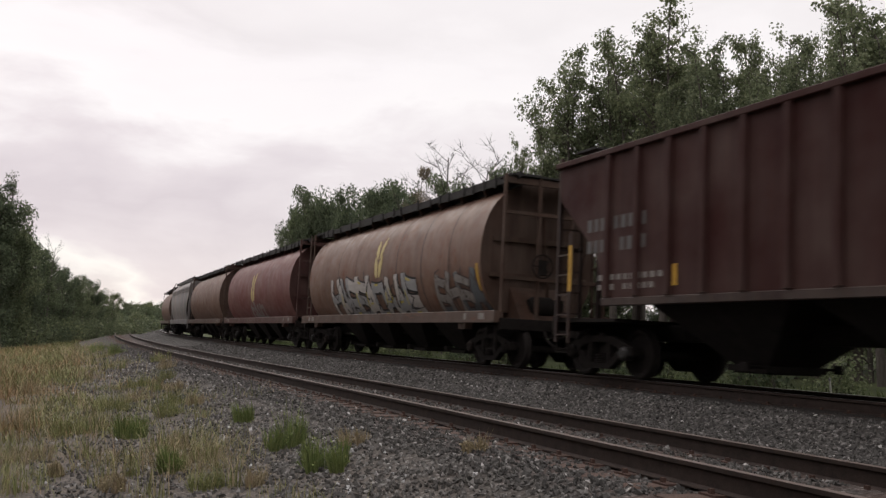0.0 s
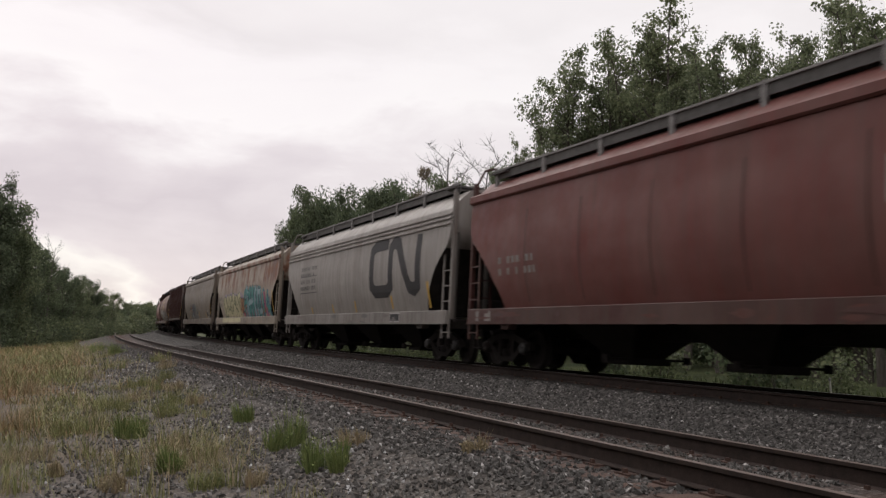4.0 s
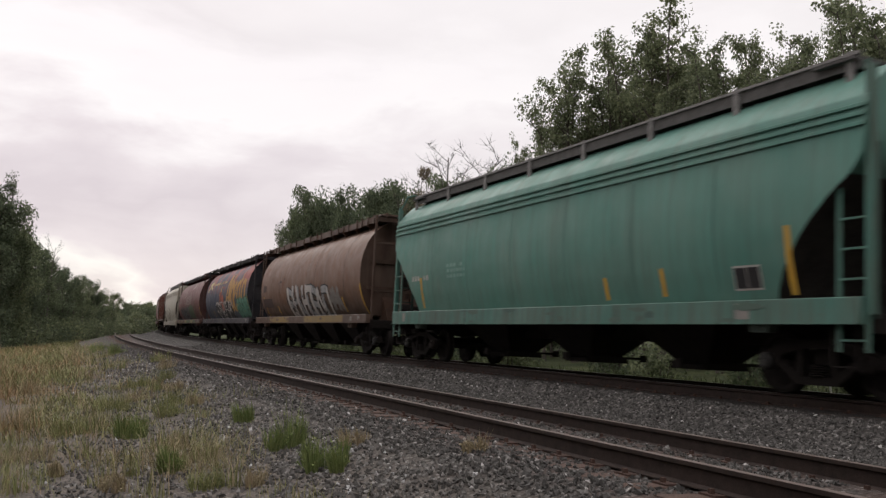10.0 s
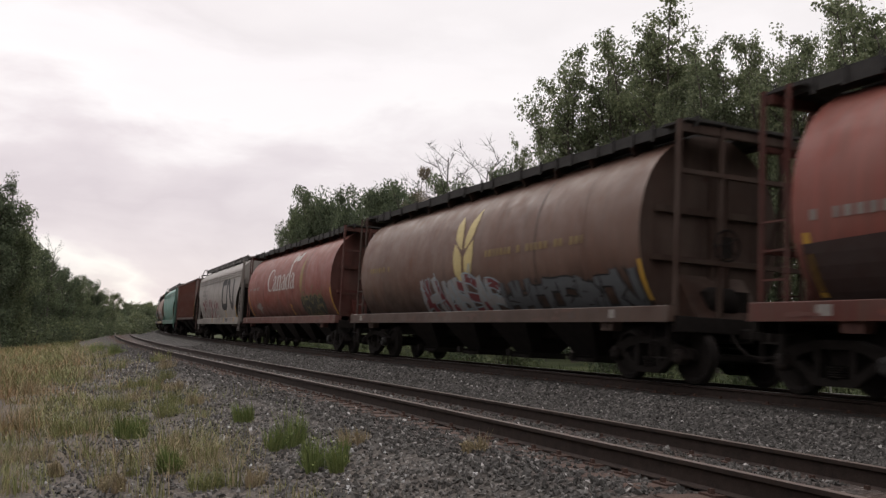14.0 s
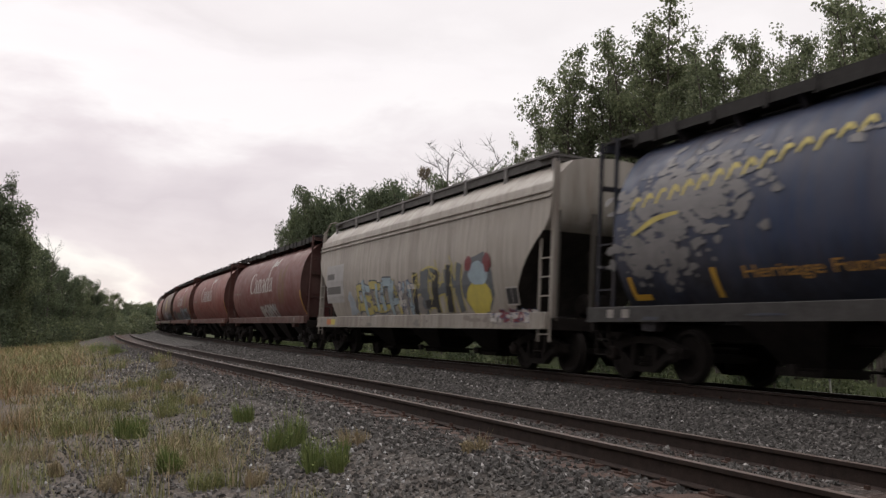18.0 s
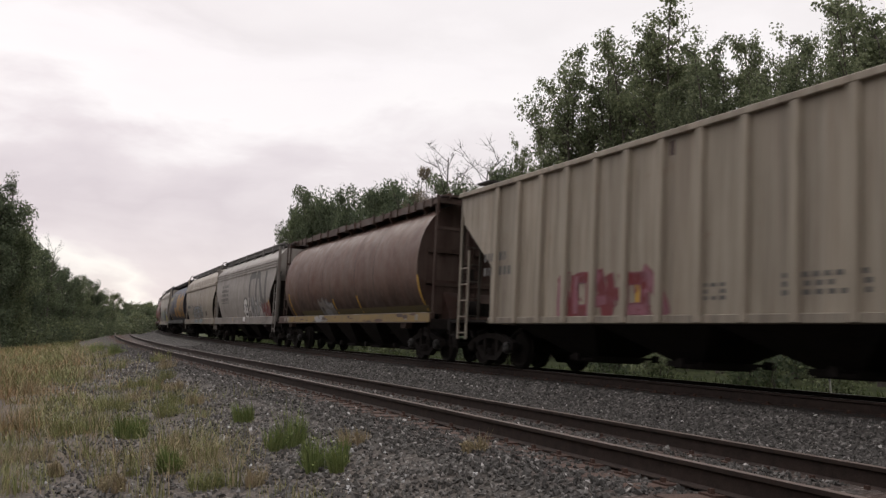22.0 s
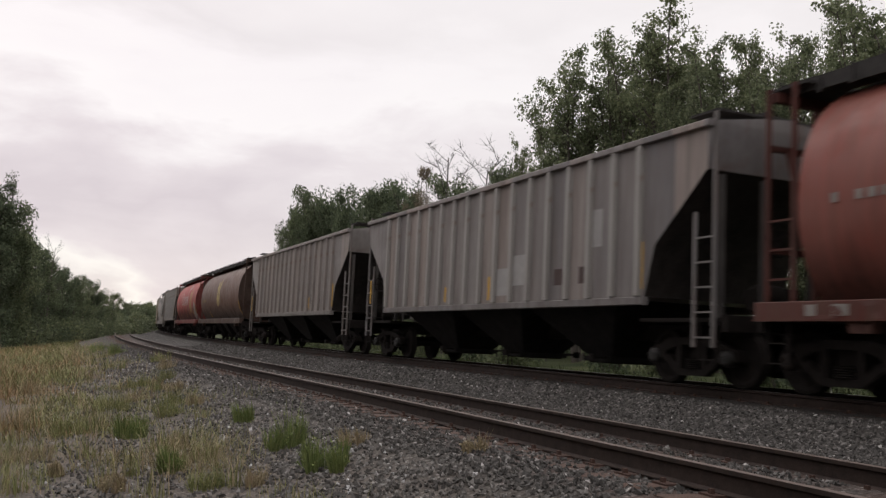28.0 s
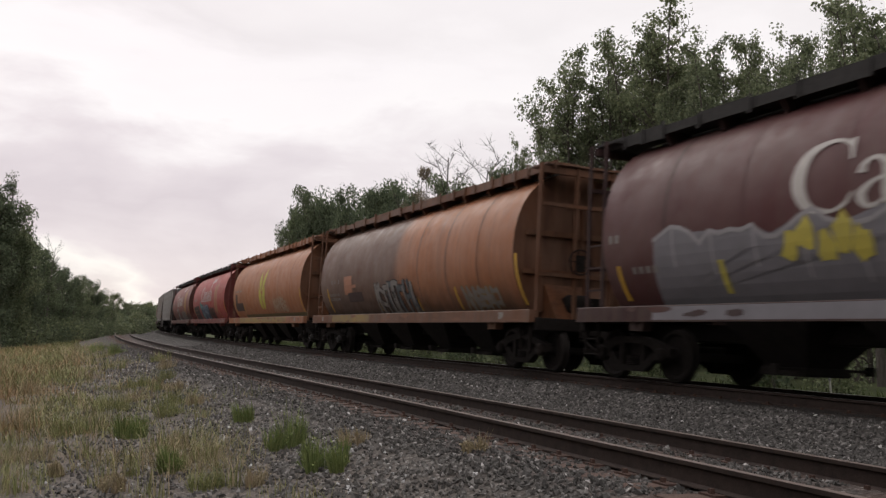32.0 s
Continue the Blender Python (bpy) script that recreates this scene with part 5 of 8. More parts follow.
def bubbles(n, a0, z0, a1, z1, fill, outline, halo, count, seed, label):
    """Rounded overlapping bubble letters: a halo, a fill and curling outlines."""
    rnd = random.Random(n * 19 + seed)
    w, h = (a1 - a0) / count, z1 - z0
    for i in range(count):
        cx = a0 + w * (i + 0.5)
        top = h * rnd.uniform(0.42, 0.56)
        edge = blob(cx, z0 + h * 0.5, w * 0.72, top, rnd, 18, 0.09)
        edge = [(a, max(z, z0)) for a, z in edge]
        lines = stroke(edge[1:9], 0.05, True)
        for _ in range(4):
            p = [(cx + rnd.uniform(-0.35, 0.35) * w, z0 + h * rnd.uniform(0.1, 0.8))]
            t = rnd.uniform(0, 6.28)
            for _k in range(4):
                t += rnd.uniform(-0.9, 0.9)
                p.append((p[-1][0] + 0.17 * math.cos(t), max(z0 + 0.02, p[-1][1] + 0.17 * math.sin(t))))
            lines += stroke(p, rnd.uniform(0.025, 0.075), True)
        shade = [[(a, max(z, z0)) for a, z in blob(cx + rnd.uniform(-0.2, 0.2) * w, z0 + h * rnd.uniform(0.3, 0.6), w * 0.12, h * 0.14, rnd, 8, 0.4)]]
        layers = [(fill, [edge]), (outline, lines + shade)]
        if halo:
            layers.insert(0, (halo, [[(a, max(z, z0)) for a, z in blob(cx + 0.25 * w, z0 + h * 0.6, w * 0.7, h * 0.5, rnd, 14, 0.2)]]))
        decal(n, "graffiti_letter", layers, label)


def haze(n, a0, z0, a1, z1, mats, count, seed, label):
    """Overlapping ragged puffs of spray."""
    rnd = random.Random(n * 23 + seed)
    layers = [(m, []) for m in mats]
    for _ in range(count):
        layers[rnd.randrange(len(mats))][1].append([(a, max(z, z0)) for a, z in blob(rnd.uniform(a0, a1), rnd.uniform(z0, z1), rnd.uniform(0.12, 0.4), rnd.uniform(0.06, 0.24), rnd, 12, 0.5)])
    decal(n, "graffiti", [l for l in layers if l[1]], label)["kind"] = "stuff"


def scrawl(n, a0, z0, a1, z1, mat, seed=0, width=0.06, loops=6):
    rnd = random.Random(n * 17 + seed)
    polys = []
    for i in range(loops):
        cx = a0 + (a1 - a0) * (i + 0.5) / loops
        wl, hl = (a1 - a0) / loops * rnd.uniform(0.55, 0.95), (z1 - z0) * rnd.uniform(0.2, 0.48)
        cz, turn, t0 = z0 + (z1 - z0) * rnd.uniform(0.32, 0.68), rnd.uniform(-0.5, 0.5), rnd.uniform(0, 6.28)
        path = []
        for k in range(15):
            t = t0 + k * 0.45
            path.append((cx + wl * math.cos(t) * (1 - 0.02 * k) + turn * hl * math.sin(t), cz + hl * math.sin(t) * (1 - 0.025 * k)))
        polys += stroke(path, width * rnd.uniform(0.7, 1.2), True)
    decal(n, "graffiti", [(mat, polys)], "thin scrawled spray-paint tag")


def ribbon(n, a0, z0, a1, z1, mat):
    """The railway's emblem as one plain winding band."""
    pts = [(0.37, 0.96), (0.12, 0.95), (0.035, 0.85), (0.035, 0.16), (0.11, 0.045), (0.36, 0.045), (0.44, 0.14), (0.44, 0.86), (0.50, 0.955), (0.58, 0.90), (0.80, 0.09), (0.88, 0.03), (0.955, 0.11), (0.965, 1.0)]
    decal(n, "emblem", [(mat, strip([(a0 + x * (a1 - a0), z0 + y * (z1 - z0)) for x, y in pts], 0.092 * (a1 - a0)))], "railway emblem, one winding painted band")


def stencil(n, a0, z0, a1, z1, mat, rows=2, boxed=False, seed=0):
    """Unreadable stencilled lines as plain bars."""
    rnd = random.Random(n * 13 + seed)
    polys = []
    h = (z1 - z0) / (rows * 1.7)
    for r in range(rows):
        z = z1 - (r + 0.2) * (z1 - z0) / rows - h
        a = a0
        while a < a1 - 0.04:
            w = rnd.uniform(0.10, 0.16) * max(0.8, min(1.6, h * 4))
            polys.append(rect(a, z, min(a + w, a1), z + h))
            a += w + 0.085 + (0.2 if rnd.random() < 0.18 else 0)
    if boxed:
        for z in (z0 - 0.07, (z0 + z1) / 2 + 0.06):
            polys.append(rect(a0 - 0.1, z, a1 + 0.1, z + 0.035))
    decal(n, "stencil_mark", [(mat, polys)])["kind"] = "stuff"


def tape(n, *places):
    """Upright strips of yellow reflective tape: (a, bottom, top)."""
    for a, z0, z1 in places:
        decal(n, "reflector_strip", [(YELLOW, [rect(a - 0.055, z0, a + 0.055, z1)])], "worn yellow reflective strip")


def placard(n, a0, z0, a1, z1):
    m = 0.03
    decal(n, "placard", [(WHITE, [rect(a0 - m, z0 - m, a1 + m, z1 + m)]), (INK, [rect(a0, z0, (a0 + a1) / 2 - 0.01, z1), rect((a0 + a1) / 2 + 0.01, z0, a1, z1)])], "small black two-panel placard")


def wheat(n, a, z, h, mat, spread=1.0):
    """A wheat ear: two pairs of blunt blades that part along a bare stalk."""
    w = h * 0.62 * spread
    right = [[(0.05, 0.44), (0.06, 0.62), (0.16, 0.80), (0.40, 1.0), (0.44, 0.82), (0.38, 0.64), (0.22, 0.50)], [(0.05, 0.02), (0.05, 0.34), (0.20, 0.46), (0.40, 0.56), (0.42, 0.34), (0.34, 0.12), (0.16, 0.0)]]
    left = [[(-0.05, 0.44), (-0.06, 0.62), (-0.12, 0.78), (-0.30, 0.94), (-0.42, 0.80), (-0.38, 0.62), (-0.22, 0.50)], [(-0.05, 0.02), (-0.05, 0.34), (-0.20, 0.46), (-0.38, 0.54), (-0.42, 0.34), (-0.36, 0.12), (-0.16, 0.0)]]
    decal(n, "wheat_emblem", [(mat, [[(a + x * w, z + y * h) for x, y in p] for p in right + left])], "painted wheat-ear emblem")


def wheat_veins(n, a, z, h, mat):
    """The same ear drawn in lines only."""
    polys = pen([(a, z, 0.05), (a + 0.04 * h, z + 0.5 * h, 0.07), (a + 0.06 * h, z + h, 0.03)])
    for y, r in ((0.12, 0.42), (0.34, 0.40), (0.56, 0.32)):
        for sg in (-1, 1):
            polys += pen([(a + 0.02 * h, z + y * h, 0.08), (a + sg * 0.14 * h, z + (y + 0.10) * h, 0.07), (a + sg * 0.27 * h, z + (y + 0.17) * h, 0.06), (a + sg * 0.30 * h, z + (y + r) * h, 0.03)])
    decal(n, "wheat_emblem", [(mat, polys)], "line-drawn wheat-ear emblem")


def pen(points, steps=5):
    """A smooth stroke through (x, z, width) points, as quads."""
    pts = [Vector(q) for q in points]
    pts = [2 * pts[0] - pts[1]] + pts + [2 * pts[-1] - pts[-2]]
    way = []
    for k in range(1, len(pts) - 2):
        a, b, c, d = pts[k - 1:k + 3]
        for s in range(steps):
            f = s / steps
            way.append(0.5 * (2 * b + (c - a) * f + (2 * a - 5 * b + 4 * c - d) * f * f + (3 * b - a - 3 * c + d) * f ** 3))
    way.append(pts[-2])
    edge = []
    for k, q in enumerate(way):
        d = (way[min(k + 1, len(way) - 1)] - way[max(k - 1, 0)]).to_2d().normalized()
        m = Vector((-d.y, d.x)) * max(q.z, 0.01) / 2
        edge.append((tuple(q.to_2d() + m), tuple(q.to_2d() - m)))
    return [[a[0], a[1], b[1], b[0]] for a, b in zip(edge, edge[1:])]


# strokes of a bookish roman and of a broad-pen hand: (x, z, width) in letter heights
ROMAN = {
    "C": (0.80, [[(0.74, 0.72, 0.03), (0.70, 0.90, 0.05), (0.48, 0.985, 0.05), (0.20, 0.86, 0.12), (0.09, 0.5, 0.165), (0.20, 0.14, 0.12), (0.48, 0.015, 0.05), (0.68, 0.09, 0.045), (0.77, 0.24, 0.02)], [(0.745, 0.68, 0.035), (0.735, 0.97, 0.05)]]),
    "a": (0.54, [[(0.07, 0.46, 0.10), (0.10, 0.57, 0.07), (0.22, 0.64, 0.05), (0.34, 0.56, 0.09), (0.37, 0.42, 0.115), (0.37, 0.14, 0.115), (0.43, 0.02, 0.07), (0.54, 0.06, 0.02)], [(0.36, 0.39, 0.03), (0.18, 0.31, 0.06), (0.07, 0.17, 0.11), (0.13, 0.03, 0.07), (0.25, 0.03, 0.05), (0.36, 0.13, 0.03)]]),
    "n": (0.68, [[(0.01, 0.58, 0.03), (0.12, 0.64, 0.05)], [(0.145, 0.66, 0.11), (0.145, 0.02, 0.11)], [(0.02, 0.02, 0.045), (0.27, 0.02, 0.045)], [(0.16, 0.48, 0.03), (0.28, 0.62, 0.06), (0.42, 0.61, 0.09), (0.49, 0.45, 0.115), (0.49, 0.02, 0.11)], [(0.37, 0.02, 0.045), (0.62, 0.02, 0.045)]]),
    "d": (0.62, [[(0.40, 0.56, 0.03), (0.24, 0.64, 0.05), (0.09, 0.50, 0.10), (0.06, 0.30, 0.13), (0.12, 0.08, 0.10), (0.26, 0.01, 0.05), (0.40, 0.12, 0.03)], [(0.30, 1.0, 0.03), (0.42, 1.04, 0.045)], [(0.44, 1.06, 0.11), (0.44, 0.06, 0.11)], [(0.45, 0.03, 0.06), (0.58, 0.04, 0.03)]]),
}
BROADPEN = [[(0, 0, 0.10), (0.11, 0.35, 0.10), (0.29, 0.75, 0.09), (0.52, 1.02, 0.05)], [(0.50, 1.0, 0.08), (0.46, 0.6, 0.12), (0.49, 0.0, 0.12)], [(0.13, 0.27, 0.05), (0.47, 0.34, 0.06)],
            [(0.74, 1.0, 0.07), (0.64, 0.5, 0.13), (0.68, 0.0, 0.13)], [(0.93, 0.98, 0.07), (0.82, 0.4, 0.12), (0.86, 0.02, 0.12)], [(0.84, 0.40, 0.08), (1.0, 0.60, 0.12), (1.17, 0.46, 0.14), (1.14, 0.12, 0.12), (0.98, 0.0, 0.09), (0.85, 0.08, 0.08)],
            [(1.28, 0.28, 0.07), (1.54, 0.42, 0.08), (1.52, 0.58, 0.09), (1.38, 0.61, 0.10), (1.27, 0.40, 0.13), (1.30, 0.10, 0.12), (1.46, 0.0, 0.09), (1.64, 0.14, 0.06)], [(1.70, 0.62, 0.10), (1.77, 0.45, 0.12), (1.77, 0.0, 0.12)], [(1.77, 0.42, 0.07), (1.89, 0.60, 0.11), (2.0, 0.56, 0.10)],
            [(2.20, 0.92, 0.08), (2.13, 0.3, 0.12), (2.2, 0.02, 0.11), (2.33, 0.07, 0.06)], [(2.0, 0.60, 0.07), (2.36, 0.67, 0.08)], [(2.82, 0.56, 0.09), (2.58, 0.62, 0.10), (2.44, 0.36, 0.14), (2.50, 0.06, 0.12), (2.66, 0.0, 0.09), (2.82, 0.2, 0.07)], [(2.90, 0.66, 0.12), (2.85, 0.14, 0.13), (2.94, 0.0, 0.08)]]


def roman(n, text, a0, z0, a1, z1, mat, label):
    """A word in the bookish roman, letter by letter, fitted into a box."""
    total = sum(ROMAN[c][0] for c in text)
    k, h, at = (a1 - a0) / total, z1 - z0, a0
    for c in text:
        decal(n, "letter", [(mat, [[(at + x * k, z0 + z * h) for x, z in q] for s in ROMAN[c][1] for q in pen([(x, z, w * 1.12) for x, z, w in s], 4)])], label)
        at += ROMAN[c][0] * k


def province(n, a0, z0, a1, z1, mat):
    """The broad-pen word Alberta, letter by letter, fitted into a box."""
    tall = lambda z: z * 1.18 if z <= 0.66 else 0.779 + (z - 0.66) * 0.65
    for first, last in ((0, 3), (3, 4), (4, 6), (6, 7), (7, 9), (9, 11), (11, 13)):
        polys = [[(a0 + x / 2.95 * (a1 - a0), z0 + z * (z1 - z0)) for x, z in q] for s in BROADPEN[first:last] for q in pen([(x, tall(z), w * 1.3) for x, z, w in s])]
        decal(n, "letter", [(mat, polys)], "gold letter of the word Alberta")


def country(n, shift=0.0, mat=WHITE):
    roman(n, "Canada", 4.95 + shift, 2.42, 9.95 + shift, 3.40, mat, "white letter of the word Canada")
    x = 8.85 + shift
    mark = [[(x, 3.50), (x + 0.24, 3.50), (x + 0.34, 3.88), (x + 0.10, 3.86)], [(x + 0.82, 3.54), (x + 1.08, 3.56), (x + 1.18, 3.90), (x + 0.92, 3.88)]]
    mark += [leaf(x + 0.58, 3.56, 0.31, 0.11, radians(w)) for w in (38, 85, 132)] + stroke([(x + 0.57, 3.5), (x + 0.59, 3.6)], 0.04)
    decal(n, "flag_mark", [(mat, mark)], "small flag mark")


def sill_paint(n, mat, bits):
    for a, b in bits:
        decal(n, "sill_paint", [(mat, [rect(a, 1.03, b, 1.26)])], "patchy painted side sill")


def flakes(a0, z0, a1, z1, count, seed):
    """Many ragged flakes of paint, thicker towards the middle of a box."""
    rnd = random.Random(seed)
    out = []
    for _ in range(count):
        x, y = rnd.gauss(0, 0.24), rnd.gauss(0, 0.24)
        r = rnd.uniform(0.02, 0.10)
        out.append(blob((a0 + a1) / 2 + x * (a1 - a0), (z0 + z1) / 2 + y * (z1 - z0), r * 1.5, r * 0.9, rnd, 7, 0.55))
    return out


# car by car, from the head of the visible train to its tail
wheat(-2, 7.4, 2.0, 1.5, STRAW)
graffiti(-2, 6.6, 1.1, 9.4, 1.9, [GHOST], WINE, 3, label="pale graffiti scribble")
wheat(-1, 8.0, 2.35, 1.25, STRAW)
graffiti(-1, 3.3, 1.05, 10.9, 2.5, [WHITE, SILVER], INK, 6, shine=ACID, label="white and black graffiti letters with yellow glints")
graffiti(-1, 12.3, 1.1, 14.9, 2.4, [SLATE, GHOST], BROWNOUT, 3, 4, label="grey painted-over graffiti patch")
tape(-1, (14.8, 1.4, 2.4))
stencil(0, 1.6, 2.2, 3.4, 3.0, FADED, 2)
stencil(0, 2.0, 1.55, 4.0, 1.9, GHOST, 2)
ribbon(0, 11.6, 2.85, 13.5, 3.7, GHOST)
stencil(0, 11.4, 2.45, 13.6, 2.62, GHOST, 1)
stencil(0, 11.0, 1.6, 14.2, 1.9, FADED, 2, seed=3)
tape(0, (14.8, 1.55, 2.55), (1.0, 1.6, 2.5), (4.2, 1.6, 1.95), (12.0, 1.6, 2.0))
PURPLE = C("dull purple spray", (0.10, 0.075, 0.12))
haze(1, 4.0, 1.36, 8.9, 1.75, [SLATE, GHOST], 16, 2, "dark overspray round the graffiti")
bubbles(1, 4.0, 1.34, 5.3, 2.12, C("sand spray paint", (0.33, 0.27, 0.20), 0.4), INK, None, 2, 1, "sand-coloured bubble graffiti letters")
bubbles(1, 5.0, 1.7, 5.6, 2.2, C("orange spray paint", (0.42, 0.14, 0.05), 0.4), INK, None, 1, 4, "orange graffiti letter")
bubbles(1, 5.4, 1.34, 6.2, 2.15, ICE, INK, None, 1, 2, "pale blue graffiti letter")
bubbles(1, 6.0, 1.5, 6.8, 2.3, PURPLE, INK, None, 1, 3, "dark purple graffiti letter")
bubbles(1, 6.5, 1.36, 7.8, 2.35, C("blue-grey spray paint", (0.115, 0.14, 0.15), 0.3), SLATE, None, 2, 5, "blue-grey bubble graffiti letters")
graffiti(1, 7.8, 1.4, 8.7, 1.9, [SLATE, GHOST], SLATE, 1, 6, label="small grey graffiti tail")
decal(1, "emblem", [(GHOST, [rect(11.2 - 0.38 * math.sqrt(1 - (k / 5) ** 2), 3.2 + k * 0.085, 11.2 + 0.38 * math.sqrt(1 - (k / 5) ** 2), 3.24 + k * 0.085) for k in range(-4, 5)] + [rect(10.85, 2.45, 11.55, 2.72)])], "pale striped round emblem")
tape(1, (3.9, 1.36, 1.77), (7.15, 1.32, 1.82), (9.55, 1.33, 1.8), (13.2, 1.34, 1.77), (15.4, 1.36, 2.2))
placard(1, 13.7, 1.45, 14.3, 1.77)
stencil(1, 2.4, 1.8, 3.6, 2.15, GHOST, 2)
stencil(1, 11.0, 1.45, 12.6, 1.52, GHOST, 1, seed=2)
bubbles(2, 3.2, 1.33, 8.3, 2.55, C("pale cream spray paint", (0.50, 0.455, 0.28), 0.4), C("olive-green outline paint", (0.085, 0.115, 0.06), 0.3), C("lilac spray paint", (0.30, 0.245, 0.33), 0.5), 6, 1, "pale yellow bubble graffiti with green outlines and lilac edges")
bubbles(2, 8.3, 1.5, 9.7, 2.35, C("burnt orange spray paint", (0.36, 0.16, 0.07), 0.4), BROWNOUT, C("lilac spray paint", (0.30, 0.245, 0.33), 0.5), 2, 2, "burnt orange graffiti cloud")
graffiti(2, 9.4, 1.32, 13.4, 2.75, [AQUA, ICE, AQUA], C("dark teal outline paint", (0.02, 0.06, 0.075)), 4, 2, back=C("dull teal paint", (0.1, 0.2, 0.2)), shine=ICE, label="turquoise and pale blue graffiti letters")
bubbles(2, 9.0, 1.3, 12.6, 1.7, PINK, C("lilac spray paint", (0.30, 0.245, 0.33), 0.5), None, 4, 3, "pink graffiti patch along the sill")
decal(2, "sill_paint", [(C("pale cream spray paint", (0.50, 0.455, 0.28), 0.4), [rect(3.1, 1.05, 8.6, 1.29)])], "sill sprayed pale yellow")
graffiti(2, 13.2, 1.2, 15.4, 2.5, [RUST, AQUA, PINK], NAVY, 2, 5, label="orange and turquoise graffiti shapes")
tape(2, (15.9, 1.5, 2.45), (6.2, 1.4, 1.9), (11.2, 1.4, 1.95))
stencil(2, 1.2, 1.85, 2.5, 2.6, FADED, 2)
for n, dx in ((3, 0.0), (12, -0.6), (21, -1.0), (24, -1.75)):
    ribbon(n, 11.05 + dx, 1.87, 15.1 + dx, 3.42, INK if n != 21 else FADED)
    stencil(n, 2.9 + dx, 2.2, 5.0 + dx, 3.2, FADED, 4, True)
tape(3, (15.6, 1.4, 2.1), (12.8, 1.42, 1.8), (6.9, 1.36, 1.66), (9.4, 1.36, 1.72), (4.2, 1.36, 1.6))
placard(3, 13.0, 1.06, 13.7, 1.26)
stencil(4, 1.6, 2.0, 3.2, 2.5, GHOST, 2)
ribbon(4, 11.8, 2.4, 13.6, 3.1, GHOST)
stencil(5, 1.4, 2.1, 3.0, 2.9, FADED, 2)
decal(5, "patch_panel", [(FADED, [rect(9.9, 1.6, 10.6, 3.9)])], "dark repainted panel")
scrawl(6, 4.2, 0.95, 8.5, 2.55, INK, 1, 0.055, 9)
decal(6, "patch_panel", [(FADED, [rect(1.05, 2.5, 1.95, 2.85), rect(1.05, 1.9, 2.4, 2.3)])], "dark overpainted number panels")
placard(6, 14.3, 1.42, 14.8, 1.68)
for a, z0, z1 in ((9.5, 1.32, 1.78), (12.0, 1.32, 1.8), (14.85, 1.36, 2.28)):
    decal(6, "reflector_strip", [(RUST, [rect(a - 0.05, z0, a + 0.05, z1)])], "dirty orange reflective strip")
country(7, 0.0, C("worn white lettering", (0.36, 0.29, 0.25), 0.75))
graffiti(7, 2.4, 1.1, 7.7, 2.3, [SLATE, INK], C("grey-blue outline paint", (0.12, 0.15, 0.17)), 6, label="black and green graffiti letters")
haze(7, 7.8, 1.4, 10.8, 2.2, [C("dull green spray paint", (0.055, 0.095, 0.045), 0.5), C("light green spray paint", (0.085, 0.13, 0.065), 0.5)], 80, 3, "green sprayed graffiti cloud")
haze(7, 11.0, 1.45, 12.6, 2.5, [C("brown rust scab", (0.11, 0.05, 0.03)), C("ochre rust scab", (0.125, 0.048, 0.03), 0.5)], 16, 5, "brown rust patches")
stencil(7, 1.2, 2.5, 2.6, 2.75, GHOST, 1)
tape(7, (14.8, 1.42, 2.3))
sill_paint(7, C("dull green spray paint", (0.055, 0.095, 0.045), 0.5), [(7.7, 9.7), (11.7, 13.2)])
sill_paint(7, C("dull lime sill paint", (0.22, 0.19, 0.075), 0.5), [(1.5, 2.1), (3.4, 3.9), (6.0, 7.2), (9.8, 11.6)])
rr = random.Random(8)
haze(8, 6.0, 2.0, 7.6, 3.4, [C("faded red patch paint", (0.24, 0.045, 0.035), 0.4)], 10, 7, "faded red patches on the side")
province(8, 8.55, 1.75, 14.4, 3.72, GOLD)
stencil(8, 3.0, 3.25, 8.2, 3.5, STRAW, 1)
decal(8, "emblem", [(STRAW, stroke([(1.2, 3.0), (2.6, 3.5), (1.6, 3.45), (2.9, 3.1)], 0.16))], "gold tag")
bubbles(8, 4.6, 1.30, 10.2, 2.2, INK, WHITE, WHITE, 6, 4, "black bubble graffiti letters edged in white")
haze(8, 4.6, 1.04, 10.4, 1.26, [SLATE, WHITE, INK, PINK], 26, 4, "graffiti running over the sill")
bubbles(8, 11.9, 1.31, 14.9, 2.35, C("mint spray paint", (0.10, 0.26, 0.185)), C("dark green outline paint", (0.03, 0.07, 0.045), 0.2), C("dark green outline paint", (0.03, 0.07, 0.045), 0.2), 4, 3, "mint green bubble graffiti")
decal(8, "emblem", [(GOLD, [leaf(6.6, 2.3, 0.9, 0.3, radians(90)), leaf(6.4, 2.3, 0.7, 0.2, radians(120))]), (FLAME, [blob(7.2, 2.2, 0.5, 0.5, rr)])], "yellow and red flame mark")
tape(8, (15.0, 1.43, 2.35), (3.3, 1.4, 1.8))
graffiti(9, 5.6, 1.05, 11.3, 2.55, [SILVER, WHITE], INK, 5, label="silver graffiti letters with black outlines")
graffiti(9, 11.3, 1.45, 12.8, 2.3, [GHOST], GHOST, 2, 6, label="washed-out grey graffiti")
decal(9, "patch_panel", [(BROWNOUT, [rect(1.0, 2.4, 1.6, 2.7), rect(0.8, 1.7, 2.6, 2.1)])], "dark brown overpainted panel")
wb9 = random.Random(90)
decal(9, "paint_patch", [(BROWNOUT, [rect(5.2, 1.75, 5.75, 2.1), blob(4.3, 2.75, 0.16, 0.05, wb9), blob(4.9, 2.85, 0.08, 0.06, wb9), blob(3.8, 2.7, 0.06, 0.05, wb9)])], "small dark touch-up patches")
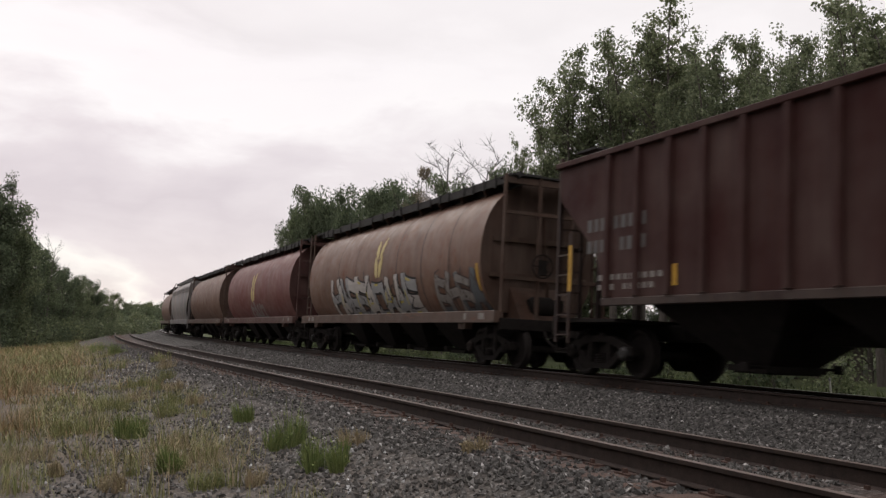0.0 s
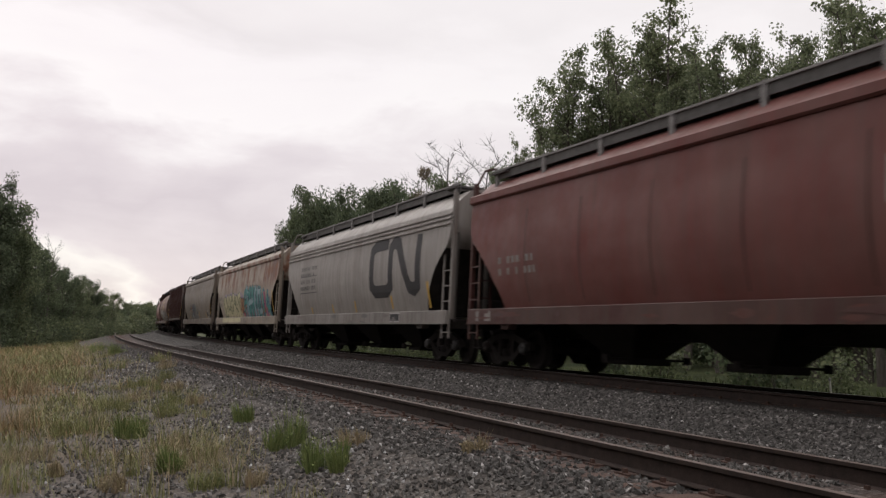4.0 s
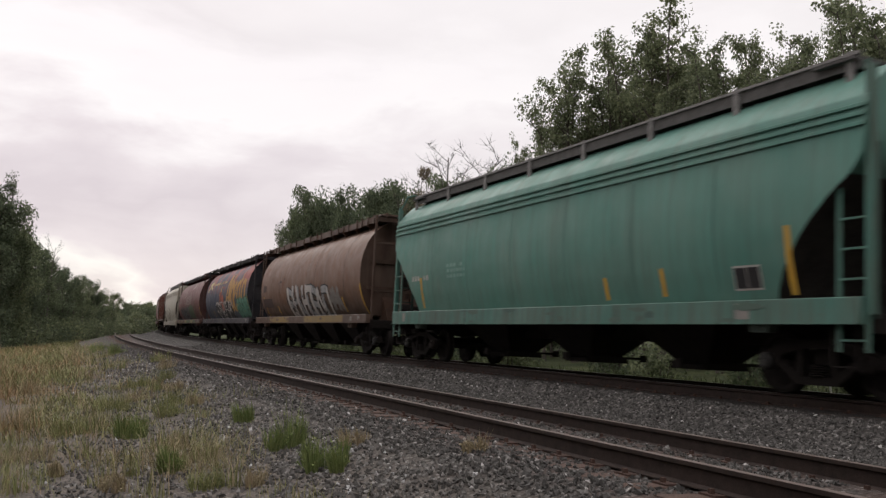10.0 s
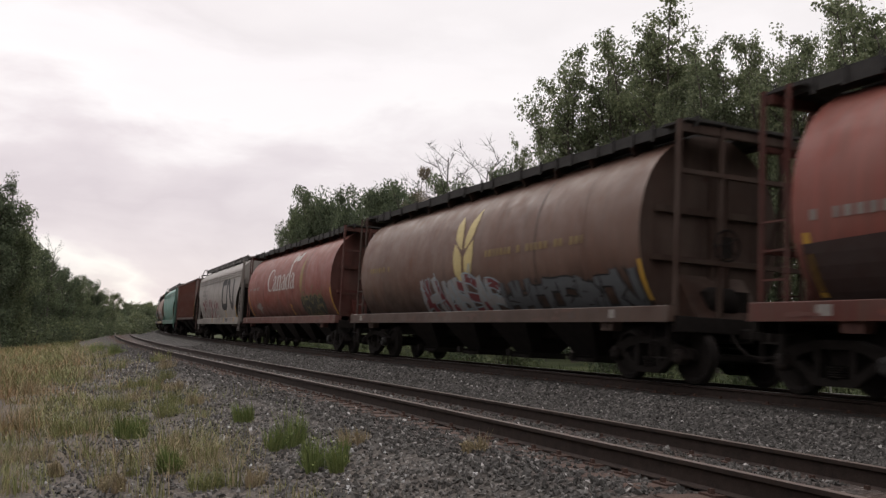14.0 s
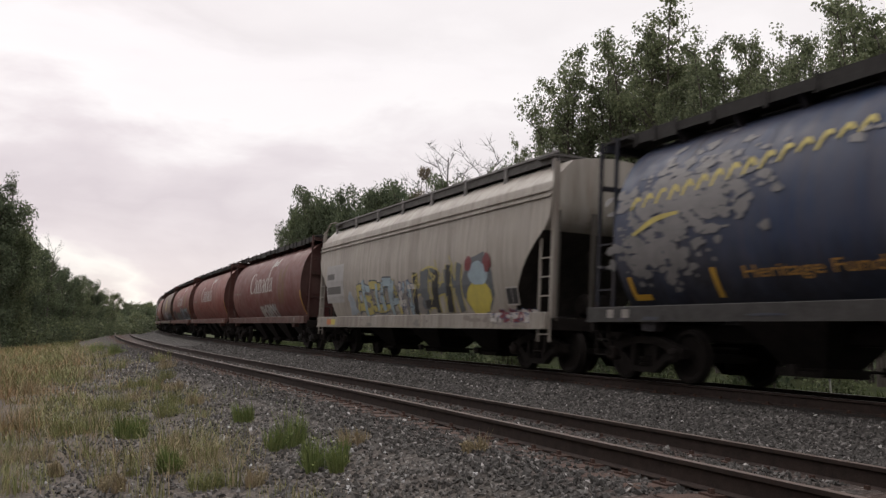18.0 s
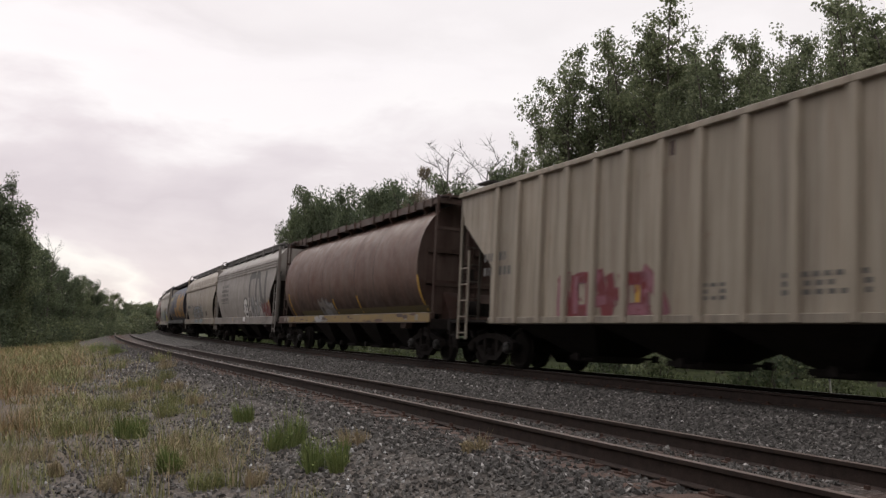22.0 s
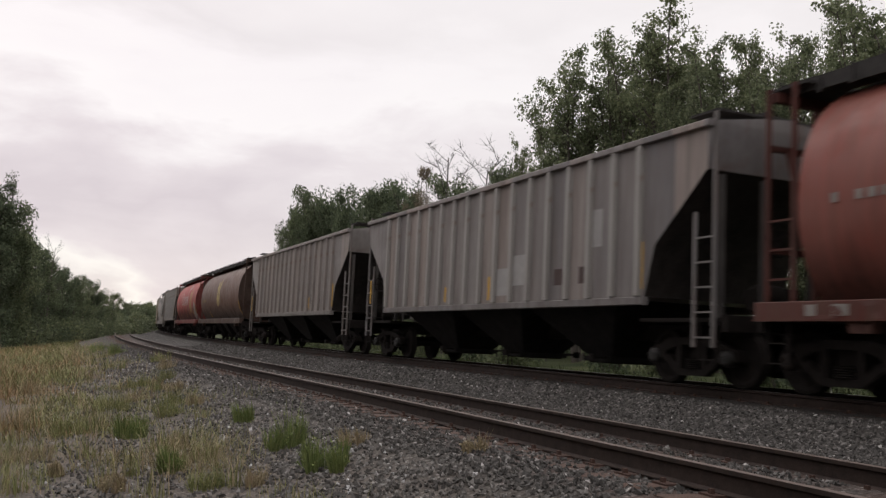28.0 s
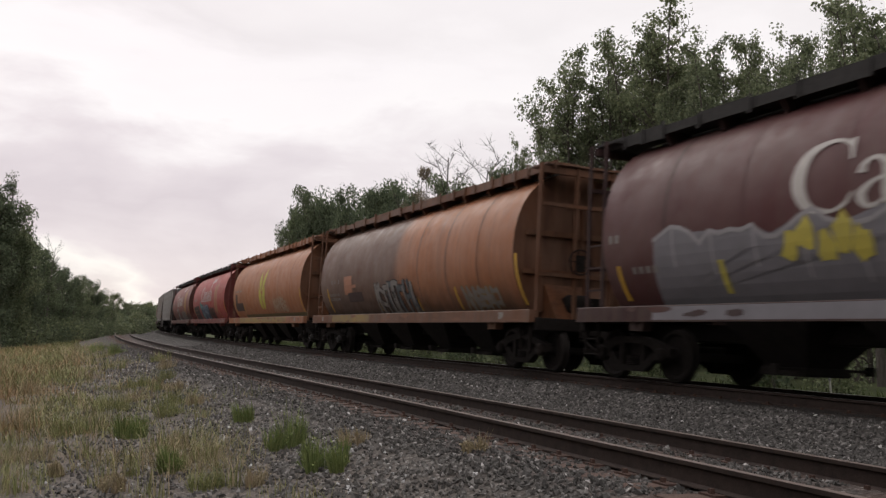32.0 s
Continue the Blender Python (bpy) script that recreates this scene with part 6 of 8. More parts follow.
tape(9, (15.0, 1.32, 2.27), (3.4, 1.4, 1.75), (12.9, 1.4, 1.9), (1.1, 1.35, 2.2))
sill_paint(9, OCHRE, [(2.6, 6.0), (8.4, 13.4)])
placard(10, 14.1, 1.5, 14.6, 1.8)
tape(10, (10.75, 1.41, 1.81), (12.4, 1.43, 1.89), (15.2, 1.38, 2.33), (2.2, 1.4, 2.2))
stencil(10, 1.6, 2.08, 2.8, 2.3, WHITE, 1)
stencil(10, 3.9, 2.1, 4.9, 2.5, C("pale green stencil", (0.2, 0.36, 0.3)), 3)
decal(11, "emblem", [(C("sooty black emblem ground", (0.022, 0.017, 0.015), 0.3), [rect(10.45, 1.75, 12.0, 3.9)]), (GHOST, [rect(11.14, 2.2, 11.42, 3.3), [(10.8, 2.0), (11.76, 2.0), (11.5, 2.3), (11.06, 2.3)], [(10.95, 3.42), (11.6, 3.42), (11.42, 3.2), (11.14, 3.2)], rect(10.7, 1.92, 11.85, 2.02), rect(11.2, 3.45, 11.36, 3.7)])], "white column emblem on a sooty square")
decal(11, "patch_panel", [(BROWNOUT, [rect(12.9, 1.55, 13.8, 4.0)])], "dark rusted panel")
stencil(11, 5.5, 2.5, 10.2, 3.6, C("sunken brown stencil", (0.05, 0.026, 0.02), 0.3), 2)
tape(11, (15.15, 1.55, 2.48))
graffiti(12, 2.5, 1.0, 9.0, 2.5, [WINE, GHOST], WHITE, 6, back=None, label="dark red and white graffiti letters")
tape(12, (11.55, 1.05, 2.05), (14.95, 1.1, 1.95), (7.0, 1.1, 1.5))
placard(12, 12.2, 1.1, 12.9, 1.28)
country(13)
decal(13, "wheat_emblem", [(OCHRE, [leaf(11.0, 2.1, 1.6, 0.3, radians(88))])], "faded wheat blade")
bubbles(13, 10.9, 1.31, 13.9, 2.1, C("black-green spray paint", (0.022, 0.027, 0.022), 0.2), C("olive outline paint", (0.15, 0.125, 0.055), 0.4), None, 5, 3, "black bubble graffiti edged in olive")
tape(13, (15.0, 1.33, 2.27), (9.0, 1.35, 1.8), (0.9, 1.4, 2.3))
decal(13, "graffiti", [(GHOST, [blob(3.0, 1.75, 0.45, 0.22, random.Random(2), 16, 0.5)])], "white paint splat")
stencil(13, 1.2, 2.5, 3.2, 2.72, GHOST, 1)
wheat(14, 8.0, 2.0, 1.75, STRAW, 1.2)
stencil(14, 9.2, 2.45, 13.3, 2.72, OCHRE, 1)
graffiti(14, 5.2, 1.05, 9.7, 2.2, [WINE, SILVER], ICE, 5, label="red and silver graffiti letters")
graffiti(14, 9.8, 1.05, 14.8, 1.95, [SLATE], INK, 5, 3, label="slate-grey graffiti letters")
stencil(14, 1.4, 2.45, 3.2, 2.7, OCHRE, 1)
tape(14, (15.0, 1.4, 2.1))
country(15, 0.2)
graffiti(15, 4.0, 1.25, 7.1, 1.95, [SLATE], FERN, 4, label="dark grey-green graffiti letters")
graffiti(15, 8.0, 1.15, 13.6, 2.25, [SLATE, ICE], BROWNOUT, 6, 4, label="grey graffiti letters")
wheat(15, 11.6, 1.9, 1.7, OCHRE, 1.1)
decal(15, "patch_panel", [(C("dark brown-black patch", (0.04, 0.022, 0.019), 0.3), [[(0.7, 1.31), (0.7, 2.05), (3.3, 2.15), (3.2, 1.31)]])], "dark patch near the nose")
stencil(15, 0.9, 2.3, 3.0, 2.55, GHOST, 1)
tape(15, (0.8, 1.35, 2.2), (6.2, 1.35, 1.85), (9.9, 1.35, 1.9), (15.0, 1.4, 2.3))
country(16)
stencil(16, 1.0, 2.4, 2.8, 2.6, GHOST, 1)
tape(16, (15.0, 1.4, 2.3))
country(17)
wheat(17, 11.6, 1.8, 1.8, C("dull olive wheat paint", (0.15, 0.075, 0.03), 0.5), 1.2)
graffiti(17, 7.0, 1.31, 10.2, 1.85, [SILVER, WHITE], GHOST, 4, label="silver scribbled graffiti")
haze(17, 7.4, 1.04, 10.0, 1.25, [SILVER, WHITE], 14, 3, "silver paint on the sill")
stencil(17, 1.0, 2.4, 2.8, 2.6, GHOST, 1)
tape(17, (14.9, 1.4, 2.3))
decal(18, "patch_panel", [(PANELGREY, [rect(1.0, 1.7, 2.9, 3.0)]), (FADED, [rect(1.1, 2.5, 1.9, 2.7), rect(1.1, 2.0, 2.6, 2.25)])], "pale panel with overpainted marks")
haze(18, 3.4, 1.26, 9.5, 2.0, [C("thin pale blue spray", (0.30, 0.34, 0.38), 0.4), GHOST], 26, 2, "thin pale blue overspray")
graffiti(18, 4.3, 1.24, 7.9, 2.4, [C("dull yellow spray paint", (0.42, 0.36, 0.12), 0.4), ICE], SLATE, 4, back=None, label="dull yellow and blue graffiti letters")
graffiti(18, 7.9, 1.24, 9.2, 2.2, [ICE, WHITE], NAVY, 2, 7, label="pale blue graffiti letters")
graffiti(18, 9.1, 1.24, 12.1, 2.5, [SLATE, INK], C("dull yellow spray paint", (0.42, 0.36, 0.12), 0.4), 3, 2, back=None, label="black graffiti letters edged in yellow")
decal(18, "graffiti", [(SLATE, [blob(13.05, 1.9, 0.85, 0.75, random.Random(4), 16, 0.15)]), (ACID, [blob(13.0, 1.55, 0.65, 0.42, random.Random(5), 14, 0.2)]), (ICE, [blob(13.1, 2.15, 0.5, 0.28, random.Random(6), 12, 0.2)]), (WINE, [blob(12.6, 2.4, 0.2, 0.2, random.Random(7)), blob(13.6, 2.4, 0.2, 0.22, random.Random(9))])], "round yellow, blue and red graffiti blot")
graffiti(18, 13.9, 1.0, 15.6, 1.32, [WHITE, WINE], NAVY, 5, 9, label="small graffiti on the sill")
decal(18, "sill_mark", [(C("orange spray paint", (0.42, 0.14, 0.05), 0.4), [rect(1.25, 0.95, 1.75, 1.14)]), (ACID, [rect(1.75, 0.95, 2.2, 1.14)])], "orange and yellow mark on the sill")
placard(18, 14.4, 1.42, 14.9, 1.76)
province(19, 8.3, 1.62, 14.9, 3.62, GOLD)
PALEWEAR = C("bleached primer", (0.19, 0.182, 0.18), 0.6)
script = []
r19 = random.Random(19)
for k in range(15):
    a, z = 1.2 + 0.34 * k, 2.98 + 0.035 * k
    script += pen([(a, z + r19.uniform(-0.1, 0.0), 0.05), (a + 0.12, z + 0.16, 0.09), (a + 0.24, z + r19.uniform(0.02, 0.14), 0.05)], 2)
decal(19, "worn_paint", [(PALEWEAR, flakes(0.9, 2.3, 4.2, 3.7, 420, 3) + flakes(0.8, 1.7, 3.0, 2.7, 200, 4) + flakes(6, 3.2, 9.0, 3.9, 30, 6) + flakes(9.5, 2.4, 15.2, 3.8, 60, 5)), (C("lemon script paint", (0.46, 0.38, 0.10), 0.35), script + pen([(1.3, 2.5, 0.06), (1.9, 2.72, 0.1), (2.5, 2.78, 0.05)], 3)), (GOLD, [[(6.65, 2.42), (7.75, 2.36), (7.85, 1.65), (7.4, 1.48), (6.85, 1.62)]] + [leaf(7.0 + 0.22 * k, 2.5, 0.2, 0.08, radians(70 + 15 * k)) for k in range(3)] + words("Heritage Fund", 3.85, 1.60, 6.35, 1.84))], "flaking pale primer with gold and lemon paint")
decal(19, "corner_mark", [(YELLOW, [rect(0.95, 1.40, 1.06, 1.80), rect(1.06, 1.40, 1.45, 1.50)])], "yellow corner mark")
tape(19, (9.9, 1.4, 1.7), (13.0, 1.4, 1.85), (3.2, 1.4, 1.85), (6.5, 1.4, 1.8))
haze(20, 4.4, 1.34, 10.4, 1.7, [C("thin grey spray", (0.17, 0.16, 0.15), 0.5), GHOST], 22, 2, "thin grey overspray")
graffiti(20, 5.1, 1.34, 9.9, 2.3, [ICE, SILVER, GHOST], INK, 7, 1, label="pale blue and grey graffiti letters with dark lines")
scrawl(20, 4.2, 1.36, 9.9, 2.25, INK, 3, 0.05, 9)
graffiti(20, 6.6, 1.0, 11.0, 1.3, [GHOST, ICE], SLATE, 6, 3, label="faint graffiti along the sill")
decal(20, "patch_panel", [(BROWNOUT, [rect(11.8, 1.52, 12.3, 1.82)]), (FADED, [rect(1.6, 2.1, 2.2, 2.3), rect(2.3, 2.1, 3.5, 2.3), rect(1.7, 1.75, 2.5, 1.9)])], "dark placard and faded number marks")
decal(21, "spray_blot", [(INK, [blob(9.15, 1.68, 0.62, 0.64, random.Random(3), 18, 0.06)]), (C("clean white spray paint", (0.6, 0.58, 0.56)), [blob(9.15, 1.82, 0.47, 0.44, random.Random(5), 18, 0.05), [(8.55, 1.6), (9.62, 1.62), (9.45, 1.08), (8.9, 1.1)], [(8.4, 1.64), (8.8, 1.7), (8.75, 1.48)]]), (INK, [rect(8.98, 1.4, 9.45, 1.53)] + stroke([(9.0, 1.98), (9.36, 1.78)], 0.06) + stroke([(9.25, 1.66), (9.58, 1.95)], 0.08))], "white and black graffiti blot")
graffiti(21, 9.95, 1.05, 13.2, 2.3, [WHITE, SILVER], INK, 4, label="white graffiti letters with black outlines")
graffiti(21, 13.2, 1.15, 14.8, 2.0, [WINE], GHOST, 2, 5, label="red sprayed patch")
tape(21, (14.6, 1.2, 2.05), (5.9, 1.1, 1.4))
decal(22, "lower_stripe", [(C("olive stripe paint", (0.13, 0.10, 0.035), 0.5), [rect(2.2, 1.30, 15.2, 1.50)])], "dull olive stripe above the sill")
graffiti(22, 5.1, 1.3, 6.6, 1.85, [GHOST, SILVER], SLATE, 2, label="pale grey graffiti letters")
haze(22, 5.2, 1.04, 6.6, 1.25, [GHOST, SILVER], 8, 3, "grey paint on the sill")
sill_paint(22, OCHRE, [(1.2, 16.0)])
tape(22, (1.0, 1.3, 2.2), (15.0, 1.35, 2.3), (6.9, 1.35, 1.85), (9.6, 1.35, 1.9))
graffiti(23, 5.0, 1.05, 8.2, 1.95, [WINE, C("washed-out pink spray paint", (0.26, 0.10, 0.13), 0.5)], C("thin wine spray", (0.20, 0.06, 0.075), 0.5), 4, label="dark red graffiti letters")
decal(23, "paint_scratch", [(BROWNOUT, [rect(8.0, 2.6, 8.06, 3.6), rect(8.3, 3.75, 8.42, 4.0)])], "dark scratches down the side")
tape(23, (7.5, 1.2, 1.65), (13.55, 1.36, 1.95))
stencil(23, 1.6, 2.0, 2.9, 2.65, FADED, 2)
stencil(23, 9.0, 1.32, 9.7, 1.62, FADED, 3)
stencil(23, 10.8, 1.34, 12.4, 1.7, FADED, 3, seed=4)
placard(23, 12.9, 1.35, 13.3, 1.57)
tape(24, (6.8, 1.7, 2.1), (10.1, 1.7, 2.1), (12.55, 1.68, 2.1), (13.85, 1.7, 2.55))
placard(24, 11.4, 1.05, 12.1, 1.24)
for n in (25, 29, 28):
    for a in (11.85, 12.75):
        decal(n, "placard", [(BROWNOUT, [rect(a, 1.74, a + 0.38, 2.06)])], "small dark square placard")
    tape(n, (9.0, 1.52, 2.05), (11.6, 1.53, 2.0), (14.7, 1.57, 2.38), (4.6, 1.52, 1.9), (6.6, 1.52, 1.9), (1.0, 1.6, 2.3))
stencil(25, 3.6, 1.9, 6.2, 2.6, FADED, 2)
decal(29, "patch_panel", [(PANELGREY, [rect(9.35, 1.6, 10.0, 2.2), rect(10.1, 1.8, 10.8, 2.45), rect(13.1, 2.4, 13.5, 3.1)])], "paler repainted panels")
country(26, -0.1)
wheat(26, 11.45, 1.75, 1.9, C("dull wheat gold", (0.42, 0.27, 0.09)), 1.4)
wheat_veins(26, 13.5, 1.75, 1.95, C("dark gold outline paint", (0.26, 0.10, 0.05)))
r26 = random.Random(26)
heap = []
for k in range(46):
    a = min(15.0, max(13.0, r26.gauss(14.05, 0.5)))
    heap.append(blob(a, 1.36 + max(0.1, 1.25 - 1.1 * abs(a - 14.05)) * r26.random(), 0.17, 0.14, r26, 10, 0.3))
decal(26, "graffiti", [(SILVER, heap[:30]), (WHITE, heap[30:])], "heap of silver and white graffiti")["kind"] = "stuff"
scrawl(26, 13.2, 1.35, 14.9, 2.45, INK, 2, 0.035, 6)
stencil(26, 1.0, 2.5, 2.7, 2.68, GHOST, 1)
tape(26, (0.9, 1.4, 2.1), (3.6, 1.35, 1.75), (7.6, 1.35, 1.75), (10.3, 1.35, 1.9), (12.9, 1.35, 2.0), (14.8, 1.4, 2.4))
wheat(27, 8.0, 2.0, 1.7, STRAW, 1.2)
stencil(27, 1.2, 2.3, 3.4, 2.6, OCHRE, 1)
tape(27, (4.0, 1.4, 1.8), (15.0, 1.4, 2.2))
country(30)
wheat(30, 11.8, 1.6, 2.2, GOLD, 1.2)
graffiti(30, 4.8, 1.15, 6.5, 2.4, [SILVER, GHOST], SLATE, 2, label="silver graffiti letters")
graffiti(30, 8.4, 1.05, 12.0, 2.0, [GHOST], SLATE, 4, 3, label="pale graffiti outlines")
tape(30, (14.7, 1.4, 2.3), (4.0, 1.35, 1.8))
stencil(30, 1.0, 2.5, 3.0, 2.72, GHOST, 1)
country(31, -0.2)
wheat(31, 11.4, 1.6, 2.0, C("dim wheat paint", (0.36, 0.22, 0.11), 0.4), 1.1)
wheat_veins(31, 13.4, 1.7, 1.9, C("pale red outline paint", (0.40, 0.15, 0.11)))
decal(31, "patch_panel", [(C("dark brown-black patch", (0.04, 0.022, 0.019), 0.3), [[(0.75, 1.31), (0.75, 2.12), (3.6, 2.22), (3.5, 1.31)]]), (C("dull straw stencil", (0.20, 0.15, 0.075), 0.4), [rect(1.0, 1.86, 1.5, 1.93), rect(1.7, 1.86, 2.5, 1.93), rect(1.0, 1.62, 1.6, 1.69), rect(1.9, 1.62, 2.6, 1.69)])], "dark patch with straw stencil lines")
haze(31, 4.4, 1.35, 5.4, 2.2, [C("dull green spray paint", (0.055, 0.095, 0.045), 0.5), AQUA], 8, 2, "green edge of the blue graffiti")
bubbles(31, 4.8, 1.31, 7.9, 2.15, C("steel-blue spray paint", (0.055, 0.095, 0.15), 0.4), C("pale blue outline paint", (0.25, 0.30, 0.33), 0.4), C("navy spray paint", (0.016, 0.024, 0.06), 0.3), 4, 2, "blue bubble graffiti with pale outlines")
haze(31, 4.8, 1.04, 8.4, 1.25, [NAVY, WHITE, ICE], 14, 5, "blue and white paint on the sill")
graffiti(31, 8.0, 1.32, 10.4, 2.1, [BROWNOUT], C("dull brown spray", (0.14, 0.06, 0.035), 0.4), 4, 4, label="brown graffiti letters edged in yellow")
tape(31, (14.8, 1.4, 2.3), (12.4, 1.35, 1.8), (0.9, 1.4, 2.3))
stencil(31, 1.0, 2.5, 2.9, 2.7, GHOST, 1)
wheat(32, 7.7, 1.65, 1.9, LIME, 1.3)
decal(32, "patch_panel", [(BROWNOUT, [rect(0.9, 1.65, 3.0, 2.05), rect(1.1, 2.05, 1.6, 2.5)])], "dark brown overpainted panel")
graffiti(32, 9.8, 1.5, 12.2, 2.15, [C("pale chalk paint", (0.40, 0.29, 0.20), 0.5)], C("dull orange paint", (0.27, 0.11, 0.045), 0.4), 4, label="faint chalky graffiti strokes")
stencil(32, 0.8, 2.55, 2.9, 2.75, GHOST, 1)
sill_paint(32, OCHRE, [(2.6, 12.8)])
decal(32, "lower_stripe", [(C("olive stripe paint", (0.13, 0.10, 0.035), 0.5), [rect(2.8, 1.30, 15.0, 1.46)])], "dull olive stripe above the sill")
tape(32, (14.8, 1.4, 2.4), (3.1, 1.5, 1.95), (0.8, 1.4, 2.2))
graffiti(33, 5.8, 1.05, 9.0, 2.35, [SLATE, GHOST], INK, 5, label="dark grey and white graffiti heap")
decal(33, "patch_panel", [(C("orange patch paint", (0.36, 0.16, 0.09)), [rect(2.9, 1.95, 3.7, 2.55), rect(3.7, 2.15, 4.1, 2.25)]), (BROWNOUT, [rect(3.2, 1.7, 4.6, 2.0)])], "orange repaint patch")
graffiti(33, 12.0, 1.35, 13.8, 1.85, [GHOST], OCHRE, 4, 4, label="faint pale graffiti")
stencil(33, 1.5, 2.3, 2.6, 2.5, GHOST, 1)
stencil(33, 1.2, 1.75, 2.3, 2.05, GHOST, 2, seed=3)
sill_paint(33, OCHRE, [(1.8, 5.6)])
tape(33, (14.9, 1.4, 2.5), (11.6, 1.35, 1.9), (9.0, 1.35, 1.7), (6.0, 1.4, 1.7), (1.0, 1.4, 2.2))
country(34)
r34 = random.Random(34)
top = [(1.9 + 0.23 * k, 2.34 + 0.10 * math.sin(k * 0.9) + r34.uniform(-0.12, 0.16)) for k in range(31)]
drips = [rect(a, z - r34.uniform(0.5, 0.9), a + 0.05, z - 0.05) for a, z in top[2::4]]
LILACGREY = C("lilac-grey cover paint", (0.195, 0.185, 0.20), 0.35)
decal(34, "patch_panel", [(LILACGREY, [[(1.7, 1.3)] + top + [(8.9, 1.3)]]), (C("pale icing paint", (0.30, 0.285, 0.29), 0.3), stroke(top, 0.07, True) + drips), (ACID, [rect(3.4, 1.45, 3.52, 1.95)] + [blob(4.9 + 0.3 * k, 2.0 + 0.15 * (k % 2), 0.16, 0.22, r34, 9, 0.4) for k in range(5)])], "lilac-grey paint sprayed over an older picture")
decal(34, "sill_paint", [(LILACGREY, [rect(1.9, 1.04, 8.8, 1.26)])], "sill sprayed lilac-grey")
stencil(34, 0.6, 2.35, 0.95, 2.6, GHOST, 1)
stencil(34, 1.2, 1.8, 2.0, 2.0, GHOST, 1, seed=5)
tape(34, (0.8, 1.4, 2.0))


def sill_dirt(n):
    """Rust scabs, scrapes and stencilled squares along the side sill."""
    spec = CARS[n][2]
    z0, z1 = spec.get("sillz", KINDS[spec["kind"]]["sill"])
    rnd = random.Random(n * 41 + 5)
    c, pn = PAINT_OF[spec["mat"].name], spec["mat"].name
    scab = C("rust scab on " + pn, tuple(0.45 * a + 0.4 * b for a, b in zip(c, (0.10, 0.05, 0.032))), 0.4)
    soot = C("soot on " + pn, tuple(0.4 * a + 0.5 * b for a, b in zip(c, (0.05, 0.042, 0.036))), 0.4)
    rust, dark, pale = [], [], []
    clip = lambda p: [(a, min(max(z, z0 + 0.02), z1 - 0.02)) for a, z in p]
    for _ in range(16):
        a = rnd.uniform(0.4, 15.2)
        (rust if rnd.random() < 0.6 else dark).append(clip(blob(a, rnd.uniform(z0, z1), rnd.uniform(0.05, 0.34), rnd.uniform(0.02, 0.07), rnd, 10, 0.4)))
    for a in (0.55, 1.0, 14.2, 15.0):
        if rnd.random() < 0.7:
            w = rnd.uniform(0.12, 0.3)
            pale.append(rect(a, z0 + 0.06, a + w, z1 - 0.05))
    decal(n, "sill_dirt", [(m, ps) for m, ps in ((scab, rust), (soot, dark)) if ps], "rust scabs and soot on the sill")["kind"] = "stuff"
    if pale:
        decal(n, "sill_mark", [(GHOST, pale)], "small pale painted squares")["kind"] = "stuff"


for n in CARS:
    if CARS[n][2]["kind"] in ("cyl", "flow"):
        sill_dirt(n)


# ---- trees and bushes ----
def leaf_mat(name, c1, c2, c3):
    m, nt, n, b = nodes_of(name)
    geo = nt.nodes.new("ShaderNodeNewGeometry")
    oi = nt.nodes.new("ShaderNodeObjectInfo")
    v = coords(nt)
    big = tex(nt, "ShaderNodeTexNoise", 0.9, v, Detail=3)
    f = mixed(nt, 0.65, geo.outputs["Random Per Island"], big.outputs["Fac"])
    col = ramp_of(nt, f, [(0.3, c1), (0.5, c2), (0.7, c3)])
    col = mixed(nt, 0.35, col, ramp_of(nt, oi.outputs["Random"], [(0.0, (0.75, 0.8, 0.85)), (1.0, (1.0, 1.0, 0.8))]), "MULTIPLY")
    nt.links.new(col, b.inputs["Base Color"])
    b.inputs["Roughness"].default_value = 0.6
    b.inputs["Specular IOR Level"].default_value = 0.25
    tr = nt.nodes.new("ShaderNodeBsdfTranslucent")
    nt.links.new(col, tr.inputs["Color"])
    mx = nt.nodes.new("ShaderNodeMixShader")
    mx.inputs["Fac"].default_value = 0.5
    nt.links.new(b.outputs["BSDF"], mx.inputs[1])
    nt.links.new(tr.outputs["BSDF"], mx.inputs[2])
    nt.links.new(mx.outputs["Shader"], nt.nodes["Material Output"].inputs["Surface"])
    return m


LEAF = leaf_mat("poplar leaves", (0.086, 0.104, 0.06), (0.168, 0.194, 0.108), (0.255, 0.28, 0.168))
LEAF_DARK = leaf_mat("dark leaves", (0.06, 0.08, 0.049), (0.113, 0.14, 0.082), (0.182, 0.21, 0.126))
LEAF_RUSSET = leaf_mat("reddish leaves", (0.085, 0.07, 0.05), (0.16, 0.13, 0.09), (0.24, 0.195, 0.14))
BARK = rough_mat("grey-brown bark", (0.05, 0.042, 0.036), (0.13, 0.115, 0.10), 5, 0.95, 0, 0.6, 0.02, (3, 3, 0.6))
DEADWOOD = rough_mat("grey dead wood", (0.08, 0.07, 0.062), (0.16, 0.145, 0.13), 5, 0.95, 0, 0.4, 0.02, (3, 3, 0.6))


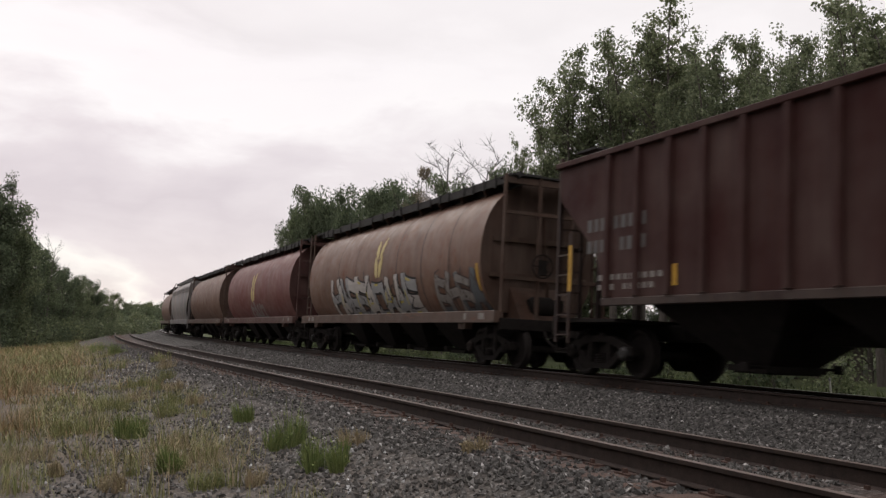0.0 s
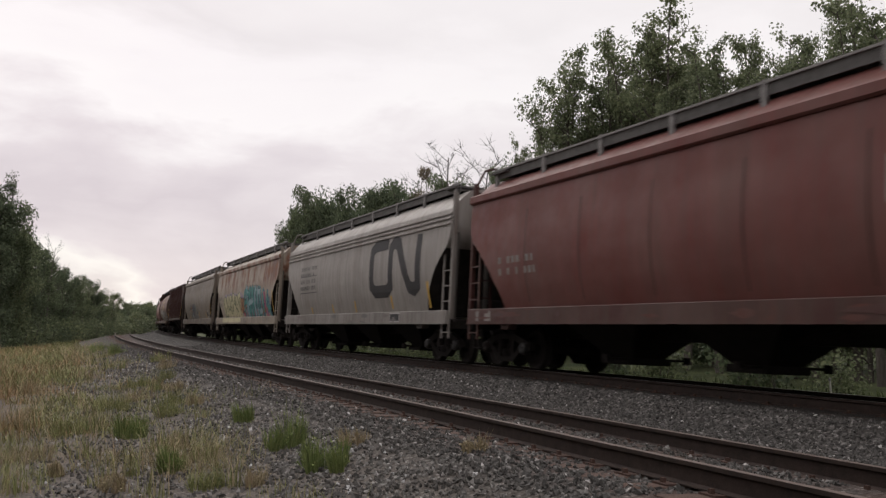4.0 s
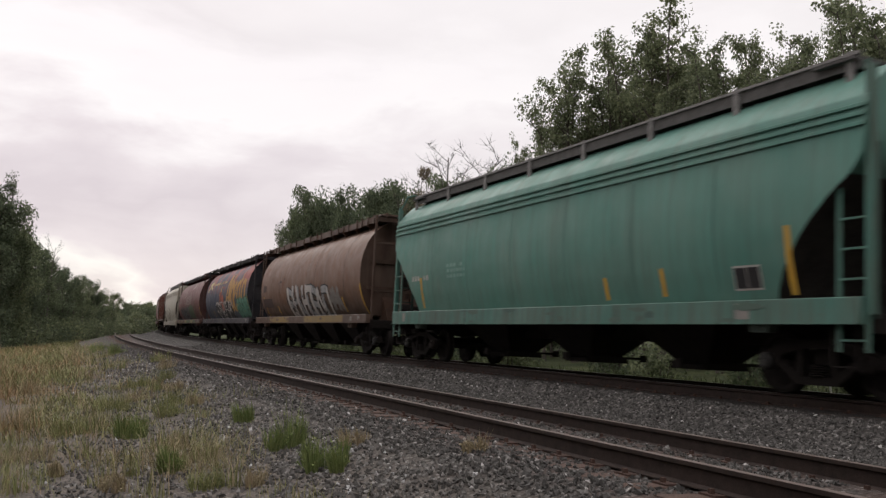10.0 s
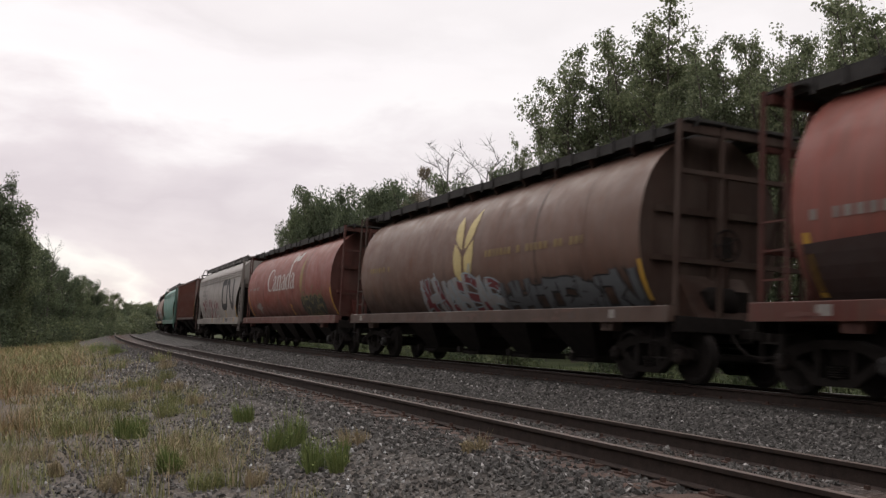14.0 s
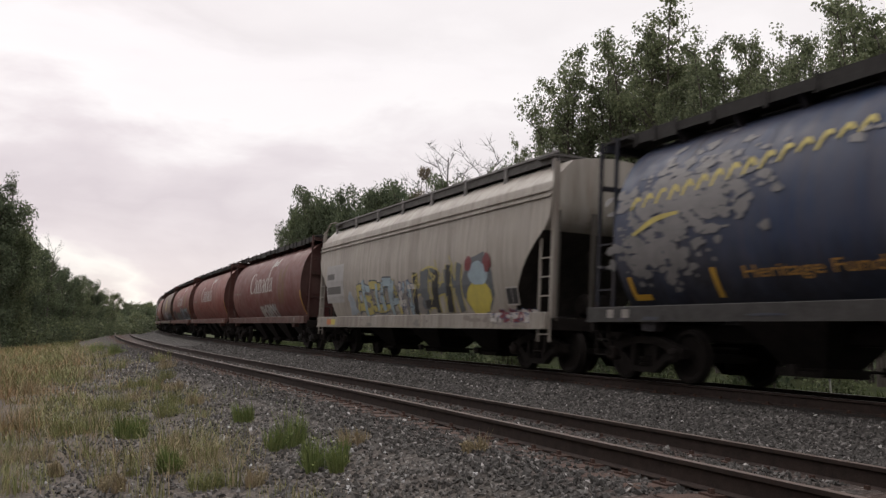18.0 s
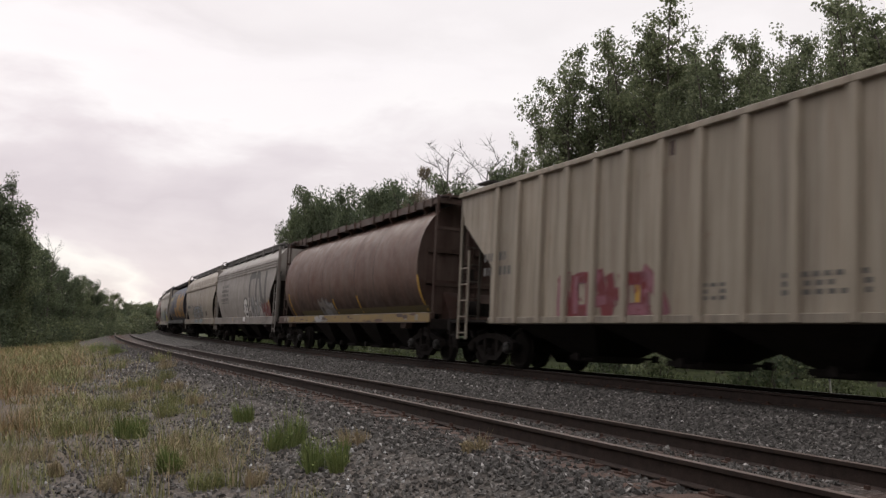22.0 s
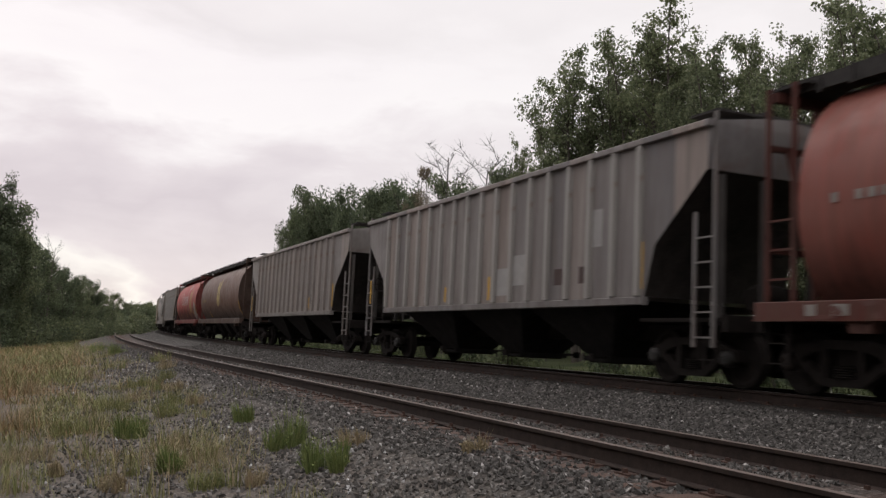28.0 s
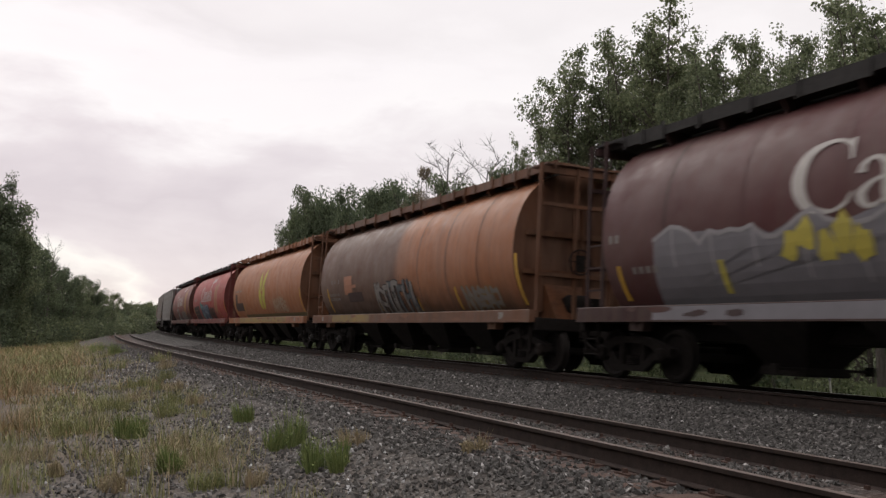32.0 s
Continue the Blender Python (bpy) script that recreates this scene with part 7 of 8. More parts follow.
def limb(sh, p, d, length, r, rnd, bend=0.25, segs=4, n=5):
    """A tapering bent branch; returns its points."""
    pts = [Vector(p)]
    d = Vector(d).normalized()
    rings = []
    for k in range(segs + 1):
        rr = r * (1 - 0.82 * k / segs)
        a = d.orthogonal().normalized()
        b = d.cross(a)
        i = len(sh.v)
        sh.v += [tuple(pts[-1] + rr * (math.cos(2 * math.pi * j / n) * a + math.sin(2 * math.pi * j / n) * b)) for j in range(n)]
        rings.append(i)
        if k < segs:
            d = (d + Vector((rnd.uniform(-bend, bend), rnd.uniform(-bend, bend), rnd.uniform(-0.05, bend)))).normalized()
            pts.append(pts[-1] + d * length / segs)
    for a, b in zip(rings, rings[1:]):
        for j in range(n):
            sh.f.append((a + j, a + (j + 1) % n, b + (j + 1) % n, b + j))
            sh.mi.append(0)
    return pts


def leaves(sh, c, radius, count, size, rnd, flat=0.8):
    for _ in range(count):
        o = Vector((rnd.gauss(0, 1), rnd.gauss(0, 1), rnd.gauss(0, flat)))
        o = o.normalized() * min(o.length, 1.6) * radius * 0.6
        p = Vector(c) + o
        s = size * rnd.uniform(0.6, 1.3)
        d = Vector((rnd.uniform(-1, 1), rnd.uniform(-1, 1), rnd.uniform(-1.1, 0.3))).normalized()
        w = d.orthogonal().normalized()
        w.rotate(Matrix.Rotation(rnd.uniform(0, 6.28), 3, d))
        nrm = d.cross(w)
        i = len(sh.v)
        sh.v += [tuple(p), tuple(p + d * s * 0.5 + w * s * 0.42 + nrm * s * 0.08), tuple(p + d * s * 1.1), tuple(p + d * s * 0.5 - w * s * 0.42 + nrm * s * 0.08)]
        sh.f += [(i, i + 1, i + 2, i + 3)]
        sh.mi.append(0)


def tree_proto(seed, h, crown_low, spread, leafy=1.0, size=0.13, dead=False):
    """Meshes of one tree: its wood and its crown."""
    rnd = random.Random(seed)
    wood, crown = Shape(), Shape()
    trunk = limb(wood, (0, 0, -0.3), (rnd.uniform(-0.05, 0.05), rnd.uniform(-0.05, 0.05), 1), h * 0.97, (h * 0.012 + 0.03) * (0.6 if dead else 1.0), rnd, 0.07, 8, 7)
    n = int(26 * (0.7 if dead else 1))
    for i in range(n):
        t = crown_low + (0.99 - crown_low) * (i + rnd.random() * 0.8) / n
        k = min(7.999, t * 8)
        p = trunk[int(k)].lerp(trunk[min(8, int(k) + 1)], k - int(k))
        az = i * 2.4 + rnd.uniform(-0.5, 0.5)
        g = (t - crown_low) / (1 - crown_low)
        ln = h * spread * (0.5 + 0.8 * math.sin(math.pi * (0.2 + 0.62 * g))) * rnd.uniform(0.55, 1.25)
        if g > 0.9:
            ln *= 0.75
        up = rnd.uniform(0.35, 0.9) + 0.7 * g
        br = limb(wood, p, (math.cos(az), math.sin(az), up), ln, (0.018 + h * 0.0035 * (1 - 0.6 * g)) * (0.5 if dead else 1.0), rnd, 0.22, 4, 5)
        tips = [br[2], br[3], br[4]]
        for q in (br[2], br[3], br[3]):
            sb = limb(wood, q, (math.cos(az + rnd.uniform(-1.4, 1.4)), math.sin(az + rnd.uniform(-1.4, 1.4)), rnd.uniform(0.2, 1.2)), ln * rnd.uniform(0.3, 0.55), 0.016, rnd, 0.3, 3, 4)
            tips += [sb[2], sb[3]]
            if dead:
                for _ in range(4):
                    limb(wood, sb[1 + rnd.randrange(2)], (rnd.uniform(-1, 1), rnd.uniform(-1, 1), rnd.uniform(0.2, 1.3)), ln * 0.3, 0.011, rnd, 0.3, 2, 3)
        if not dead:
            for q in tips:
                if rnd.random() < 0.5 * leafy:
                    leaves(crown, q, rnd.uniform(0.34, 0.62), int(rnd.randint(60, 105) * leafy), size, rnd)
    if not dead:
        leaves(crown, trunk[8], 0.4, 70, size, rnd)
    return wood, crown


def broad_proto(seed, h, half, leaders=4, fork=0.3, size=0.12, gaps=0.4):
    """A many-stemmed poplar: leaders fan out of one trunk, each hung with twigs and leaf clusters."""
    rnd = random.Random(seed)
    wood, crown = Shape(), Shape()
    trunk = limb(wood, (0, 0, -0.3), (rnd.uniform(-0.06, 0.06), rnd.uniform(-0.06, 0.06), 1), h * 0.62, h * 0.013 + 0.04, rnd, 0.08, 6, 8)
    spine = [(trunk, 0.0)]
    for i in range(leaders):
        az = i * 6.283 / leaders + rnd.uniform(-0.5, 0.5)
        start = trunk[2 + i % 4]
        out = half * rnd.uniform(0.45, 0.85)
        rise = (h * (0.995 if i == 0 else rnd.uniform(0.70, 0.92))) - start.z
        if i == 0:
            out *= 0.35
        ln = math.hypot(out, rise)
        spine.append((limb(wood, start, (out * math.cos(az), out * math.sin(az), rise), ln, h * 0.008, rnd, 0.10, 6, 6), az))
    for pts, az0 in spine:
        for k in range(1, len(pts)):
            if pts[k].z < h * fork:
                continue
            for _ in range(4):
                q = pts[k - 1].lerp(pts[k], rnd.random())
                g = min(1.0, max(0.0, (q.z / h - fork) / (1 - fork)))
                az = rnd.uniform(0, 6.283)
                ln = half * (0.28 + 0.62 * math.sin(math.pi * min(1.0, 0.18 + 0.80 * g))) * rnd.uniform(0.5, 1.1)
                br = limb(wood, q, (math.cos(az), math.sin(az), rnd.uniform(0.1, 0.9) + 0.5 * g), ln, 0.03, rnd, 0.28, 4, 5)
                tips = [br[3], br[4]]
                for z in (br[1], br[2], br[3], br[4]):
                    sb = limb(wood, z, (rnd.uniform(-1, 1), rnd.uniform(-1, 1), rnd.uniform(-0.2, 1.0)), ln * rnd.uniform(0.22, 0.45), 0.013, rnd, 0.35, 3, 3)
                    tips += [sb[2], sb[3]]
                for z in tips:
                    if rnd.random() > gaps:
                        leaves(crown, z, rnd.uniform(0.2, 0.46), rnd.randint(14, 34), size, rnd, 0.75)
    for pts, _ in spine[1:]:
        leaves(crown, pts[-1], 0.4, 40, size, rnd, 1.2)
        leaves(crown, pts[-2], 0.45, 40, size, rnd)
    return wood, crown


def tree_kind(name, label, category, group, wood, crown, bark, leaf_material):
    ob = thing(name, label, category, group=group)
    part("trunk", wood, bark, ob, smooth=True)
    if crown.f:
        part("crown", crown, leaf_material, ob)
    return ob


protos = []
for seed, leaders, fork, gaps, mat in ((101, 5, 0.30, 0.36, LEAF), (102, 4, 0.26, 0.42, LEAF), (103, 4, 0.34, 0.48, LEAF), (104, 5, 0.22, 0.30, LEAF_DARK), (105, 4, 0.24, 0.36, LEAF_DARK)):
    w, c = broad_proto(seed, 14.0, 2.3, leaders, fork, 0.125, gaps)
    protos.append(tree_kind("poplar_tree", "tall leafy poplar with open green crown beside the railway", "tree", "trackside trees", w, c, BARK, mat))
w, c = broad_proto(106, 14.0, 2.2, 4, 0.4, 0.115, 0.55)
russet = [tree_kind("poplar_tree", "thin poplar with sparse reddish leaves", "tree", "trackside trees", w, c, BARK, LEAF_RUSSET)]
bushy = []
for seed, h, mat in ((11, 7.0, LEAF_DARK), (12, 7.0, LEAF), (13, 7.0, LEAF_DARK)):
    w, c = tree_proto(seed, h, 0.04, 0.24, 1.0, 0.125)
    bushy.append(tree_kind("young_tree", "dense young broadleaf tree at the wood's edge", "tree", "trees of the wood edge", w, c, BARK, mat))
dead = []
for seed in (21, 22):
    w, c = tree_proto(seed, 13.0, 0.45, 0.13, dead=True)
    dead.append(tree_kind("dead_tree", "bare dead tree with pale thin branches", "tree", "dead trees", w, c, DEADWOOD, LEAF))
shrubs = []
for seed in (31, 32, 33):
    rnd = random.Random(seed)
    w, c = Shape(), Shape()
    for k in range(9):
        a = k * 2.4
        pts = limb(w, (0.25 * math.cos(a), 0.25 * math.sin(a), -0.1), (0.5 * math.cos(a), 0.5 * math.sin(a), 1), rnd.uniform(1.2, 2.2), 0.025, rnd, 0.25, 4, 4)
        for q in pts[1:]:
            leaves(c, q, 0.6, 26, 0.15, rnd, 0.9)
    shrubs.append(tree_kind("shrub", "green leafy shrub by the railway", "shrub", "trackside shrubs", w, c, BARK, LEAF if seed != 32 else LEAF_DARK))
def su_of(x, y):
    """Rough s and u of a place near the camera."""
    s = y
    for _ in range(3):
        px, py, t = line(s, 0)
        s += (x - px) * math.sin(t) + (y - py) * math.cos(t)
    px, py, t = line(s, 0)
    return s, (x - px) * math.cos(t) - (y - py) * math.sin(t)


_used = set()


TALL = {o.name: max(v.co.z for c in o.children for v in c.data.vertices) * 0.985 for o in protos + russet + bushy + dead + shrubs}
HALF = {o.name: max(abs(v.co.x) + abs(v.co.y) for c in o.children for v in c.data.vertices) * 0.42 for o in protos + russet}


def plant(kind, x, y, h, wide=1.0, z=None, half=0.0):
    """Sets one of the kinds at a place; the first goes to the kind itself, the next are copies."""
    rnd = random.Random(int(x * 40) * 7919 + int(y * 40))
    fresh = [o for o in kind if o.name not in _used]
    ob = fresh[0] if fresh else kind[rnd.randrange(len(kind))]
    k = h / TALL[ob.name]
    if half:
        wide = half / HALF[ob.name] / k
    ang = rnd.uniform(0, 360)
    m = pose(x, y, (-1.2 if su_of(x, y)[1] > 8 else -0.7) if z is None else z, 0, 0, ang)
    if ob.name in _used:
        ob = copy_thing(ob, m)
    else:
        _used.add(ob.name)
        ob.matrix_basis = m
    ob.scale = (k * wide * rnd.uniform(0.94, 1.1), k * wide * rnd.uniform(0.94, 1.1), k)
    return ob


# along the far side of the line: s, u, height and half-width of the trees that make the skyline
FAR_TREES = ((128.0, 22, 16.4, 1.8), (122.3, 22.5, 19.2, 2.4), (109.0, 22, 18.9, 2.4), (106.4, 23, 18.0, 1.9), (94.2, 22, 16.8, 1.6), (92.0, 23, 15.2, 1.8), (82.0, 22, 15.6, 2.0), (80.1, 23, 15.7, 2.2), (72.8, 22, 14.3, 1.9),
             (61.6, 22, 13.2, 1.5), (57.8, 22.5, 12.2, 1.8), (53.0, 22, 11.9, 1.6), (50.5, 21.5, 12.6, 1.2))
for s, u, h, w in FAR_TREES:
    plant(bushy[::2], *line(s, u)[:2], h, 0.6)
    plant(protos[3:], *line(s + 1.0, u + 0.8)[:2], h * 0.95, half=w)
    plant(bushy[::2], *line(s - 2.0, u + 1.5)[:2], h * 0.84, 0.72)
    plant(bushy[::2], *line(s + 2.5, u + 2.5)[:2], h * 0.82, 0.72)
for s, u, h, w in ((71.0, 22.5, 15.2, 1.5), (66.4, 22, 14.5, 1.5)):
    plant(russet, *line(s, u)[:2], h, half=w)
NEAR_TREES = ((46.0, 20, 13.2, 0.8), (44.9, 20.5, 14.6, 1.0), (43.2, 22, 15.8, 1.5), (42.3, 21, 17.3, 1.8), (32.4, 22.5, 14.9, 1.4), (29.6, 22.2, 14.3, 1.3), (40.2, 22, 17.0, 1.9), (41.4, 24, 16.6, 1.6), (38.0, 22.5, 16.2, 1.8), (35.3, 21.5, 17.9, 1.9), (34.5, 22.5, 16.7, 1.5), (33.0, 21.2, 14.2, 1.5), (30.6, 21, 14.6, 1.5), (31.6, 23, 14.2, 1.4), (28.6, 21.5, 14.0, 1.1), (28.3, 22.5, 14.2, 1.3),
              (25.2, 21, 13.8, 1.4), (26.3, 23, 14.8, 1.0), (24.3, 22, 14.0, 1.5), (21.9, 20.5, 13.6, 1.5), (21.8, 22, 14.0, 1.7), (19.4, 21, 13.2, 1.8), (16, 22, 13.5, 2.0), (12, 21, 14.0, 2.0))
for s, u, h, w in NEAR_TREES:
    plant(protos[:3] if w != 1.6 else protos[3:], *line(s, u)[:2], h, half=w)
for s, u, h in ((60, 20.5, 15.6), (54.4, 20.5, 13.9), (51.3, 20.2, 13.6)):
    x, y, _ = line(s, u)
    plant(dead, x, y, h, 1.5)
rnd = random.Random(9)
for k in range(46):
    s = 14 + k * 4.1 + rnd.uniform(-1.5, 1.5)
    cap = 8.0 if 46 < s < 74 else 8.5 if s < 46 else 10.5
    x, y, _ = line(s, rnd.uniform(21, 30))
    plant(bushy, x, y, rnd.uniform(0.75, 1.0) * cap)
for k in range(46):
    s = 10 + k * 3.2 + rnd.uniform(-1, 1)
    x, y, _ = line(s, rnd.uniform(15.5, 19))
    plant(shrubs, x, y, rnd.uniform(1.6, 3.6))
for k in range(10):
    x, y, _ = line(-40 + k * 5.5, 20 + rnd.uniform(-1.5, 2))
    plant(protos, x, y, rnd.uniform(12, 15))
# low young growth that closes the wood behind the tall trees
for k in range(44):
    plant(bushy, *line(6 + k * 2.4 + rnd.uniform(-0.6, 0.6), 27 + rnd.uniform(-1.5, 2))[:2], rnd.uniform(4.8, 6.2), 1.25)
# wood edge on the gravel side, ahead of the camera
for x, y, h in ((-3.6, 62, 10.0), (-2.95, 64, 9.6), (-2.1, 66, 8.7), (-1.75, 70, 8.6), (-0.95, 74, 7.8), (-0.1, 79, 7.2), (0.9, 84, 6.9), (1.8, 88, 6.2), (2.9, 94, 6.3), (4.1, 100, 6.4), (5.25, 108, 5.7), (6.4, 114, 5.7)):
    plant(bushy, x - 0.6, y, h, 0.8)
    plant(bushy[::2], x - 2.4 + rnd.uniform(-0.5, 0.5), y + 1.5, h * rnd.uniform(0.9, 1.0))
    plant(bushy[::2], x - 1.6, y - 1.5, h * 0.72, 1.1)
    plant(shrubs, x + 0.1, y - 2.0, rnd.uniform(1.8, 2.8))
    plant(shrubs, x - 1.2, y - 2.6, rnd.uniform(2.0, 3.0))
plant(protos[3:], -3.7, 63, 11.4, half=1.2)
plant(protos[3:], -5.2, 64, 12.0, half=1.6)
plant(dead, -0.9, 76, 8.7)
for x, y, h in ((7.4, 126, 3.6), (8.6, 138, 4.2), (9.8, 150, 4.8), (12.8, 170, 5.6), (16.25, 190, 6.0), (19.2, 205, 5.7), (22, 215, 6.4), (24, 228, 7), (28, 238, 7), (33, 246, 7)):
    plant(bushy, x, y, h)
    plant(bushy, x - 3.5, y + 4, h * 1.05)
    plant(bushy, x + 2.2, y + 6, h * 0.9, 1.5)
    plant(shrubs, x + 0.8, y - 3, 3.4, 1.5)
# unseen trees beside and behind the camera, added to block low sky light
for k in range(36):
    x, y, _ = line(-50 + k * 2.5 + rnd.uniform(-0.8, 0.8), -14.5 + rnd.uniform(-2, 1.5))
    plant(protos if k % 3 == 1 else bushy, x, y, rnd.uniform(11, 14) if k % 3 == 1 else rnd.uniform(8.5, 10.5))


# ---- grass, weeds and loose stone ----
def grass_mat(name, stops):
    m, nt, n, b = nodes_of(name)
    geo = nt.nodes.new("ShaderNodeNewGeometry")
    v = coords(nt)
    big = tex(nt, "ShaderNodeTexNoise", 0.8, v, Detail=3)
    f = mixed(nt, 0.45, geo.outputs["Random Per Island"], big.outputs["Fac"])
    nt.links.new(ramp_of(nt, f, stops), b.inputs["Base Color"])
    b.inputs["Roughness"].default_value = 0.75
    b.inputs["Specular IOR Level"].default_value = 0.2
    return m


def blades(name, label, spots, mat, kind_category):
    """Many thin bent blades in one sheet: spots hold x, y, z, height, width, lean."""
    v, f = [], []
    for x, y, z, h, w, lean, az in spots:
        dx, dy = math.cos(az), math.sin(az)
        i = len(v)
        lx, ly = dx * lean * h, dy * lean * h
        v += [(x - dy * w, y + dx * w, z), (x + dy * w, y - dx * w, z), (x + lx * 0.35 + dy * w * 0.7, y + ly * 0.35 - dx * w * 0.7, z + h * 0.6), (x + lx * 0.35 - dy * w * 0.7, y + ly * 0.35 + dx * w * 0.7, z + h * 0.6), (x + lx, y + ly, z + h)]
        f += [(i, i + 1, i + 2, i + 3), (i + 3, i + 2, i + 4)]
    me = bpy.data.meshes.new(name)
    me.from_pydata(v, [], f)
    me.materials.append(mat)
    return tagged(new(name, me), label, kind_category, kind="stuff")


STRAWGRASS = grass_mat("dry grass", [(0.2, (0.22, 0.18, 0.105)), (0.45, (0.34, 0.275, 0.185)), (0.62, (0.26, 0.23, 0.125)), (0.85, (0.36, 0.25, 0.175))])
RUSSETGRASS = grass_mat("russet grass", [(0.2, (0.22, 0.155, 0.08)), (0.5, (0.32, 0.205, 0.11)), (0.85, (0.36, 0.27, 0.16))])
GREENGRASS = grass_mat("green grass", [(0.2, (0.115, 0.13, 0.05)), (0.55, (0.20, 0.21, 0.085)), (0.85, (0.32, 0.29, 0.14))])
WEEDGREEN = grass_mat("weed leaves", [(0.2, (0.095, 0.135, 0.042)), (0.55, (0.16, 0.20, 0.066)), (0.85, (0.25, 0.27, 0.105))])
rnd = random.Random(41)
dry, green, russet_blades, shade = [], [], [], []
for _ in range(11500):
    y = 6.5 * (62 / 6.5) ** rnd.random()
    x = rnd.uniform(-3.5 - y * 0.07, 4.2)
    s, u = su_of(x, y)
    edge = -2.35 - 0.4 * math.sin(y * 0.35) - (0.5 if y < 14 else 0.0) + 0.9 * noise.noise(Vector((x * 0.5, y * 0.4, 7)))
    if u > edge:
        continue
    clump = noise.noise(Vector((x * 1.5, y * 0.9, 1.5))) * 0.8 + 0.4 * noise.noise(Vector((x * 0.7, y * 0.4, 2.5)))
    if clump < (0.30 if u > -3.2 else 0.20 if u > -4.2 else 0.17 if y < 13 else 0.09 if y < 22 else -0.12):
        continue
    tone = noise.noise(Vector((x * 0.55, y * 0.35, 11))) + rnd.uniform(-0.2, 0.2)
    red = noise.noise(Vector((x * 0.5, y * 0.25, 31))) + (0.4 if x < -0.3 else 0.0) + rnd.uniform(-0.15, 0.15) > 0.34
    rich = 1.0 + 0.8 * max(0.0, noise.noise(Vector((x * 0.9, y * 0.6, 17))))
    for _ in range(22):
        bx, by = x + rnd.gauss(0, 0.15 + y * 0.006), y + rnd.gauss(0, 0.15 + y * 0.012)
        z = ground_height(u, s) - 0.02
        h = (rnd.uniform(0.03, 0.12) if rnd.random() < 0.8 else rnd.uniform(0.12, 0.34)) * rich * (1.0 if y < 25 else 1.4)
        bin_ = russet_blades if red and rnd.random() < 0.7 else green if (tone > -0.22) != (rnd.random() < 0.2) else dry
        bin_.append((bx, by, z, h, (0.0012 + 0.00024 * y) * rnd.uniform(0.6, 1.2), rnd.uniform(0.1, 1.4), rnd.uniform(0, 6.28)))
# green tufts scattered through the thin grass
for _ in range(240):
    y = 7.0 * (40 / 7.0) ** rnd.random()
    x = rnd.uniform(-3.0 - y * 0.05, 3.4)
    s, u = su_of(x, y)
    if u > -2.7 or noise.noise(Vector((x * 0.5, y * 0.35, 21))) < -0.05:
        continue
    hh, rr = rnd.uniform(0.12, 0.34), rnd.uniform(0.05, 0.13)
    for _ in range(34):
        (green if rnd.random() < 0.75 else dry).append((x + rnd.gauss(0, rr), y + rnd.gauss(0, rr), ground_height(u, s) - 0.02, hh * rnd.uniform(0.4, 1.1), (0.002 + 0.0004 * y) * rnd.uniform(0.6, 1.2), rnd.uniform(0.05, 0.55), rnd.uniform(0, 6.28)))
# meadow strip under the wood edges
for _ in range(38000):
    y = 26 * (112 / 26) ** rnd.random()
    x = rnd.uniform(-9 if y < 70 else -4 + (y - 70) * 0.2, 2 + max(0, y - 60) * 0.05)
    s, u = su_of(x, y)
    if u > -3.6 + 0.9 * noise.noise(Vector((y * 0.2, 3, 0))) - 1.6 * rnd.random() ** 2:
        continue
    tone = noise.noise(Vector((x * 0.4, y * 0.10, 4))) + rnd.uniform(-0.25, 0.25)
    (russet_blades if tone > 0.28 else dry if tone > 0.20 else green).append((x, y, ground_height(u, s) - 0.03, rnd.uniform(0.08, 0.34), 0.006 + y * 0.0002, rnd.uniform(0.1, 1.3), rnd.uniform(0, 6.28)))
for _ in range(26000):
    s, u = rnd.uniform(8, 120), rnd.uniform(8.6, 16)
    x, y, _t = line(s, u)
    shade.append((x, y, ground_height(u, s) - 0.03, rnd.uniform(0.2, 0.6), 0.02, rnd.uniform(0.1, 0.5), rnd.uniform(0, 6.28)))
blades("dry_grass", "thin dry yellow-brown grass growing through gravel", dry, STRAWGRASS, "grass")
blades("russet_grass", "orange-brown seeding grass beside the tracks", russet_blades, RUSSETGRASS, "grass")
blades("green_grass", "low green grass in patches beside the tracks", green, GREENGRASS, "grass")


# darker copy of the green grass, with the shade of the bushes in its colour
blades("meadow_grass", "green grass beyond the train, darkened as in bush shade", shade, grass_mat("meadow grass", [(0.2, (0.045, 0.065, 0.025)), (0.55, (0.08, 0.105, 0.04)), (0.85, (0.14, 0.15, 0.06))]), "grass")


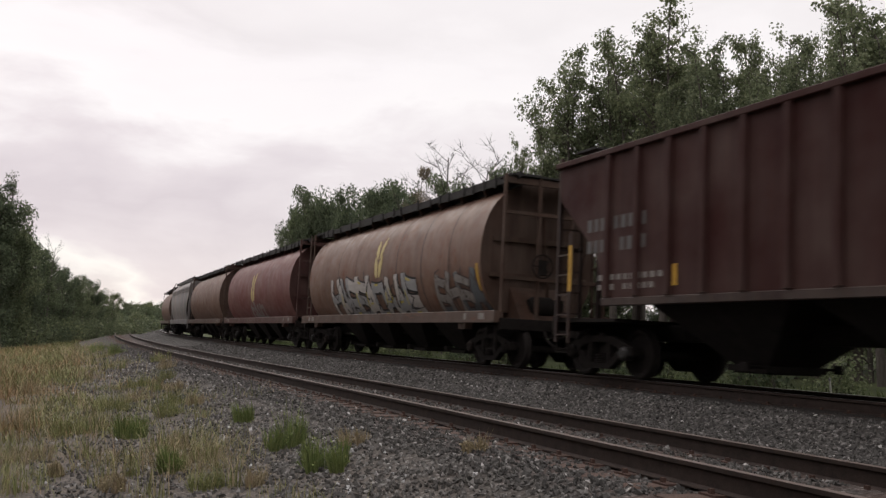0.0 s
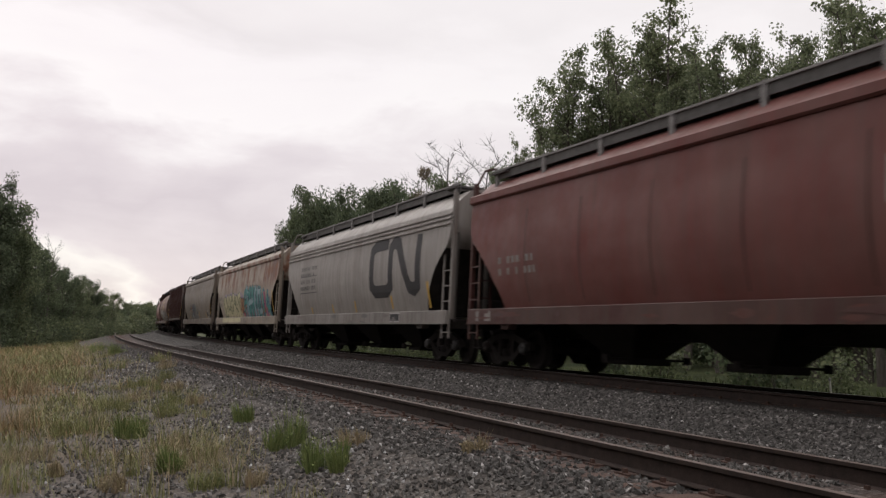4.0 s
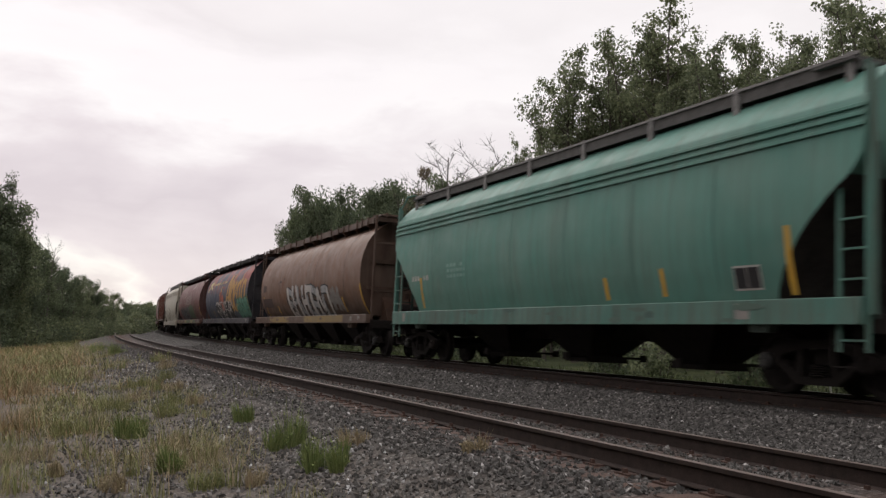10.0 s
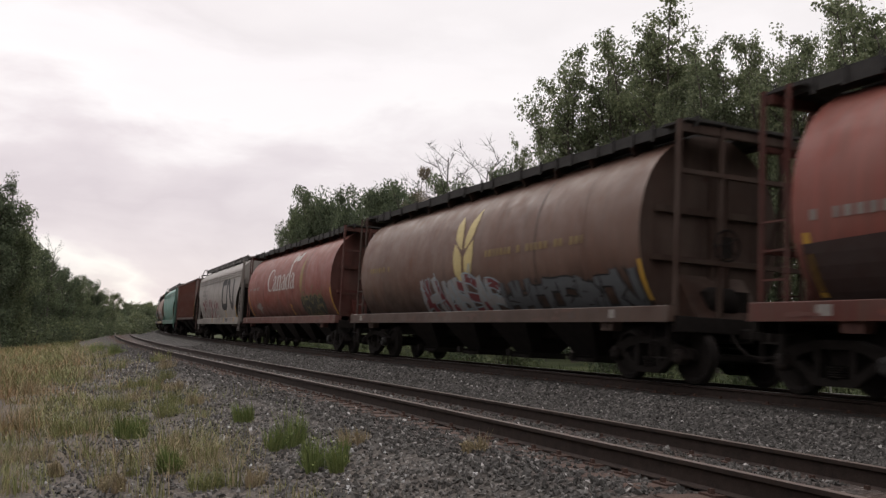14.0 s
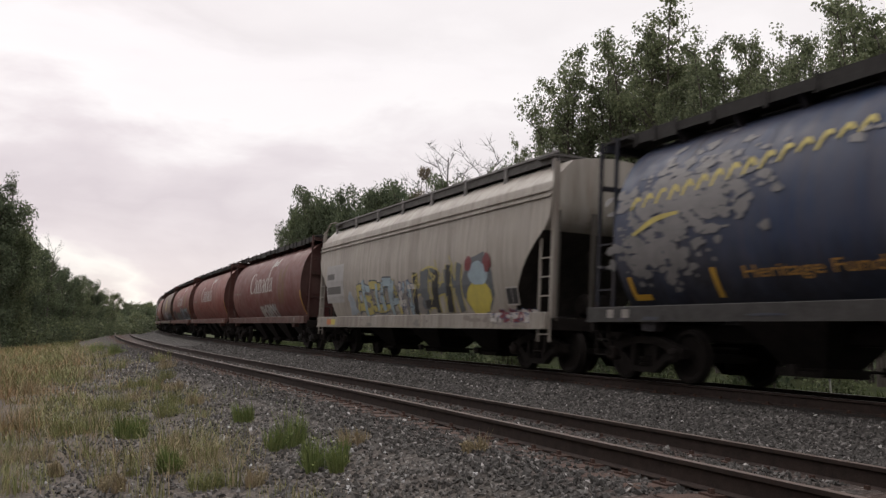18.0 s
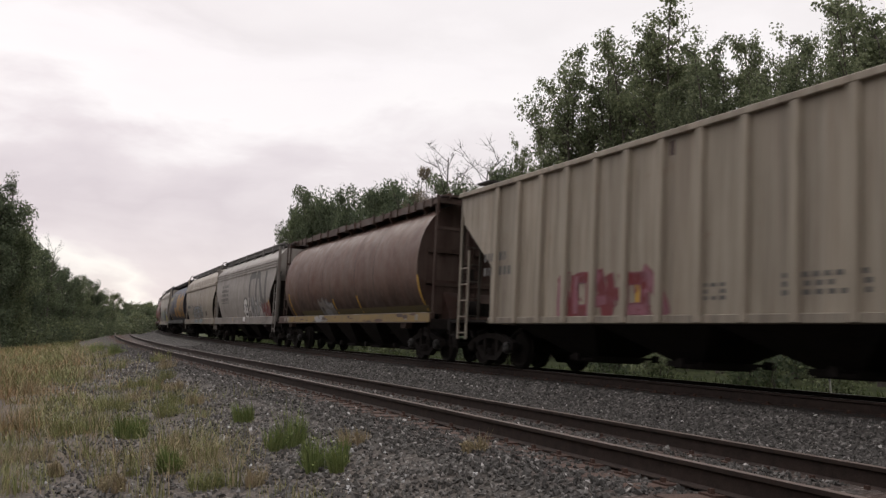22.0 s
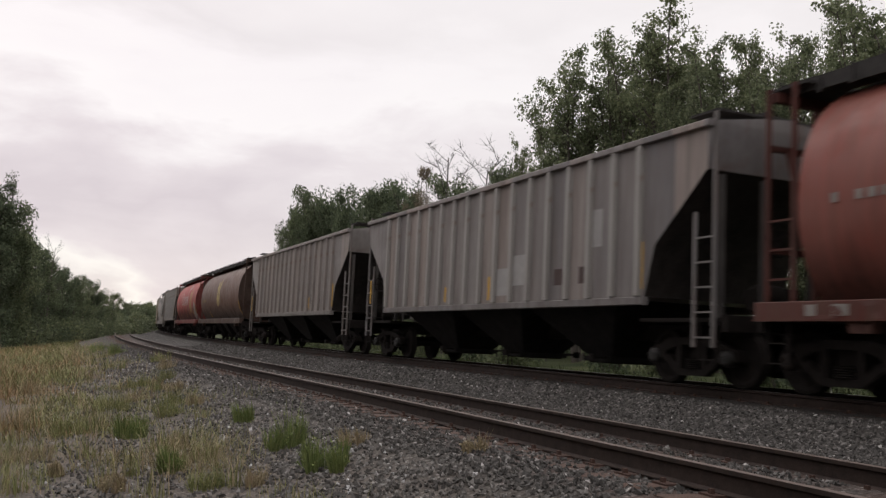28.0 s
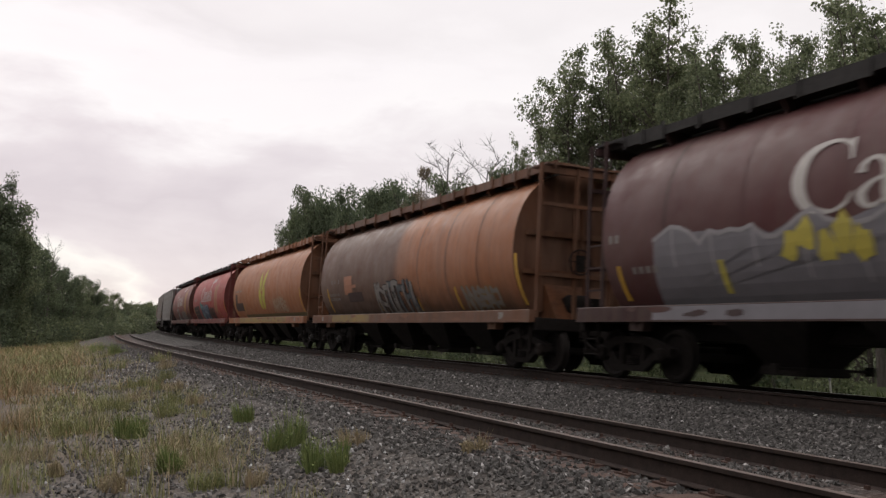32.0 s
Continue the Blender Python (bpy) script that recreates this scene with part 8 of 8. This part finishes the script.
def weed(x, y, h, r, label, mat, n=160, seed=0):
    """A ragged tuft: several bunches of upright leafy stems that lean their own way."""
    rnd = random.Random(seed)
    sh = Shape()
    for b in range(5):
        ca, cq = b * 1.26 + rnd.uniform(-0.4, 0.4), r * rnd.uniform(0.25, 0.75)
        cx, cy, tall, wide = cq * math.cos(ca), cq * math.sin(ca), h * rnd.uniform(0.55, 1.1), r * rnd.uniform(0.35, 0.7)
        tilt = (rnd.uniform(-0.3, 0.3), rnd.uniform(-0.3, 0.3))
        for _ in range(n // 5):
            a, q = rnd.uniform(0, 6.28), wide * math.sqrt(rnd.random())
            bx, by = cx + 0.5 * q * math.cos(a), cy + 0.5 * q * math.sin(a)
            hh = tall * rnd.uniform(0.25, 1.1) * (1.45 if rnd.random() < 0.08 else 1.0)
            tx, ty = cx + q * math.cos(a) * 1.1 + tilt[0] * hh, cy + q * math.sin(a) * 1.1 + tilt[1] * hh
            w, t = rnd.uniform(0.0014, 0.0042), rnd.uniform(0, 3.14)
            wx, wy = w * math.cos(t), w * math.sin(t)
            mx, my = bx + (tx - bx) * 0.4, by + (ty - by) * 0.4
            i = len(sh.v)
            sh.v += [(bx - wx, by - wy, -0.02), (bx + wx, by + wy, -0.02), (mx + wx, my + wy, hh * 0.6), (mx - wx, my - wy, hh * 0.6), (tx, ty, hh)]
            sh.f += [(i, i + 1, i + 2, i + 3), (i + 3, i + 2, i + 4)]
            sh.mi += [0, 0]
            if rnd.random() < 0.22:
                leaves(sh, (mx, my, hh * rnd.uniform(0.4, 0.9)), 0.025, 2, 0.022, rnd)
    s, u = su_of(x, y)
    ob = tagged(new("weed", sh.mesh("weed", mat)), label, "weed", "weeds in the gravel")
    ob.location = (x, y, ground_height(u, s))
    return ob


for k, (x, y, h, r, m) in enumerate(((2.45, 8.75, 0.38, 0.30, 1), (2.42, 10.4, 0.40, 0.27, 1), (1.09, 9.8, 0.26, 0.18, 1), (0.96, 13.3, 0.42, 0.28, 1), (0.03, 10.4, 0.22, 0.15, 0), (-0.59, 15.1, 0.4, 0.26, 0),
                                     (2.27, 16.5, 0.3, 0.2, 0), (1.94, 50, 0.6, 0.5, 1), (2.44, 43, 0.6, 0.45, 1), (-0.43, 22, 0.4, 0.3, 0), (1.73, 8.6, 0.2, 0.16, 0), (3.69, 7.95, 0.16, 0.14, 0), (0.5, 9.0, 0.2, 0.16, 0),
                                     (1.4, 11.8, 0.25, 0.18, 0), (2.5, 13.2, 0.3, 0.15, 1), (2.6, 24.0, 0.34, 0.4, 2), (2.3, 20.0, 0.3, 0.34, 0), (2.1, 17.5, 0.32, 0.36, 2), (2.9, 27.0, 0.42, 0.34, 0),
                                     (1.7, 15.6, 0.3, 0.3, 2), (1.5, 19.0, 0.33, 0.34, 0), (0.9, 17.0, 0.36, 0.4, 2), (1.8, 22.5, 0.36, 0.4, 2), (3.1, 31.0, 0.4, 0.4, 2), (0.2, 14.2, 0.3, 0.34, 2), (-0.3, 11.6, 0.26, 0.3, 0), (3.05, 9.6, 0.2, 0.25, 0), (1.35, 8.9, 0.22, 0.24, 2))):
    weed(x, y, h, r, "bushy green weed tuft growing in gravel" if m else "dry yellow weed tuft growing in gravel", (STRAWGRASS, WEEDGREEN, GREENGRASS)[m], (260, 640, 300)[m], k)


def loose_stones(name, label, u0, u1, lift, count, seed):
    """Crushed stone lying on the ballast, in one sheet; lift pales it with dust."""
    m, nt, n, b = nodes_of(label)
    geo = nt.nodes.new("ShaderNodeNewGeometry")
    v = coords(nt)
    fine = tex(nt, "ShaderNodeTexNoise", 40.0, v, Detail=4)
    tones = [(0.0, (0.030, 0.028, 0.025)), (0.45, (0.061, 0.057, 0.053)), (0.85, (0.105, 0.099, 0.092)), (0.97, (0.20, 0.19, 0.18)), (1.0, (0.5, 0.48, 0.46))]
    col = ramp_of(nt, geo.outputs["Random Per Island"], [(k, tuple(min(0.55, x * lift) for x in c)) for k, c in tones])
    nt.links.new(mixed(nt, 0.4, col, ramp_of(nt, fine.outputs["Fac"], [(0.3, (0.6, 0.58, 0.56)), (0.7, (1, 1, 1))]), "MULTIPLY"), b.inputs["Base Color"])
    b.inputs["Roughness"].default_value = 0.85
    rnd = random.Random(seed)
    base = [(1, 0, 0), (-1, 0, 0), (0, 1, 0), (0, -1, 0), (0, 0, 1), (0, 0, -1)]
    tri = [(0, 2, 4), (2, 1, 4), (1, 3, 4), (3, 0, 4), (2, 0, 5), (1, 2, 5), (3, 1, 5), (0, 3, 5)]
    vv, ff = [], []
    for _ in range(count):
        s = 3.5 * (58 / 3.5) ** rnd.random()
        u = rnd.uniform(u0, u1)
        if abs(abs(u) - 0.755) < 0.09:
            continue
        if u < -3.4 and rnd.random() < 0.6:
            continue
        if -1.3 < u < 1.0 and rnd.random() < 0.5:
            continue
        x, y, _t = line(s, u)
        if y < 5.5:
            continue
        z = ground_height(u, s)
        r = rnd.uniform(0.012, 0.032) * (1.0 + s * 0.012)
        rot = Euler((rnd.uniform(0, 6), rnd.uniform(0, 6), rnd.uniform(0, 6))).to_matrix()
        i = len(vv)
        sx, sy, sz = rnd.uniform(0.8, 1.4), rnd.uniform(0.7, 1.1), rnd.uniform(0.5, 0.9)
        for q in base:
            p = rot @ Vector((q[0] * sx + rnd.uniform(-0.25, 0.25), q[1] * sy + rnd.uniform(-0.25, 0.25), q[2] * sz + rnd.uniform(-0.2, 0.2))) * r
            vv.append((x + p.x, y + p.y, z + 0.2 * r + p.z))
        ff += [(i + a, i + b2, i + c) for a, b2, c in tri]
    me = bpy.data.meshes.new(name)
    me.from_pydata(vv, [], ff)
    me.materials.append(m)
    tagged(new(name, me), label, "gravel", kind="stuff")


loose_stones("ballast_stones", "loose grey crushed stones of the track bed", -1.9, 3.95, 1.0, 48000, 17)
loose_stones("roadside_stones", "dusty pale crushed stones beside the track", -5.4, -1.9, 1.45, 30000, 18)


# ---- small things beyond the train ----
def marker_post(x, y, h, r, lean, label):
    ob = thing("marker_post", label, "post", pose(x, y, ground_height(su_of(x, y)[1], su_of(x, y)[0]), 0, lean, 0))
    sh = Shape()
    sh.tube((0, 0, -0.05), (0, 0, h), r, 8)
    part("shaft", sh, C("dull white post paint", (0.42, 0.41, 0.38)), ob)
    sh = Shape()
    sh.tube((0, 0, h), (0, 0, h + 0.06), r * 1.25, 8)
    part("cap", sh, C("grey post cap", (0.2, 0.2, 0.19)), ob)


marker_post(15.9, 23.8, 0.62, 0.05, 0, "short white marker post in trackside grass")
marker_post(15.6, 15.0, 1.0, 0.022, -5, "thin leaning white stake in trackside grass")


def car_pose(s):
    """A car rides with its two trucks on the curve."""
    ax, ay, _ = line(s + 6.97, GAP)
    bx, by, _ = line(s - 6.97, GAP)
    return Matrix.Translation(((ax + bx) / 2, (ay + by) / 2, 0)) @ Matrix.Rotation(math.atan2(ay - by, ax - bx), 4, "Z") @ Matrix.Rotation(CANT, 4, "X")


def motions():
    for car, mid, spec in CARS.values():
        walk(car, [(0.5 * k, car_pose(mid + SPEED * 0.5 * k)) for k in range(65)])
    # all wheels roll at one speed, so they share one turning action
    first = WHEELSETS[0]
    turn = SPEED / 0.457 / FPS
    walk(first, [(k / FPS, Matrix.Rotation(turn * k, 4, "Y")) for k in range(961)])
    act, slot = first.animation_data.action, first.animation_data.action_slot
    for w in WHEELSETS[1:]:
        w.rotation_mode = "QUATERNION"
        w.animation_data_create()
        w.animation_data.action = act
        w.animation_data.action_slot = slot


motions()
